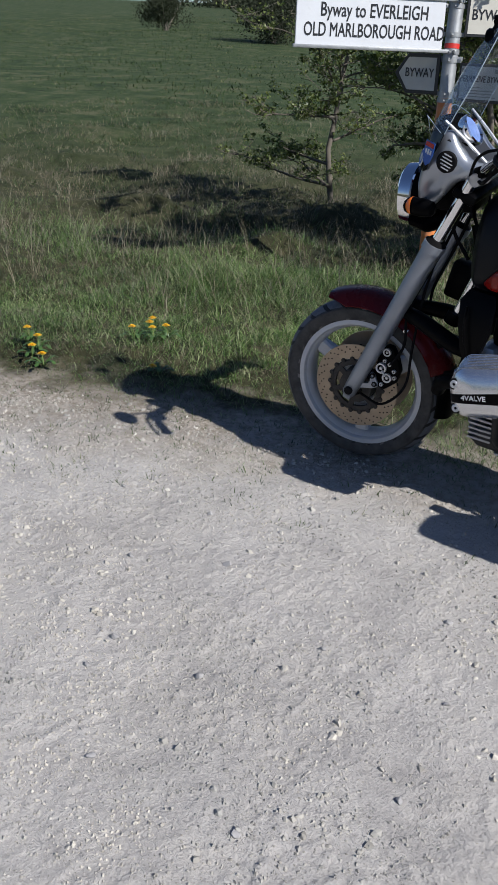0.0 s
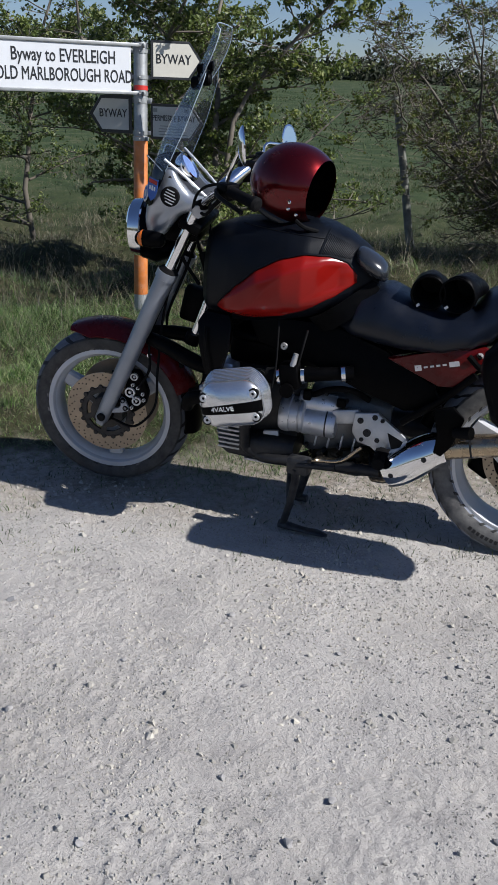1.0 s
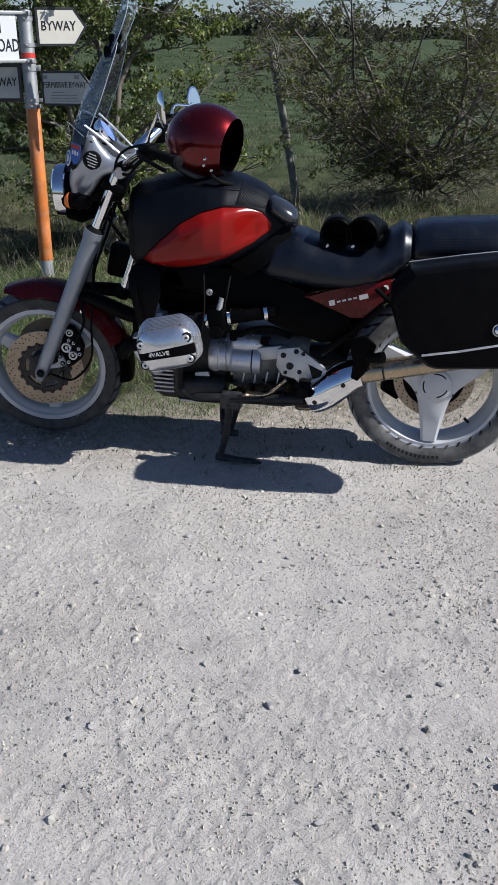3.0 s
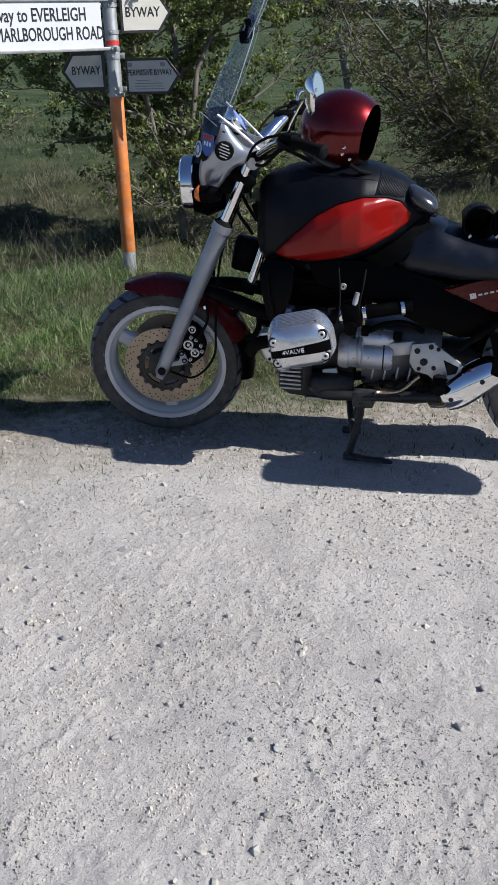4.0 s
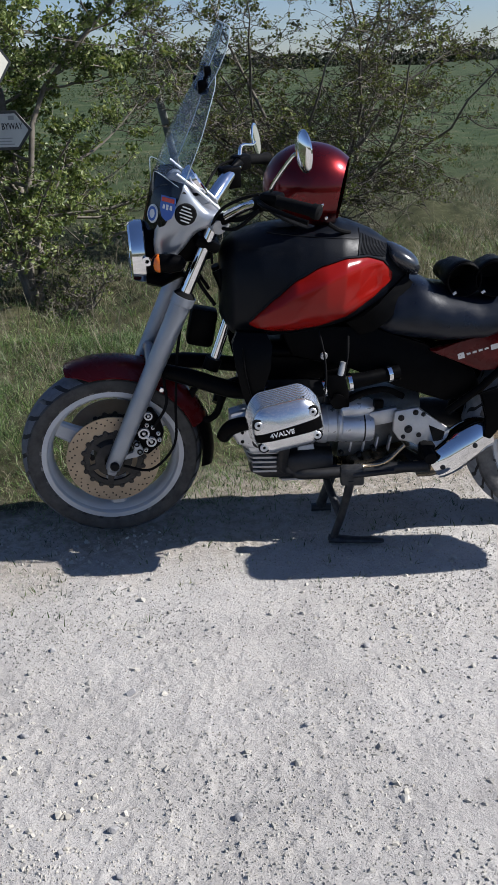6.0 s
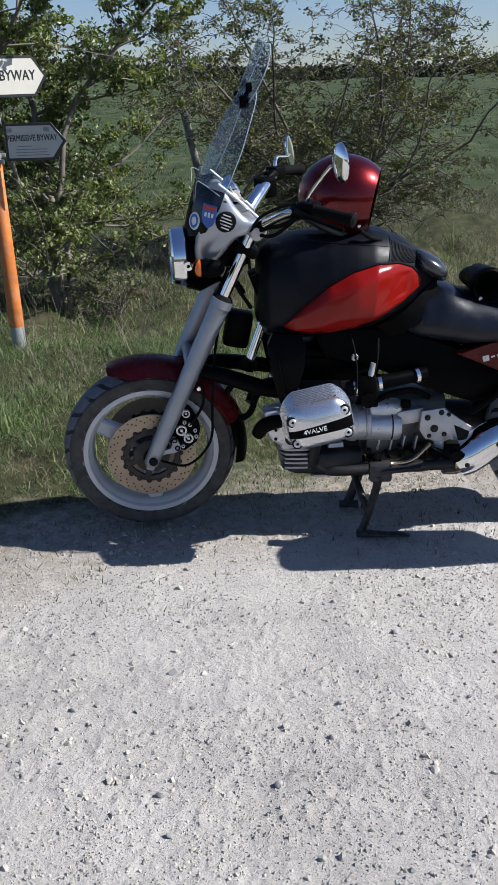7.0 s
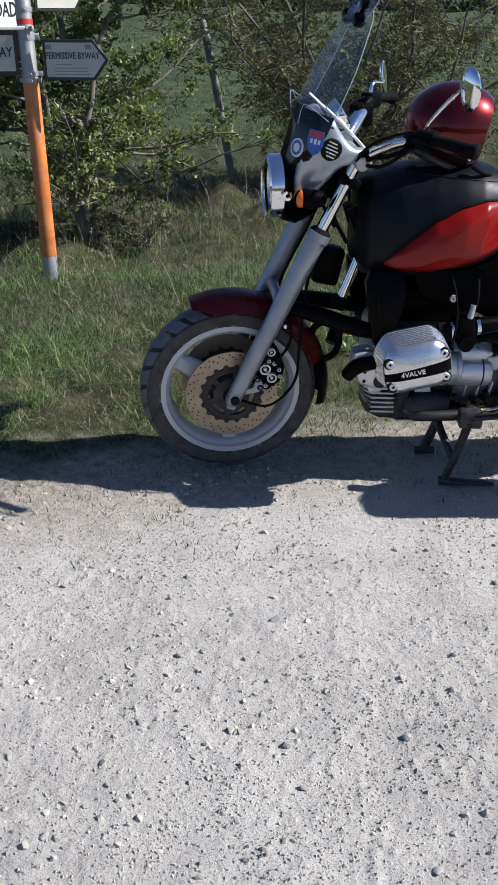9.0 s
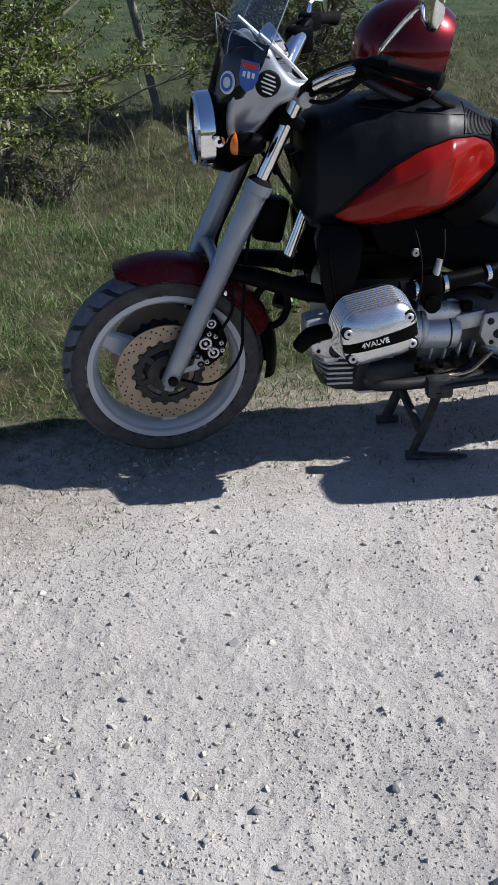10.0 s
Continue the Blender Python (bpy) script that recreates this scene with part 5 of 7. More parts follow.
cap = loft([[(0.945 + u * 0.050, -0.055 + (0.066 * k) * math.cos(a) * (0.9 if math.cos(a) > 0 else 1.0), 0.932 - u * 0.024 + 0.036 * k * math.sin(a)) for a in (2 * math.pi * i / 20 for i in range(20))]
            for u, k in ((-1.0, 0.55), (-0.9, 0.8), (-0.6, 0.97), (0, 1.03), (0.5, 0.98), (0.85, 0.8), (1.0, 0.5))])
part("cover_tail", cap, mat("glossy_black_plastic", (0.018, 0.02, 0.024), 0.22, 0, 0.15, 9, 0.06, 0, 400, 0.4), tank, "glossy black moulded tail of the cover", 60)

# seat and pillion
def saddle(rows, n=26, e=0.55):
    secs = []
    for x, top, bot, w in rows:
        loop = []
        for k in range(n):
            a = 2 * math.pi * k / n
            c, s = math.cos(a), math.sin(a)
            mid = bot + (top - bot) * 0.35
            h = (top - mid) if s > 0 else (mid - bot)
            loop.append((x, math.copysign(abs(c) ** e, c) * w * (1.0 if s <= 0 else 1 - 0.12 * s), mid + math.copysign(abs(s) ** 0.8, s) * h))
        secs.append(loop)
    return loft(secs)


def dense(rows, n=4):
    return [tuple(v) for v in smooth_line([Vector(r) for r in rows], n)] if len(rows[0]) == 3 else [tuple(a[k] + (b[k] - a[k]) * (3 * t * t - 2 * t ** 3 if k else t) for k in range(4)) for a, b in zip(rows, rows[1:]) for t in [i / n for i in range(n)]] + [rows[-1]]


seat = part("seat", saddle(dense([(0.86, 0.79, 0.72, 0.10), (0.93, 0.855, 0.705, 0.145), (1.00, 0.872, 0.695, 0.158), (1.08, 0.846, 0.690, 0.166), (1.18, 0.830, 0.695, 0.170), (1.26, 0.842, 0.715, 0.166), (1.315, 0.893, 0.735, 0.150), (1.345, 0.912, 0.760, 0.142), (1.372, 0.900, 0.785, 0.128), (1.38, 0.88, 0.80, 0.11)])), M_SEAT, moto, "black stepped rider seat", 60)
pill = part("pillion_seat", saddle(dense([(1.372, 0.885, 0.80, 0.11), (1.392, 0.915, 0.795, 0.128), (1.45, 0.928, 0.800, 0.138), (1.56, 0.938, 0.808, 0.142), (1.66, 0.946, 0.815, 0.140), (1.71, 0.944, 0.822, 0.128), (1.73, 0.915, 0.835, 0.10)])), M_SEAT, moto, "black pillion seat with perforated flank", 60)
bm = bmesh.new()
for i in range(22):
    for j in range(6):
        x = 1.44 + i * 0.0082 + (j % 2) * 0.0041
        add_lathe(bm, [(0.0001, 0), (0.0019, 0.0002)], (x, -0.1435 + 0.002 * abs(j - 2) * 0.4, 0.842 + j * 0.0085 + (x - 1.44) * 0.05), 6)
part("perforation", bm, M_INK, pill)
part("grab_rail", tube([(1.60, -0.13, 0.835), (1.70, -0.13, 0.842), (1.745, -0.11, 0.90), (1.755, -0.05, 0.955), (1.755, 0.05, 0.955), (1.745, 0.11, 0.90), (1.70, 0.13, 0.842), (1.60, 0.13, 0.835)], 0.013, 10, 5), M_BLACK, moto, "black grab rail")
part("rear_lamp", box((1.775, 0, 0.80), (0.06, 0.16, 0.07), 0.015), M_TAIL, moto, "red tail lamp")
part("rear_mudguard", box((1.74, 0, 0.73), (0.10, 0.17, 0.16), 0.03), M_BLACK, moto)

# red tail panels with a lettered badge shown as bars
for sd in (-1, 1):
    bm = plate([(1.030, 0.668), (1.12, 0.694), (1.22, 0.720), (1.318, 0.742), (1.330, 0.728), (1.300, 0.672), (1.272, 0.622), (1.245, 0.606), (1.195, 0.602)], sd * 0.105, sd * 0.137, 0.006)
    tp = part("tail_panel", bm, M_RED_DARK, moto, "dark red tail panel")
    part("panel_screw", lathe([(0.003, sd * 0.004), (0.010, sd * 0.004), (0.012, -sd * 0.006)], (1.302, sd * 0.139, 0.716), 14), M_CHROME, tp)
    bm = bmesh.new()
    add_box(bm, (1.128, sd * 0.1378, 0.652), (0.020, 0.001, 0.018), 0, (0, -16, 0))
    for k in range(4):
        add_box(bm, (1.150 + 0.018 * k, sd * 0.1378, 0.658 + 0.0052 * k), (0.012, 0.001, 0.006), 0, (0, -16, 0))
    add_box(bm, (1.232, sd * 0.1378, 0.680), (0.030, 0.001, 0.016), 0, (0, -16, 0))
    part("badge_bar", bm, M_SILVER, tp)

# pannier
def inset(poly, k, c):
    return [(c[0] + (x - c[0]) * k, c[1] + (z - c[1]) * k) for x, z in poly]


PAN = [(1.395, 0.822), (1.55, 0.852), (1.690, 0.876), (1.745, 0.852), (1.800, 0.745), (1.815, 0.552), (1.800, 0.536), (1.50, 0.512), (1.470, 0.520), (1.385, 0.590), (1.340, 0.715), (1.345, 0.755)]
PC = (1.58, 0.69)
pan = part("pannier", loft([[(x, y, z) for x, z in inset(PAN, k, PC)] for y, k in ((-0.150, 0.70), (-0.170, 0.80), (-0.215, 0.92), (-0.255, 0.995), (-0.262, 0.985), (-0.268, 0.985), (-0.275, 1.0), (-0.335, 0.985), (-0.362, 0.955), (-0.375, 0.90), (-0.379, 0.80))]), M_PANNIER, moto, "black hard pannier case", 32)
bm = bmesh.new()
for (xa, za), (xb, zb) in zip(((1.455, 0.566), (1.56, 0.586), (1.68, 0.615)), ((1.56, 0.586), (1.68, 0.615), (1.785, 0.646))):
    a = math.atan2(zb - za, xb - xa)
    add_box(bm, ((xa + xb) / 2, -0.3795, (za + zb) / 2), (math.hypot(xb - xa, zb - za) + 0.002, 0.003, 0.007), 0.001, (0, -math.degrees(a), 0))
part("stripe", bm, M_SILVER, pan, "silver trim stripe")
rd = part("roundel", lathe([(0, -0.003), (0.016, -0.003), (0.0195, -0.001), (0.0195, 0.004)], (1.672, -0.3795, 0.662), 28), M_INK, pan, "small round blue and white badge")
for q in range(4):
    bm = bmesh.new()
    add_lathe(bm, [(0.0001, -0.0036), (0.0125, -0.0036)], (1.672, -0.3795, 0.662), 6, "y", False, 90 * q, 90)
    part("quadrant", bm, M_BLUE if q % 2 else M_WHITE, rd)
part("badge_rim", lathe([(0.0165, -0.0038), (0.0195, -0.0034)], (1.672, -0.3795, 0.662), 28), M_SILVER, rd)
lettering("word", "touring", 0.030, Matrix.Translation((1.727, -0.3805, 0.673)) @ Euler((radians(90), radians(-10), 0)).to_matrix().to_4x4(), M_SILVER, pan, 0.064)
part("pannier_trim", tube([(1.392, -0.272, 0.826), (1.55, -0.272, 0.857), (1.69, -0.272, 0.880), (1.742, -0.272, 0.857)], 0.0022, 8), M_FIN, pan, "thin silver trim along the lid")
part("pannier_rail", tube([(1.30, -0.14, 0.70), (1.36, -0.155, 0.66), (1.50, -0.15, 0.62), (1.70, -0.15, 0.70)], 0.009, 10, 4), M_FRAME, moto)

# rear wheel
RC = (1.506, -0.033, 0.377)
rwheel = part("rear_wheel", lathe(rim_profile(0.240, 0.125), RC, 72, closed=True), M_WHEEL, moto, "silver cast three-spoke rear wheel")
part("tyre", lathe(tyre_profile(0.317, 0.158, 0.234), RC, 96, closed=True), tyre_mat("rear_tyre_rubber", RC[0], RC[1], RC[2], 34, 0.074, 2.2), rwheel, "dusty black road tyre")
bm = bmesh.new()
for k in range(13):
    a = radians(238 + 3.3 * k)
    add_box(bm, (RC[0] + 0.272 * math.cos(a), RC[1] - 0.0792, RC[2] + 0.272 * math.sin(a)), (0.010, 0.0012, 0.013), 0, (0, -math.degrees(a) - 90, 0))
part("sidewall_mark", bm, M_DARKMETAL, rwheel, "raised tyre size marking")
part("rim_groove", lathe([(0.2365, -0.0632), (0.2385, -0.0634), (0.2385, -0.0626)], RC, 72), M_INK, rwheel)
for k in range(3):
    part("spoke", spoke(RC, radians(270 + 120 * k), 0.04, 0.216, 0.112, 0.052, -0.070, -0.02), M_WHEEL, rwheel)
hub = part("hub", lathe([(0, -0.080), (0.053, -0.080), (0.056, -0.078), (0.058, -0.073), (0.068, -0.070), (0.072, 0.05), (0.03, 0.09), (0, 0.09)], RC, 48), M_WHEEL, rwheel)
for k in range(3):
    part("slot", lathe([(0.040, -0.0806), (0.045, -0.0806)], RC, 10, "y", False, 40 + 120 * k, 62), M_INK, hub)
d = part("brake_disc", lathe([(0.110, -0.003), (0.143, -0.003), (0.143, 0.003), (0.110, 0.003)], (RC[0], RC[1] + 0.004, RC[2]), 64, closed=True), M_DISC, rwheel, "drilled rear brake disc")
part("drilling", disc_holes((RC[0], RC[1], RC[2]), 0.143, 0.105, 0.004 - 0.0034, -1, 26), M_INK, d)
part("disc_carrier", lathe([(0.03, 0.008), (0.118, 0.008), (0.118, 0.014), (0.03, 0.014)], RC, 48, closed=True), M_BLACK, rwheel, "black rear disc carrier")
part("valve", tube([(RC[0] + 0.135, RC[1] - 0.03, RC[2] - 0.145), (RC[0] + 0.118, RC[1] - 0.035, RC[2] - 0.128)], 0.005, 8), M_INK, rwheel)
part("swing_arm", tube([(1.03, 0.08, 0.40), (1.20, 0.10, 0.385), (1.40, 0.105, 0.35), (1.487, 0.10, 0.335)], [0.045, 0.05, 0.06, 0.085], 20, 4), M_DARKMETAL, moto, "dark single-sided shaft swing arm")
part("rear_caliper", box((1.365, 0.055, 0.30), (0.08, 0.06, 0.05), 0.012, (0, 30, 0)), M_BLACK, moto, "black rear brake caliper")
part("rear_inner_guard", lathe([(0.345, -0.07), (0.350, -0.02), (0.350, 0.06), (0.345, 0.09), (0.335, 0.06), (0.335, -0.05)], RC, 20, "y", True, 55, 75), M_BLACK, moto)
part("rear_shock", tube([(1.18, 0.03, 0.42), (1.27, 0.03, 0.70)], 0.03, 14), M_BLACK, moto)

# engine
block = part("engine_block", box((0.645, 0.02, 0.43), (0.24, 0.11, 0.28), 0.03), M_DARKMETAL, moto, "dark alloy crankcase")
part("front_cover", box((0.515, 0.0, 0.45), (0.06, 0.20, 0.24), 0.025), M_SILVER, moto, "silver crankcase front cover")
part("gearbox", loft([[(x, w * math.copysign(abs(math.cos(a)) ** 0.6, math.cos(a)), zc + h * math.copysign(abs(math.sin(a)) ** 0.6, math.sin(a))) for a in (2 * math.pi * k / 20 for k in range(20))] for x, w, h, zc in ((0.79, 0.125, 0.115, 0.42), (0.84, 0.128, 0.118, 0.42), (0.90, 0.115, 0.11, 0.43), (0.98, 0.10, 0.10, 0.44), (1.06, 0.085, 0.085, 0.44))]), M_GEAR, moto, "dark grey gearbox casing")
part("sump", loft([[(x, w * math.copysign(abs(math.cos(a)) ** 0.5, math.cos(a)), 0.285 + h * math.copysign(abs(math.sin(a)) ** 0.5, math.sin(a))) for a in (2 * math.pi * k / 20 for k in range(20))] for x, w, h in ((0.50, 0.07, 0.03), (0.54, 0.095, 0.045), (0.70, 0.10, 0.05), (0.76, 0.09, 0.04))]), M_DARKMETAL, moto)
for k in range(6):
    z = 0.352 - 0.0155 * k
    part("sump_fin", loft([[(x, -w, z + 0.003), (x, -w, z - 0.003), (x, w, z - 0.003), (x, w, z + 0.003)] for x, w in ((0.470 + 0.006 * k, 0.03), (0.480 + 0.006 * k, 0.075), (0.505, 0.095), (0.575, 0.098), (0.600, 0.085))]), M_FIN, block)
for k in range(5):
    z = 0.300 - 0.0150 * k
    part("sump_rib", loft([[(x, -w, z + 0.003), (x, -w, z - 0.003), (x, w, z - 0.003), (x, w, z + 0.003)] for x, w in ((0.590, 0.07), (0.600, 0.088), (0.690, 0.088), (0.700, 0.07))]), M_FIN, block)
fc = part("front_casting", loft([[(x, y, z) for x, z in ((0.430 + e, 0.475 - e), (0.470, 0.487 - e), (0.600, 0.480 - e), (0.605, 0.385), (0.560, 0.362 + e), (0.500, 0.355 + e), (0.455 + e, 0.372 + e), (0.432 + e, 0.420))] for y, e in ((-0.06, 0.0), (-0.100, 0.0), (-0.112, 0.004), (-0.118, 0.012))]), M_SILVER, moto, "silver front engine casting", 40)
part("casting_plug", lathe([(0, -0.003), (0.015, -0.003), (0.017, -0.005), (0.020, -0.004), (0.021, 0.006)], (0.520, -0.118, 0.384), 22), M_DARKMETAL, fc, "dark round plug")
for px, pz in ((0.470, 0.415), (0.490, 0.455), (0.470, 0.385)):
    part("casting_bolt", lathe([(0, -0.004), (0.005, -0.004), (0.007, 0.003)], (px, -0.117, pz), 8), M_INK, fc)
part("electrics_cover", box((0.66, 0, 0.62), (0.30, 0.15, 0.12), 0.03), M_BLACK, moto)

CT = 13
CV = Matrix.Translation((0.588, 0, 0.482)) @ Matrix.Rotation(radians(-CT), 4, "Y")


def round_rect(w, h, r, n=7):
    out = []
    for cx, cz, a0 in ((w / 2 - r, h / 2 - r, 0), (-w / 2 + r, h / 2 - r, 90), (-w / 2 + r, -h / 2 + r, 180), (w / 2 - r, -h / 2 + r, 270)):
        for i in range(n + 1):
            a = radians(a0 + 90 * i / n)
            out.append((cx + r * math.cos(a), cz + r * math.sin(a)))
    return out


for sd in (-1, 1):
    bar = loft([[(p.x, sd * y, p.z) for p in (CV @ Vector((u, 0, v)) for u, v in round_rect(0.150, 0.125, 0.04))] for y in (0.09, 0.20)])
    cyl = part("cylinder", bar, M_DARKMETAL, moto, "finned alloy cylinder")
    for k in range(5):
        y = 0.112 + 0.016 * k
        part("fin", loft([[(p.x, sd * yy, p.z) for p in (CV @ Vector((u, 0, v)) for u, v in round_rect(0.178, 0.15, 0.03))] for yy in (y, y + 0.005)]), M_DARKMETAL, cyl)
    secs = []
    ys = [0.196, 0.200]
    prof = [(0.196, 1.0), (0.199, 1.03)]
    y = 0.201
    while y < 0.262:
        k = 1.03 - (y - 0.2) / 0.065 * 0.065
        prof += [(y, k), (y + 0.0012, k - 0.016), (y + 0.0034, k - 0.016), (y + 0.0044, k - 0.004)]
        y += 0.0076
    dome = [(0.262 + 0.040 * (1 - q ** 2.4) ** 0.5, 0.955 * q) for q in (1.0, 0.985, 0.96, 0.92, 0.86, 0.78, 0.66, 0.5, 0.3, 0.12)]
    RR = [(u, v + 0.004) for u, v in round_rect(0.218, 0.142, 0.052)]

    def cover_pt(u, v, k, f):
        crown = 0.030 * max(0.0, 1 - (u / 0.116) ** 2) * (1 - 0.55 * f) * max(0.0, v / 0.065)
        return u * k * (1.0 - (0.05 * f if u < 0 else 0.0)), v * k + crown * k

    for yy, k in prof + dome:
        f = min(1.0, max(0.0, (yy - 0.20) / 0.06))
        sec = []
        for u, v in RR:
            u2, v2 = cover_pt(u, v, k, f)
            p = CV @ Vector((u2, 0, v2))
            sec.append((p.x, sd * yy, p.z))
        secs.append(sec)
    vc = part("valve_cover", loft(secs), M_COVER, moto, "polished silver valve cover with black band", 28)
    rim = [cover_pt(u, v, 0.955, 1.0) for u, v in RR]

    def dome_y(u, v):
        """Outer face of the cover over the point (u, v) of its own plane."""
        q = 0.0
        for (ua, va), (ub, vb) in zip(rim, rim[1:] + rim[:1]):
            nu, nv = vb - va, ua - ub
            d = nu * ua + nv * va
            if abs(d) > 1e-9:
                q = max(q, (nu * u + nv * v) / d)
        return 0.262 + 0.040 * max(0.0, 1 - min(1.0, q) ** 2.4) ** 0.5

    # black band across the face
    bm = bmesh.new()
    n = 36
    grid = []
    for i in range(n + 1):
        w = i / n
        row = []
        for j in range(5):
            v = -0.0145 + (0.024 + 0.012 * w) * j / 4 - 0.004 * (2 * w - 1) ** 2
            lo, hi = min(rim)[0] + 0.002, max(rim)[0] - 0.002
            u = lo + (hi - lo) * w
            p = CV @ Vector((u, 0, v))
            row.append(bm.verts.new((p.x, sd * (dome_y(u, v) + 0.0012), p.z)))
        grid.append(row)
    for i in range(n):
        for j in range(4):
            bm.faces.new((grid[i][j], grid[i + 1][j], grid[i + 1][j + 1], grid[i][j + 1]))
    part("band", bm, M_BLACK, vc, "black painted band", 60)
    if sd < 0:
        p = CV @ Vector((-0.018, 0, 0.0015))
        lettering("word", "4VALVE", 0.020, Matrix.Translation((p.x, -0.3040, p.z)) @ Euler((radians(90), radians(-CT), 0)).to_matrix().to_4x4(), M_SILVER, vc, 0.072)
    for u, v in ((-0.079, 0.037), (0.081, 0.040), (-0.078, -0.034), (0.080, -0.033)):
        p = CV @ Vector((u, 0, v))
        yy = dome_y(u, v)
        part("screw_recess", lathe([(0.0115, sd * 0.0012), (0.0165, sd * 0.0012), (0.0170, -sd * 0.012)], (p.x, sd * yy, p.z), 20), M_INK, vc)
        screw = part("cover_screw", lathe([(0.0042, sd * 0.0030), (0.0050, sd * 0.0052), (0.0100, sd * 0.0052), (0.0118, sd * 0.0035), (0.0120, -sd * 0.010)], (p.x, sd * yy, p.z), 20), M_SILVER, vc, "bright socket-head screw")
        part("screw_socket", lathe([(0, sd * 0.0031), (0.0044, sd * 0.0031)], (p.x, sd * yy, p.z), 6), M_INK, screw)
    p = CV @ Vector((0.050, 0, 0.076))
    part("lead_notch", box((p.x, sd * 0.258, p.z), (0.036, 0.014, 0.012), 0.003, (0, -CT, 0)), M_INK, vc)
    # inlet: throttle body, clamps, rubber pipe
    tb_ = part("throttle_body", box((0.745, sd * 0.165, 0.578), (0.062, 0.07, 0.085), 0.012, (0, -12, 0)), M_BLACK, moto, "black throttle body")
    part("inlet_stub", tube([(0.67, sd * 0.16, 0.565), (0.72, sd * 0.165, 0.572)], 0.026, 16), M_RUBBER, tb_)
    part("hose_clamp", tube([(0.781, sd * 0.165, 0.585), (0.792, sd * 0.165, 0.587)], 0.0275, 20), M_CHROME, tb_)
    part("hose_clamp", tube([(0.705, sd * 0.163, 0.570), (0.714, sd * 0.163, 0.572)], 0.0285, 20), M_CHROME, tb_)
    part("inlet_pipe", tube([(0.79, sd * 0.165, 0.587), (0.84, sd * 0.162, 0.594), (0.90, sd * 0.15, 0.603), (0.935, sd * 0.14, 0.607)], [0.025, 0.022, 0.021, 0.025], 16), M_BLACK, tb_, "black rubber intake pipe")
    part("pipe_clamp", tube([(0.898, sd * 0.15, 0.603), (0.910, sd * 0.147, 0.605)], 0.027, 18), M_CHROME, tb_)
    part("throttle_pulley", tube([(0.745, sd * 0.198, 0.54), (0.745, sd * 0.215, 0.54)], 0.022, 16), M_BLACK, tb_)
    part("plug_lead", tube([(0.70, sd * 0.22, 0.545), (0.706, sd * 0.215, 0.62), (0.700, sd * 0.19, 0.69), (0.69, sd * 0.15, 0.74)], 0.003, 8, 5), M_RUBBER, moto)
    part("oil_line", tube([(0.765, sd * 0.175, 0.61), (0.775, sd * 0.17, 0.67), (0.78, sd * 0.14, 0.72)], 0.004, 8, 4), M_RUBBER, moto)
    # dark side scoop in front of the cylinder
    scoop = loft([[(x0, sd * y0, z0), (x1, sd * y1, z0), (x1, sd * (y1 - 0.03), z0), (x0, sd * (y0 - 0.03), z0)] for x0, y0, x1, y1, z0 in ((0.478, 0.165, 0.515, 0.180, 0.520), (0.462, 0.180, 0.525, 0.195, 0.57), (0.445, 0.182, 0.545, 0.200, 0.64), (0.435, 0.170, 0.550, 0.190, 0.71), (0.45, 0.15, 0.535, 0.17, 0.74))])
    so = part("air_scoop", scoop, M_SCOOP, moto, "black plastic air scoop")
    part("scoop_edge", tube([(0.465, sd * 0.187, 0.70), (0.470, sd * 0.199, 0.64), (0.485, sd * 0.196, 0.57), (0.497, sd * 0.180, 0.53)], 0.003, 8, 4), M_FRAME, so)
    # exhaust header
    part("header_pipe", tube([(0.60, sd * 0.15, 0.43), (0.60, sd * 0.12, 0.36), (0.60, sd * 0.09, 0.29), (0.64, sd * 0.08, 0.262), (0.70, sd * 0.10, 0.262), (0.95, sd * 0.10, 0.275), (1.06, -0.14, 0.295)], 0.018, 14, 5), M_DARKMETAL, moto, "dark exhaust header pipe")
    part("header_boot", tube([(0.54, sd * 0.205, 0.482), (0.48, sd * 0.198, 0.476), (0.430, sd * 0.180, 0.456), (0.408, sd * 0.155, 0.418)], [0.022, 0.021, 0.024, 0.021], 14, 4), M_BLACK, moto, "black intake trunk ahead of the cylinder")
    # control arm of the front suspension
    part("control_arm", tube([(0.20, sd * 0.035, 0.60), (0.30, sd * 0.085, 0.590), (0.42, sd * 0.135, 0.565), (0.50, sd * 0.14, 0.55)], [0.020, 0.026, 0.026, 0.022], 14, 4), M_FRAME, moto, "black suspension arm")
    # frame tubes
    part("frame_tube", tube([(0.40, sd * 0.04, 0.90), (0.48, sd * 0.07, 0.72), (0.56, sd * 0.075, 0.66), (0.75, sd * 0.08, 0.665), (0.95, sd * 0.08, 0.66), (1.15, sd * 0.08, 0.62), (1.30, sd * 0.09, 0.70), (1.60, sd * 0.10, 0.79)], 0.017, 12, 5), M_FRAME, moto, "black tubular frame rail")
    part("side_cover", plate([(0.58, 0.742), (0.86, 0.742), (1.02, 0.685), (1.18, 0.60), (1.22, 0.52), (1.10, 0.50), (0.95, 0.55), (0.80, 0.62), (0.62, 0.65)], sd * 0.085, sd * 0.115, 0.008), M_BLACK, moto, "black plastic side cover")
    part("rear_strut", tube([(1.10, sd * 0.13, 0.47), (1.20, sd * 0.135, 0.55), (1.30, sd * 0.14, 0.655)], 0.012, 10), M_FRAME, moto, "black pillion bracket strut")
    part("pillion_bracket", plate([(1.19, 0.535), (1.25, 0.555), (1.29, 0.52), (1.265, 0.43), (1.235, 0.39), (1.21, 0.40), (1.22, 0.46)], sd * 0.150, sd * 0.168, 0.005), M_BLACK, moto, "black pillion footrest bracket")
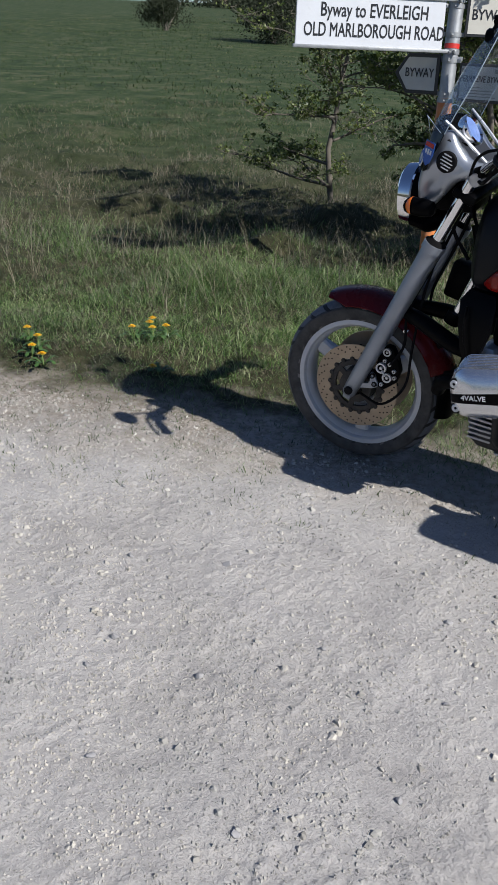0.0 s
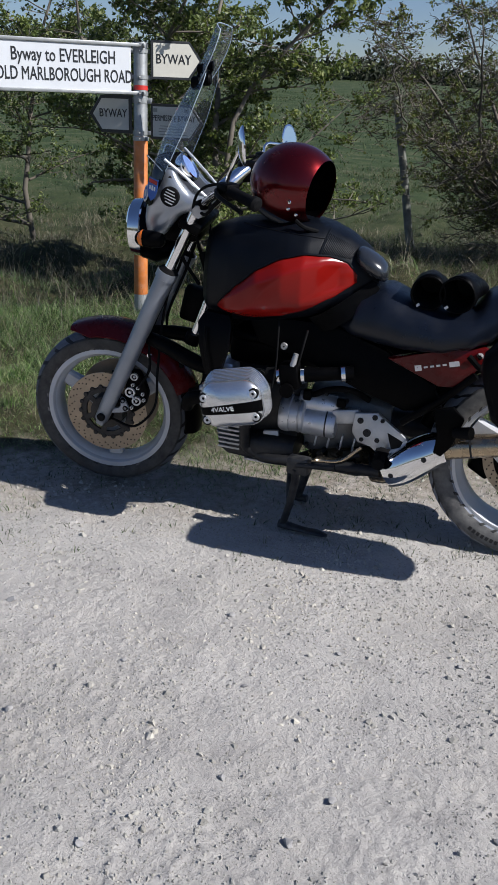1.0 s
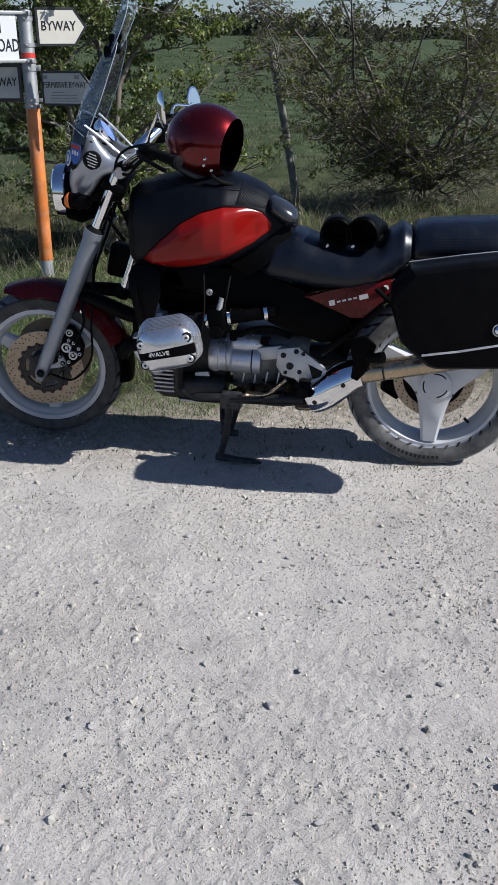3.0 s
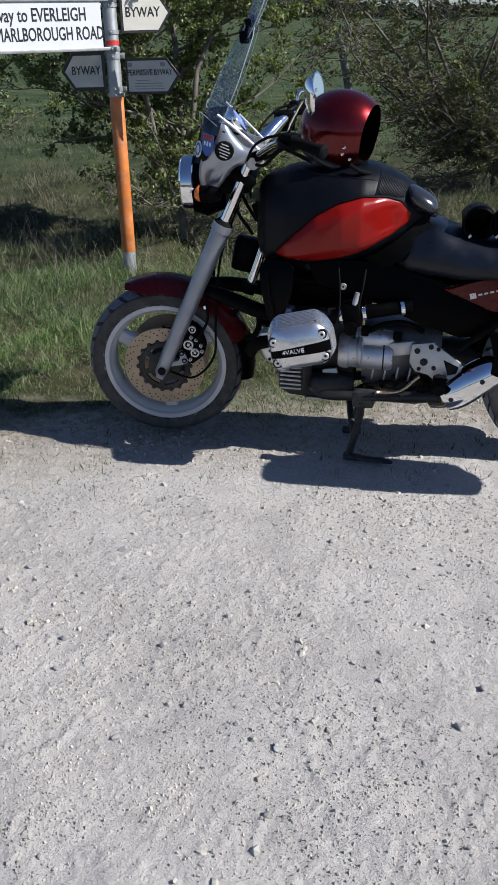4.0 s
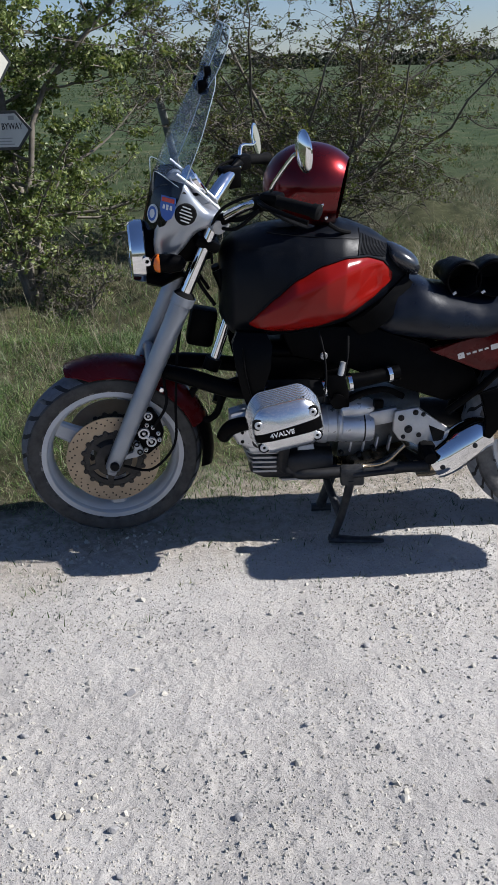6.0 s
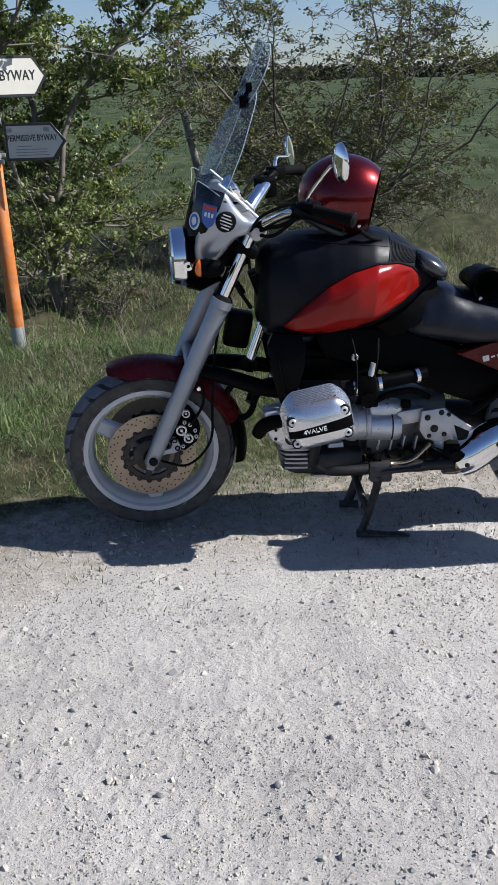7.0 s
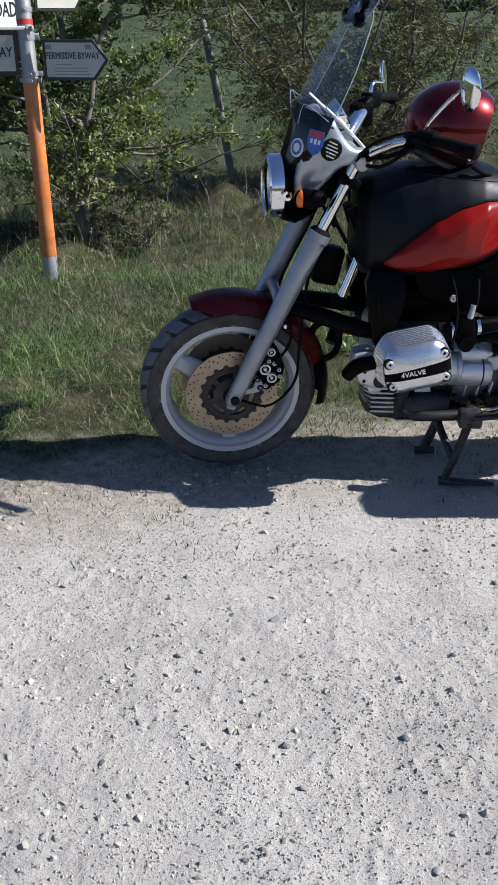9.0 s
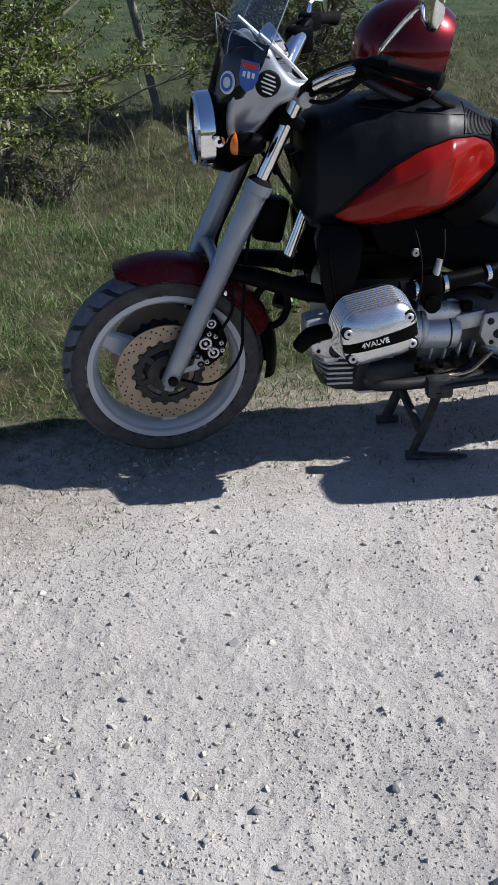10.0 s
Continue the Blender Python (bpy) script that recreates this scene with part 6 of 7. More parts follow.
    part("pillion_peg", tube([(1.265, sd * 0.165, 0.475), (1.315, sd * 0.19, 0.49)], [0.016, 0.020], 12), M_RUBBER, moto)

# starter and alternator covers, side bracket, foot pegs on the visible flank
part("starter_cover", lathe([(0, 0.0), (0.054, 0.0), (0.060, 0.008), (0.062, 0.02), (0.062, 0.034), (0.0585, 0.037), (0.0585, 0.078), (0.050, 0.084), (0, 0.084)], (0.708, -0.137, 0.452), 32, "x"), M_SILVER, moto, "silver starter bell cover")
part("starter_motor", lathe([(0.048, 0), (0.048, 0.10), (0.044, 0.108), (0.03, 0.11), (0, 0.11)], (0.785, -0.135, 0.437), 28, "x"), M_SILVER, moto, "silver starter motor")
part("upper_housing", lathe([(0.036, 0), (0.036, 0.092), (0.033, 0.097), (0.033, 0.12), (0.026, 0.13), (0, 0.13)], (0.765, -0.122, 0.494), 24, "x"), M_SILVER, moto, "silver upper housing")
part("mount_boss", box((0.925, -0.145, 0.475), (0.09, 0.03, 0.050), 0.008, (0, -10, 0)), M_CAST, moto, "silver engine mount")
part("cover_plate", plate([(0.705, 0.385), (0.755, 0.392), (0.765, 0.345), (0.775, 0.318), (0.70, 0.305)], -0.155, -0.140, 0.004), M_CAST, moto, "silver bracket plate")
part("plate_hole", box((0.735, -0.1555, 0.338), (0.022, 0.003, 0.018), 0.001), M_INK, moto)
BR = [(0.955, 0.500), (1.030, 0.512), (1.075, 0.470), (1.150, 0.430), (1.150, 0.418), (1.105, 0.360), (1.060, 0.352), (1.045, 0.372), (1.02, 0.40), (0.975, 0.400), (0.950, 0.435)]
bk = part("footrest_bracket", plate(BR, -0.178, -0.160, 0.005), M_CAST, moto, "cast silver footrest bracket")
part("opening", plate([(1.065, 0.452), (1.128, 0.424), (1.085, 0.392)], -0.1795, -0.1775, 0), M_INK, bk)
for px, pz, pr in ((0.975, 0.478, 0.010), (1.000, 0.440, 0.013), (1.035, 0.420, 0.008), (1.020, 0.495, 0.009), (0.985, 0.415, 0.007), (1.045, 0.488, 0.007)):
    part("bolt", lathe([(0, -0.004), (pr * 0.5, -0.004), (pr * 0.55, -0.001), (pr, -0.002), (pr * 1.05, 0.004)], (px, -0.179, pz), 14), M_DARKMETAL, bk)
part("foot_peg", tube([(1.055, -0.17, 0.385), (1.055, -0.265, 0.372)], [0.017, 0.020], 12), M_RUBBER, moto, "black rubber foot peg")
part("peg_block", box((1.06, -0.195, 0.372), (0.05, 0.045, 0.055), 0.010), M_RUBBER, moto)
part("gear_pedal", tube([(0.99, -0.185, 0.39), (0.93, -0.19, 0.335), (0.86, -0.195, 0.325), (0.835, -0.215, 0.33)], 0.007, 10, 4), M_STEEL, moto, "steel gear pedal")

# bolts, ribs and lines on the casings
for px, pz in ((0.80, 0.525), (0.85, 0.532), (0.80, 0.345), (0.86, 0.335), (0.905, 0.355), (0.915, 0.515)):
    part("case_bolt", lathe([(0, -0.006), (0.006, -0.006), (0.008, 0.0), (0.008, 0.02)], (px, -0.128, pz), 8), M_DARKMETAL, moto)
for k in range(4):
    part("case_rib", box((0.83 + 0.042 * k, -0.118, 0.372), (0.006, 0.024, 0.05), 0.002, (0, 8, 0)), M_SILVER, moto)
part("oil_cooler_line", tube([(0.70, -0.15, 0.33), (0.80, -0.155, 0.305), (0.90, -0.15, 0.312), (0.98, -0.14, 0.345)], 0.008, 10, 5), M_DARKMETAL, moto, "dark oil line")
part("breather_hose", tube([(0.80, -0.135, 0.52), (0.86, -0.15, 0.555), (0.93, -0.14, 0.56), (0.99, -0.12, 0.53)], 0.010, 10, 5), M_RUBBER, moto, "black breather hose")
part("sensor_plug", box((0.905, -0.155, 0.520), (0.03, 0.03, 0.028), 0.005), M_BLACK, moto)
part("sensor_plug", box((0.795, -0.17, 0.535), (0.026, 0.03, 0.034), 0.005), M_BLACK, moto)
part("injector", tube([(0.752, -0.19, 0.615), (0.760, -0.185, 0.655)], [0.010, 0.008], 12), M_FIN, moto)
part("ground_bolt", lathe([(0.003, -0.004), (0.010, -0.004), (0.012, 0.003)], (0.71, -0.14, 0.66), 12), M_FIN, moto)
part("collar_ring", lathe([(0.0586, 0.0), (0.0605, 0.002), (0.0605, 0.006), (0.0586, 0.008)], (0.770, -0.137, 0.452), 32, "x"), M_CAST, moto)
for k in (2,):
    part("motor_band", lathe([(0.0484, 0.0), (0.0490, 0.001), (0.0490, 0.004), (0.0484, 0.005)], (0.80 + 0.03 * k, -0.135, 0.437), 28, "x"), M_DARKMETAL, moto)

# silencer
part("collector", loft([[(x, -0.02 + w * math.cos(a), z + h * math.sin(a)) for a in (2 * math.pi * k / 20 for k in range(20))] for x, w, h, z in ((0.80, 0.06, 0.03, 0.295), (0.84, 0.14, 0.045, 0.295), (0.98, 0.15, 0.048, 0.298), (1.05, 0.13, 0.04, 0.30), (1.09, 0.08, 0.03, 0.30))]), M_STEEL, moto, "dull steel exhaust collector box")
SIL = [(1.072, -0.185, 0.303), (1.118, -0.188, 0.335), (1.178, -0.190, 0.384), (1.245, -0.190, 0.420), (1.42, -0.188, 0.460), (1.60, -0.185, 0.503), (1.74, -0.183, 0.536)]
sil = part("silencer", tube(SIL, [0.036, 0.042, 0.043, 0.038, 0.037, 0.037, 0.030], 28, 5), M_STEEL, moto, "stainless silencer under the pannier", 60)
mid = smooth_line(SIL, 6)[:19]
secs = []
side = Vector((0, -1, 0))
for i, c in enumerate(mid):
    way = (mid[min(i + 1, 18)] - mid[max(i - 1, 0)]).normalized()
    upv = way.cross(side).normalized()
    if upv.z < 0:
        upv = -upv
    r = 0.051 + 0.012 * math.sin(math.pi * i / 18) ** 0.8
    arc = [radians(-60 + 200 * k / 16) for k in range(17)]
    secs.append([c + (side * math.cos(a) + upv * math.sin(a)) * r for a in arc] + [c + (side * math.cos(a) + upv * math.sin(a)) * (r - 0.003) for a in arc[::-1]])
hs = part("heat_shield", loft(secs), M_CHROME, sil, "bright chrome heat shield", 60)
for i in (3, 13):
    c = mid[i] + side * (0.0515 + 0.012 * math.sin(math.pi * i / 18) ** 0.8)
    part("shield_screw", lathe([(0, -0.003), (0.007, -0.003), (0.009, 0.002)], tuple(c), 12), M_DARKMETAL, hs)
part("pipe_joint", tube([(1.03, -0.17, 0.285), (1.06, -0.182, 0.298), (1.082, -0.185, 0.310)], [0.028, 0.036, 0.040], 20), M_STEEL, sil)
part("silencer_seam", tube([(1.318, -0.1895, 0.437), (1.324, -0.1895, 0.4385)], 0.0385, 28), M_DARKMETAL, sil)
part("silencer_hanger", box((1.235, -0.215, 0.440), (0.06, 0.02, 0.05), 0.008, (0, -24, 0)), M_BLACK, sil)

# centre stand
stand = part("centre_stand", tube([(0.765, -0.155, 0.255), (0.758, -0.135, 0.20), (0.735, -0.115, 0.10), (0.712, -0.105, 0.025), (0.705, -0.10, 0.012)], [0.015, 0.014, 0.013, 0.013, 0.015], 14), M_STAND, moto, "black centre stand leg")
part("far_leg", tube([(0.745, 0.12, 0.255), (0.715, 0.13, 0.15), (0.672, 0.145, 0.02)], [0.016, 0.016, 0.017], 14), M_STAND, stand)
part("far_foot", tube([(0.64, 0.145, 0.012), (0.71, 0.147, 0.012)], 0.014, 10), M_STAND, stand)
part("cross_brace", tube([(0.735, -0.11, 0.10), (0.70, -0.02, 0.165), (0.69, 0.05, 0.20), (0.715, 0.13, 0.20)], 0.013, 12, 4), M_STAND, stand)
part("foot_pedal", loft([[(x, y + w * math.cos(a), z + h * math.sin(a)) for a in (2 * math.pi * k / 12 for k in range(12))] for x, y, z, w, h in ((0.695, -0.10, 0.016, 0.016, 0.015), (0.73, -0.108, 0.018, 0.022, 0.012), (0.79, -0.115, 0.018, 0.016, 0.009), (0.835, -0.118, 0.020, 0.022, 0.008), (0.875, -0.118, 0.015, 0.010, 0.005))]), M_STAND, stand, "flat pedal of the stand")
part("pivot", box((0.77, -0.14, 0.262), (0.075, 0.05, 0.06), 0.01), M_STAND, stand)
part("spring", tube([(0.77, -0.165, 0.27), (0.90, -0.165, 0.285)], 0.009, 10), M_DARKMETAL, stand)

# front strut and hose loop between fork and engine
part("front_shock", tube([(0.385, -0.05, 0.62), (0.412, -0.05, 0.70), (0.448, -0.05, 0.81)], 0.015, 16), M_CHROME, moto, "chrome front strut")
part("shock_spring", tube([(0.376, -0.05, 0.60), (0.388, -0.05, 0.635)], 0.026, 16), M_BLACK, moto)
part("horn_box", box((0.355, 0.05, 0.71), (0.085, 0.07, 0.12), 0.015, (0, 10, 0)), M_BLACK, moto, "black box behind the fork")
ring = [(0.362 + 0.048 * math.cos(a), 0.03, 0.468 + 0.062 * math.sin(a)) for a in (2 * math.pi * k / 20 for k in range(21))]
part("hose_loop", tube(ring, 0.011, 10), M_RUBBER, moto, "black hose loop")

# set the frame's parts on their line; the engine's flank lies close in, the cases stand out
FLANK = ("starter_cover starter_motor upper_housing mount_boss footrest_bracket foot_peg peg_block gear_pedal case_bolt case_rib oil_cooler_line breather_hose sensor_plug collar_ring motor_band gearbox collector").split()
SHIFT = {n: (-0.005, 0.088, -0.038) for n in FLANK}
SHIFT.update(cover_plate=(-0.055, 0.09, -0.042), plate_hole=(-0.055, 0.09, -0.042), pannier=(-0.034, -0.07, 0.022), pannier_rail=(-0.03, -0.04, 0.02), silencer=(0, 0.080, -0.018))
for ob in moto.children:
    kind_ = ob.name.split(".")[0]
    if ob.name not in STEERED and kind_ != "centre_stand":
        ob.matrix_basis = FRAME @ Matrix.Translation(SHIFT.get(kind_, (0, 0, 0)))

# ---------------------------------------------------------------- helmet, gloves
HC = Vector((0.656, 0.005, 1.138))


def build_helmet():
    hm = empty("helmet", (HC.x, HC.y, 1.03))
    tagged(hm, "candy red open-face helmet resting on the tank cover", "helmet")
    bm = bmesh.new()
    bmesh.ops.create_uvsphere(bm, u_segments=48, v_segments=32, radius=1.0)
    turn = Euler((0, radians(6), radians(-7))).to_matrix().to_4x4()
    bmesh.ops.scale(bm, vec=(0.146, 0.124, 0.126), verts=bm.verts)
    for v in bm.verts:
        if v.co.z < 0:
            v.co.x *= 1 - 0.12 * (v.co.z / 0.126) ** 2
    for co, no in (((0.094, 0, 0), (0.96, 0, -0.10)), ((0, 0, -0.104), (-0.32, 0, -0.95))):
        bmesh.ops.bisect_plane(bm, geom=bm.verts[:] + bm.edges[:] + bm.faces[:], plane_co=co, plane_no=Vector(no).normalized(), clear_outer=True)
    rim = [e for e in bm.edges if len(e.link_faces) == 1]
    line = []
    e = rim[0]
    v = e.verts[0]
    seen = set()
    while e is not None and e not in seen:
        seen.add(e)
        line.append(v.co.copy())
        v = e.other_vert(v)
        e = next((k for k in v.link_edges if len(k.link_faces) == 1 and k not in seen), None)
    place = Matrix.Translation(HC) @ turn
    inner = bm.copy()
    bmesh.ops.scale(inner, vec=(0.93, 0.93, 0.95), verts=inner.verts)
    for b in (bm, inner):
        bmesh.ops.transform(b, matrix=place, verts=b.verts)
    part("shell", bm, M_HELMET, hm, "", 60)
    part("lining", inner, M_GLOVE, hm, "black padded lining", 60)
    tb = bmesh.new()
    add_tube(tb, [place @ p for p in line[::2]] + [place @ line[0]], 0.0150, 10)
    part("edge_trim", tb, M_TRIM, hm, "black rubber edge trim")
    for dx, dz in ((0.046, -0.038), (0.040, -0.060), (0.060, -0.076)):
        x, z = dx, dz
        y = -0.124 * math.sqrt(max(0, 1 - (x / 0.146) ** 2 - (z / 0.126) ** 2))
        p = place @ Vector((x, y, z))
        part("stud", lathe([(0, -0.004), (0.004, -0.0035), (0.006, -0.001), (0.006, 0.004)], tuple(p), 14), M_CHROME, hm)
    part("chin_strap", tube([place @ Vector((0.07, -0.10, -0.09)), place @ Vector((0.10, -0.095, -0.105)), place @ Vector((0.13, -0.06, -0.115))], 0.007, 8, 4), M_RUBBER, hm)


build_helmet()


def build_glove(x, y, yaw, size):
    """A stiff gauntlet lying on its side, its cuff open to the viewer's side."""
    g = empty("glove", (x, y, 0.810))
    tagged(g, "black leather motorcycle gauntlet lying on the seat", "glove", "pair of gloves")
    m = Matrix.Translation((x, y, 0.810 + size * 0.92)) @ Euler((radians(6), 0, radians(yaw))).to_matrix().to_4x4()
    rows = [(-0.105, 1.0, 1.0), (-0.10, 1.04, 1.04), (-0.06, 1.0, 0.98), (0.0, 0.93, 0.90), (0.03, 0.95, 0.80), (0.06, 0.98, 0.66), (0.09, 0.85, 0.55), (0.115, 0.5, 0.4), (0.119, 0.02, 0.02)]
    n = 24
    secs = []
    for yy, kx, kz in rows:
        secs.append([m @ Vector((size * kx * math.cos(a) * (1 + 0.05 * math.sin(3 * a + yy * 30)), yy, size * kz * math.sin(a) * (1 + 0.04 * math.cos(2 * a + yy * 25)) - size * (1 - kz) * 0.8)) for a in (2 * math.pi * k / n for k in range(n))])
    inn = []
    for yy, k in ((-0.105, 0.93), (-0.02, 0.85), (0.03, 0.7), (0.034, 0.02)):
        inn.append([m @ Vector((size * k * math.cos(a), yy, size * k * math.sin(a))) for a in (2 * math.pi * q / n for q in range(n))])
    bm = loft(secs[::1], caps=False)
    part("cuff", bm, M_GLOVE, g, "", 60)
    b2 = loft(inn, caps=False)
    part("cuff_lining", b2, M_INK, g, "", 60)
    edge = [m @ Vector((size * 0.97 * math.cos(a), -0.107, size * 0.97 * math.sin(a))) for a in (2 * math.pi * k / 24 for k in range(25))]
    part("cuff_binding", tube(edge, 0.003, 6), M_GLOVE, g)
    part("size_tag", box(m @ Vector((-size * 0.55, -0.109, -size * 0.72)), (0.012, 0.002, 0.008), 0, (0, -35, 0)), M_WHITE, g, "tiny white label")


build_glove(1.100, 0.085, 8, 0.053)
build_glove(1.210, 0.085, -4, 0.055)

# ---------------------------------------------------------------- fingerpost
M_GALV = mat("galvanised_steel", (0.33, 0.34, 0.34), 0.5, 0.55, 0.2, 14, 0.12, 0.25, 200, 0, 0.08)
M_ORANGEPAINT = mat("orange_paint", (0.50, 0.145, 0.022), 0.5, 0, 0.42, 7, 0.12, 0.4, 130, 0, 0.28)
M_SIGNWHITE = mat("sign_white", (0.62, 0.635, 0.655), 0.35, 0, 0.05, 5, 0.08, 0, 200, 0, 0.06)
M_SIGNCREAM = mat("sign_cream", (0.55, 0.53, 0.46), 0.45, 0, 0.1, 7, 0.08, 0, 200, 0, 0.15)
# Sign face darkened in its colour, as it is turned from the sun.
M_SIGNSHADED = mat("sign_shaded", (0.50, 0.497, 0.465), 0.5, 0, 0.1, 9, 0.08, 0, 200, 0, 0.2)
M_SIGNBLACK = mat("sign_black", (0.015, 0.016, 0.018), 0.4, 0, 0.2, 12)
M_SIGNRED = mat("red_tape", (0.55, 0.03, 0.02), 0.45, 0, 0.15, 20)

M_FADED = mat("faded_print", (0.25, 0.25, 0.24), 0.6)
P0, P1 = Vector((-1.285, 2.435, -0.05)), Vector((-1.347, 2.578, 1.672))


def post_at(z):
    return P0.lerp(P1, (z - P0.z) / (P1.z - P0.z))


fp = tagged(empty("fingerpost", (P0.x, P0.y, 0)), "steel signpost painted orange below, with four finger signs", "signpost")
post = part("post", tube([P0, post_at(1.64), P1], [0.043, 0.043, 0.040], 24), M_GALV, fp, "grey galvanised pole")
part("painted_sleeve", tube([post_at(0.145), post_at(0.15), post_at(1.120), post_at(1.125)], [0.0435, 0.0445, 0.0445, 0.0435], 24), M_ORANGEPAINT, post, "orange painted lower pole")
part("red_band", tube([post_at(1.398), post_at(1.425)], 0.0445, 24), M_SIGNRED, post, "red band")


def clamp(z, turn):
    c = post_at(z)
    bm = bmesh.new()
    add_lathe(bm, [(0.043, -0.012), (0.048, -0.012), (0.048, 0.012), (0.043, 0.012)], c, 24, "z", True)
    for s in (-1, 1):
        add_box(bm, c + Vector((math.cos(turn) * 0.058 * s, math.sin(turn) * 0.058 * s, 0)), (0.028, 0.012, 0.024), 0.002, (0, 0, math.degrees(turn)))
    add_tube(bm, [c + Vector((0.02, -0.062, 0)), c + Vector((0.02, -0.04, 0))], 0.006, 6)
    part("sign_clamp", bm, M_GALV, fp, "bolted steel clamp")


def finger(name, way, z, length, tall, outer, face, pointed, label, border=0.012, rails=False, off=0.030, start=0.045):
    """A finger sign: way runs from the post to its tip; the plate stands on the viewer's side of the post's middle."""
    w = Vector((way[0], way[1], 0)).normalized()
    nrm = Vector((w.y, -w.x, 0))
    if nrm.y > 0:
        nrm = -nrm
    c = post_at(z)
    right = nrm.cross(Vector((0, 0, 1))) * -1
    sgn = 1 if right.dot(w) > 0 else -1
    m = Matrix((( *w, 0), (*nrm, 0), (0, 0, 1, 0), (0, 0, 0, 1))).transposed()
    m.translation = c + nrm * off
    h = tall / 2

    def outline(g, s0):
        if pointed:
            return [(s0 + g, -h + g), (length - 0.085 - g * 0.3, -h + g), (length - g * 1.3, 0), (length - 0.085 - g * 0.3, h - g), (s0 + g, h - g)]
        return [(s0 + g, -h + g), (length - g, -h + g), (length - g, h - g), (s0 + g, h - g)]

    bm = plate(outline(0, start), -0.004, 0.004, 0.0015, 1)
    bmesh.ops.transform(bm, matrix=m, verts=bm.verts)
    sign = part("finger_sign", bm, outer, fp, label)
    bm = plate(outline(border, start), 0.0042, 0.0056, 0)
    bmesh.ops.transform(bm, matrix=m, verts=bm.verts)
    part("sign_face", bm, face, sign)
    if rails:
        for s in (-1, 1):
            bm = bmesh.new()
            add_box(bm, ((start + length) / 2 - 0.02, 0.004, s * (h + 0.006)), (length - start + 0.06, 0.022, 0.020), 0.003)
            bmesh.ops.transform(bm, matrix=m, verts=bm.verts)
            part("sign_rail", bm, M_GALV, sign, "alloy edge rail")
    tm = Matrix(((*(w * sgn), 0), (0, 0, 1, 0), (*nrm, 0), (0, 0, 0, 1))).transposed()

    def text(words, size, u, v, width):
        t = tm.copy()
        t.translation = m @ Vector((u, 0.0064, v))
        lettering("lettering", words, size, t, M_SIGNBLACK, sign, width)

    def bars(rows):
        for u, v, wd, ht in rows:
            bm = bmesh.new()
            add_box(bm, (u, 0.0062, v), (wd, 0.001, ht), 0)
            bmesh.ops.transform(bm, matrix=m, verts=bm.verts)
            part("print_bar", bm, M_FADED, sign)

    return text, bars


text, bars = finger("road_sign", (-0.62, -0.785), 1.520, 0.955, 0.262, M_SIGNWHITE, M_SIGNWHITE, False, "long white road sign with black lettering", 0.003, True, 0.035, 0.078)
text("Byway to EVERLEIGH", 0.102, 0.497, 0.054, 0.632)
text("OLD MARLBOROUGH ROAD", 0.102, 0.490, -0.050, 0.835)
text, bars = finger("byway_sign", (0.74, 0.67), 1.578, 0.388, 0.225, M_SIGNBLACK, M_SIGNCREAM, True, "cream arrow sign with black border", 0.016, False, 0.030, 0.056)
text("BYWAY", 0.078, 0.200, 0.004, 0.225)
text, bars = finger("byway_sign_left", (-1.0, -0.05), 1.255, 0.345, 0.225, M_SIGNBLACK, M_SIGNSHADED, True, "arrow sign with black border, face colour darkened for shade", 0.021)
text("BYWAY", 0.070, 0.175, 0.004, 0.195)
text, bars = finger("permissive_sign", (1.0, -0.07), 1.222, 0.468, 0.208, M_SIGNBLACK, M_SIGNSHADED, True, "arrow sign with fine print, face colour darkened for shade", 0.016, False, 0.030, 0.098)
text("PERMISSIVE BYWAY", 0.048, 0.264, 0.020, 0.305)
bars([(0.215, -0.024, 0.09, 0.005), (0.255, -0.041, 0.19, 0.005), (0.252, -0.057, 0.19, 0.005), (0.26, -0.073, 0.20, 0.005), (0.130, 0.066, 0.034, 0.022), (0.355, 0.066, 0.034, 0.022)])
for z, a in ((1.655, -40), (1.625, 50), (1.475, 40), (1.38, -40), (1.345, 30), (1.150, 10), (1.335, 5), (1.115, -20)):
    clamp(z, radians(a))

# ---------------------------------------------------------------- leaning fence post
M_OLDPOST = mat("lichened_post", (0.20, 0.205, 0.18), 0.9, 0, 0.4, 12, 0.05, 0.6, 60)
fpst = part("fence_post", tube([(-0.44, 6.80, -0.50), (-0.50, 6.80, -0.2), (-0.565, 6.80, 0.1), (-0.68, 6.80, 0.75), (-0.79, 6.80, 1.30), (-0.812, 6.80, 1.40), (-0.815, 6.80, 1.415)], [0.044, 0.043, 0.042, 0.040, 0.038, 0.036, 0.024], 14), M_OLDPOST, None, "")
tagged(fpst, "leaning grey weathered fence post spotted with pale lichen", "post")


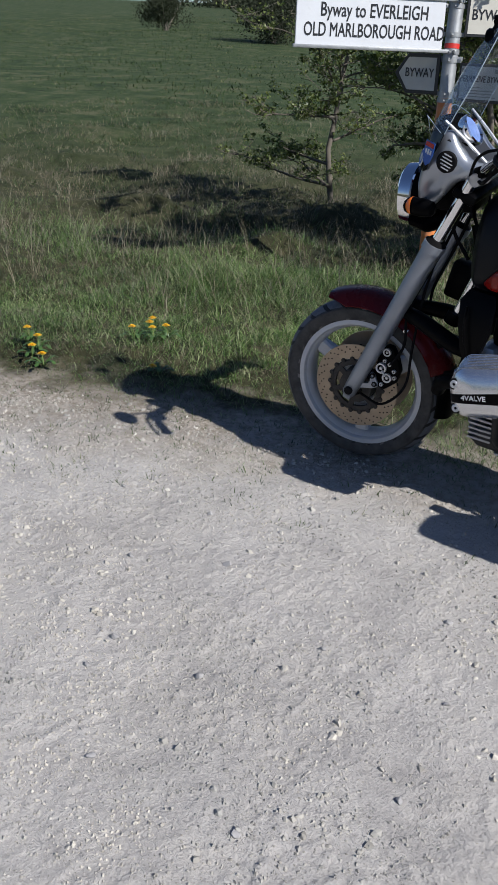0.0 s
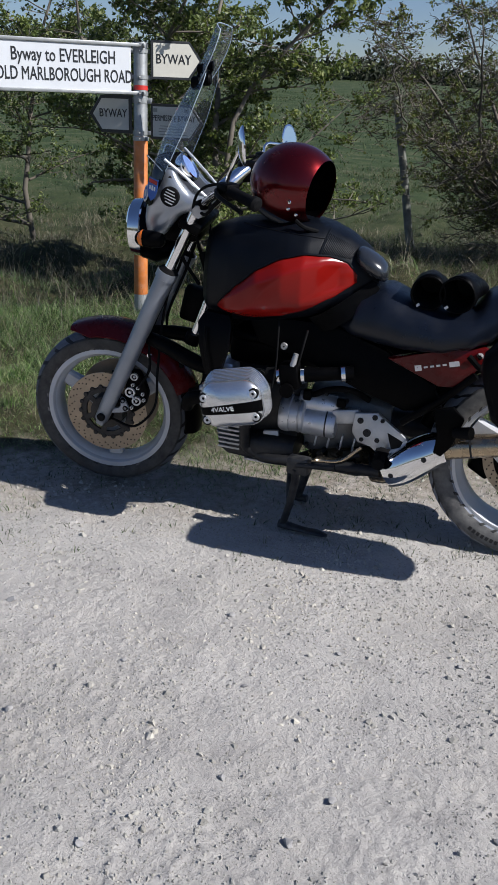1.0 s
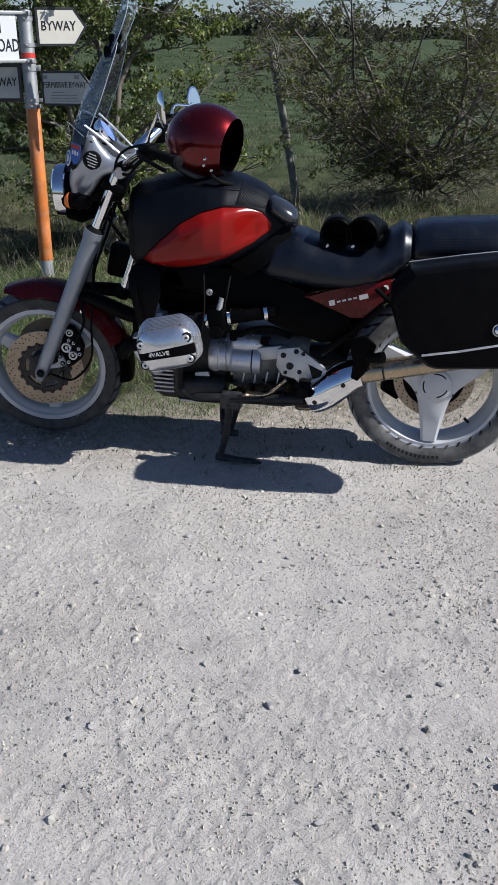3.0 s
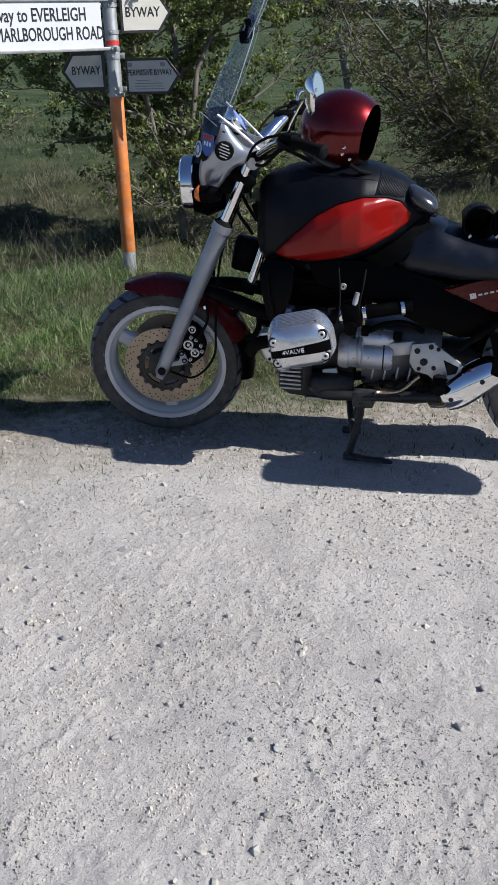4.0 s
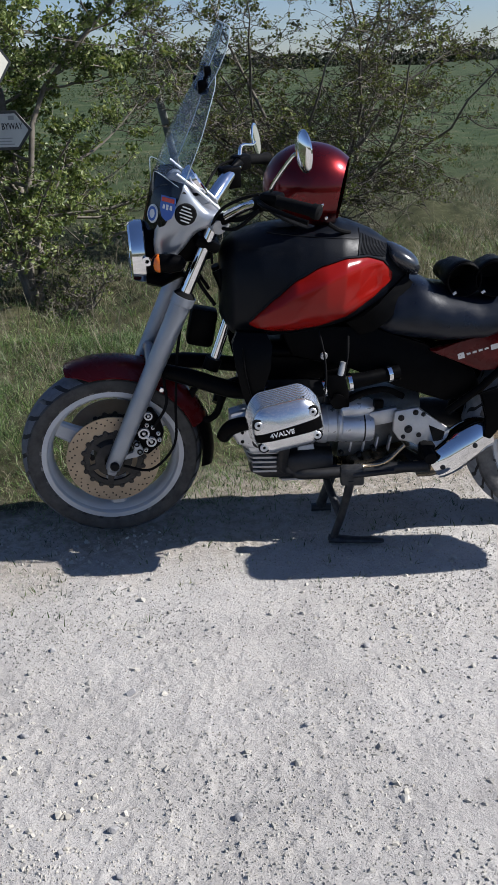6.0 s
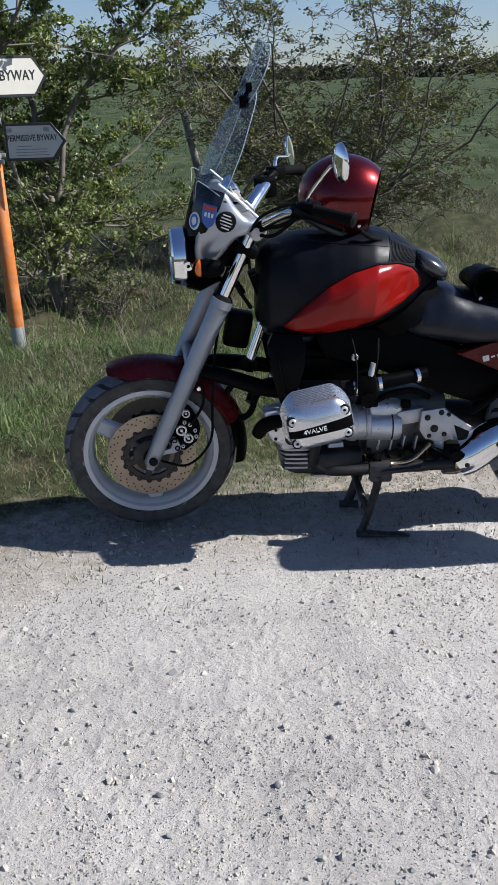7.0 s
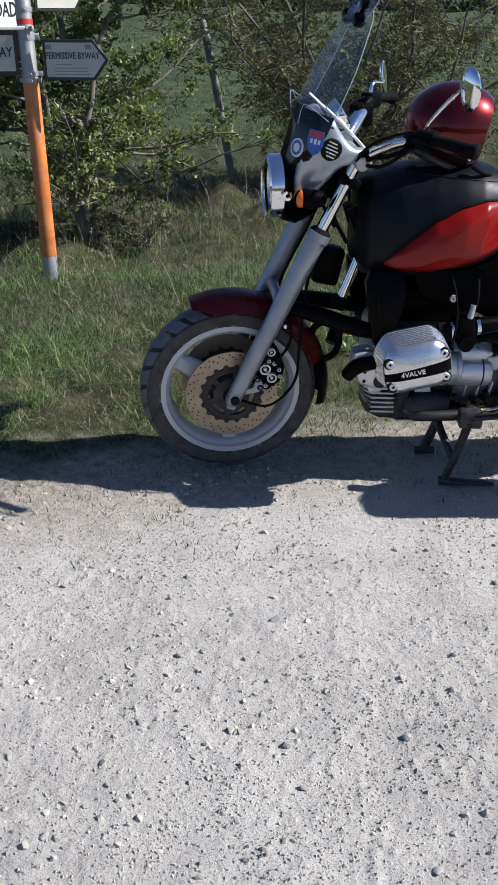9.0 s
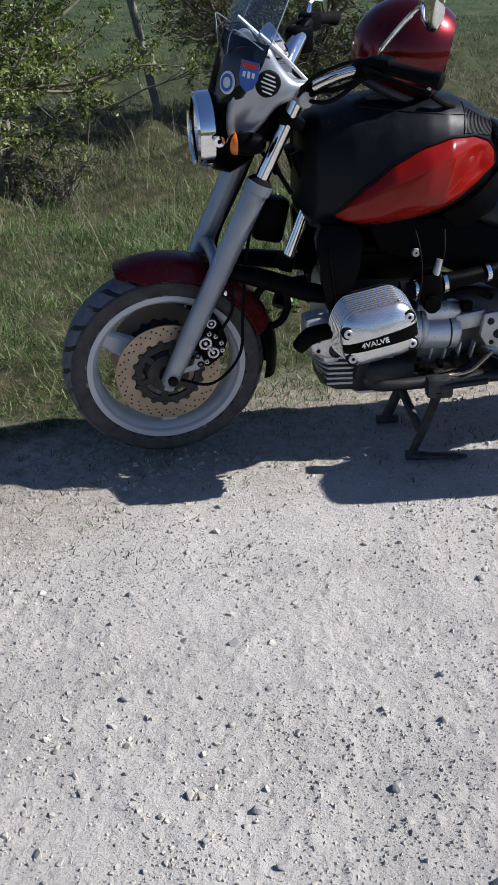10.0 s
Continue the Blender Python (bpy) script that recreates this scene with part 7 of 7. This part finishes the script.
# ---------------------------------------------------------------- loose stones on the track
def build_stone(x, y, r, seed):
    rnd = random.Random(seed)
    bm = bmesh.new()
    for _ in range(16):
        d = Vector((rnd.gauss(0, 1), rnd.gauss(0, 1), rnd.gauss(0, 1))).normalized() * rnd.uniform(0.8, 1.05) * r
        bm.verts.new((d.x * 1.2, d.y * 0.95, d.z * 0.72))
    hull = bmesh.ops.convex_hull(bm, input=bm.verts[:])
    bmesh.ops.delete(bm, geom=[v for v in bm.verts if not v.link_faces], context="VERTS")
    bmesh.ops.bevel(bm, geom=bm.edges[:], offset=r * 0.07, segments=1, affect="EDGES")
    bmesh.ops.rotate(bm, cent=(0, 0, 0), matrix=Euler((rnd.uniform(-0.4, 0.4), rnd.uniform(-0.4, 0.4), rnd.uniform(0, 6.3))).to_matrix(), verts=bm.verts)
    bmesh.ops.translate(bm, vec=(x, y, gz(x, y) + r * 0.30), verts=bm.verts)
    ob = part("stone", bm, M_FLINT, None, "", 24)
    tagged(ob, "loose grey chalk stone lying on the gravel track", "stone", "stones on the track")


for i, (x, y, r) in enumerate(((0.783, -0.69, 0.013), (1.277, -1.272, 0.015), (0.173, -0.899, 0.017), (1.43, -0.651, 0.012), (1.234, -1.422, 0.016), (1.776, -1.546, 0.018), (-0.08, -0.709, 0.013),
                               (1.035, -1.308, 0.012), (-0.058, -1.06, 0.014), (0.215, -1.353, 0.015), (0.474, -1.313, 0.014), (0.25, -1.47, 0.011), (0.12, -1.42, 0.010), (1.90, -0.95, 0.012), (1.62, -1.24, 0.012),
                               (-0.42, -0.78, 0.011), (-0.55, -1.12, 0.011), (0.62, -1.02, 0.010), (0.95, -0.98, 0.010), (1.12, -0.74, 0.011), (0.36, -0.60, 0.009), (0.50, -1.66, 0.014), (0.86, -1.60, 0.013), (1.42, -1.75, 0.013), (-0.25, -1.62, 0.012), (-0.12, -1.30, 0.010), (1.55, -1.92, 0.014))):
    build_stone(x, y, r * 0.85, 100 + i)

# ---------------------------------------------------------------- dandelions
M_PETAL = mat("dandelion_yellow", (0.80, 0.48, 0.01), 0.6, 0, 0.15, 200, 0.05, 0.4, 900)
M_STALK = mat("dandelion_stalk", (0.16, 0.20, 0.06), 0.6, 0, 0.15, 60)
M_DLEAF = mat("dandelion_leaf", (0.045, 0.095, 0.02), 0.5, 0, 0.2, 60)


def build_dandelion(x, y, tall, seed):
    rnd = random.Random(seed)
    z = gz(x, y)
    d = tagged(empty("dandelion", (x, y, z)), "yellow dandelion flowering in the verge grass", "dandelion", "dandelions in the verge")
    lx, ly = rnd.uniform(-0.02, 0.02), rnd.uniform(-0.03, 0.01)
    top = Vector((x + lx, y + ly, z + tall))
    part("stalk", tube([(x, y, z - 0.01), (x + lx * 0.4, y + ly * 0.4, z + tall * 0.55), top], 0.0018, 6, 3), M_STALK, d)
    bm = bmesh.new()
    for ring, (n, r, h) in enumerate(((16, 0.019, 0.001), (14, 0.014, 0.005), (10, 0.009, 0.008), (6, 0.005, 0.010))):
        for k in range(n):
            a = 2 * math.pi * (k + 0.5 * (ring % 2) + rnd.uniform(-0.15, 0.15)) / n
            c, s_ = math.cos(a), math.sin(a)
            w = 0.0026
            vs = [bm.verts.new(top + Vector(p)) for p in ((-s_ * w * 0.4, c * w * 0.4, 0.0), (c * r - s_ * w, s_ * r + c * w, h), (c * r * 1.05, s_ * r * 1.05, h * 0.9), (c * r + s_ * w, s_ * r - c * w, h))]
            bm.faces.new(vs)
    part("flower_head", bm, M_PETAL, d, "yellow flower head")
    for k in range(6):
        a = 2 * math.pi * (k + rnd.random() * 0.6) / 6
        ln = rnd.uniform(0.05, 0.09)
        secs = []
        for t, w in ((0, 0.003), (0.3, 0.008), (0.45, 0.005), (0.6, 0.011), (0.75, 0.007), (0.9, 0.010), (1.0, 0.001)):
            c = Vector((x + math.cos(a) * ln * t, y + math.sin(a) * ln * t, z + 0.012 + 0.035 * math.sin(t * 2.4)))
            sd = Vector((-math.sin(a), math.cos(a), 0)) * w
            secs.append([c - sd, c + Vector((0, 0, -0.001)), c + sd, c + Vector((0, 0, 0.0012))])
        part("leaf", loft(secs), M_DLEAF, d)


for i, (x, y, h) in enumerate(((-1.80, -0.17, 0.085), (-1.71, -0.19, 0.08), (-1.68, -0.25, 0.07), (-1.55, -0.28, 0.065), (-1.49, 0.33, 0.085), (-1.50, 0.22, 0.075), (-1.42, 0.27, 0.08), (-1.42, 0.36, 0.085), (-1.55, 0.38, 0.08), (-1.12, 0.03, 0.05), (0.433, 1.144, 0.09))):
    build_dandelion(x, y, h, 300 + i)
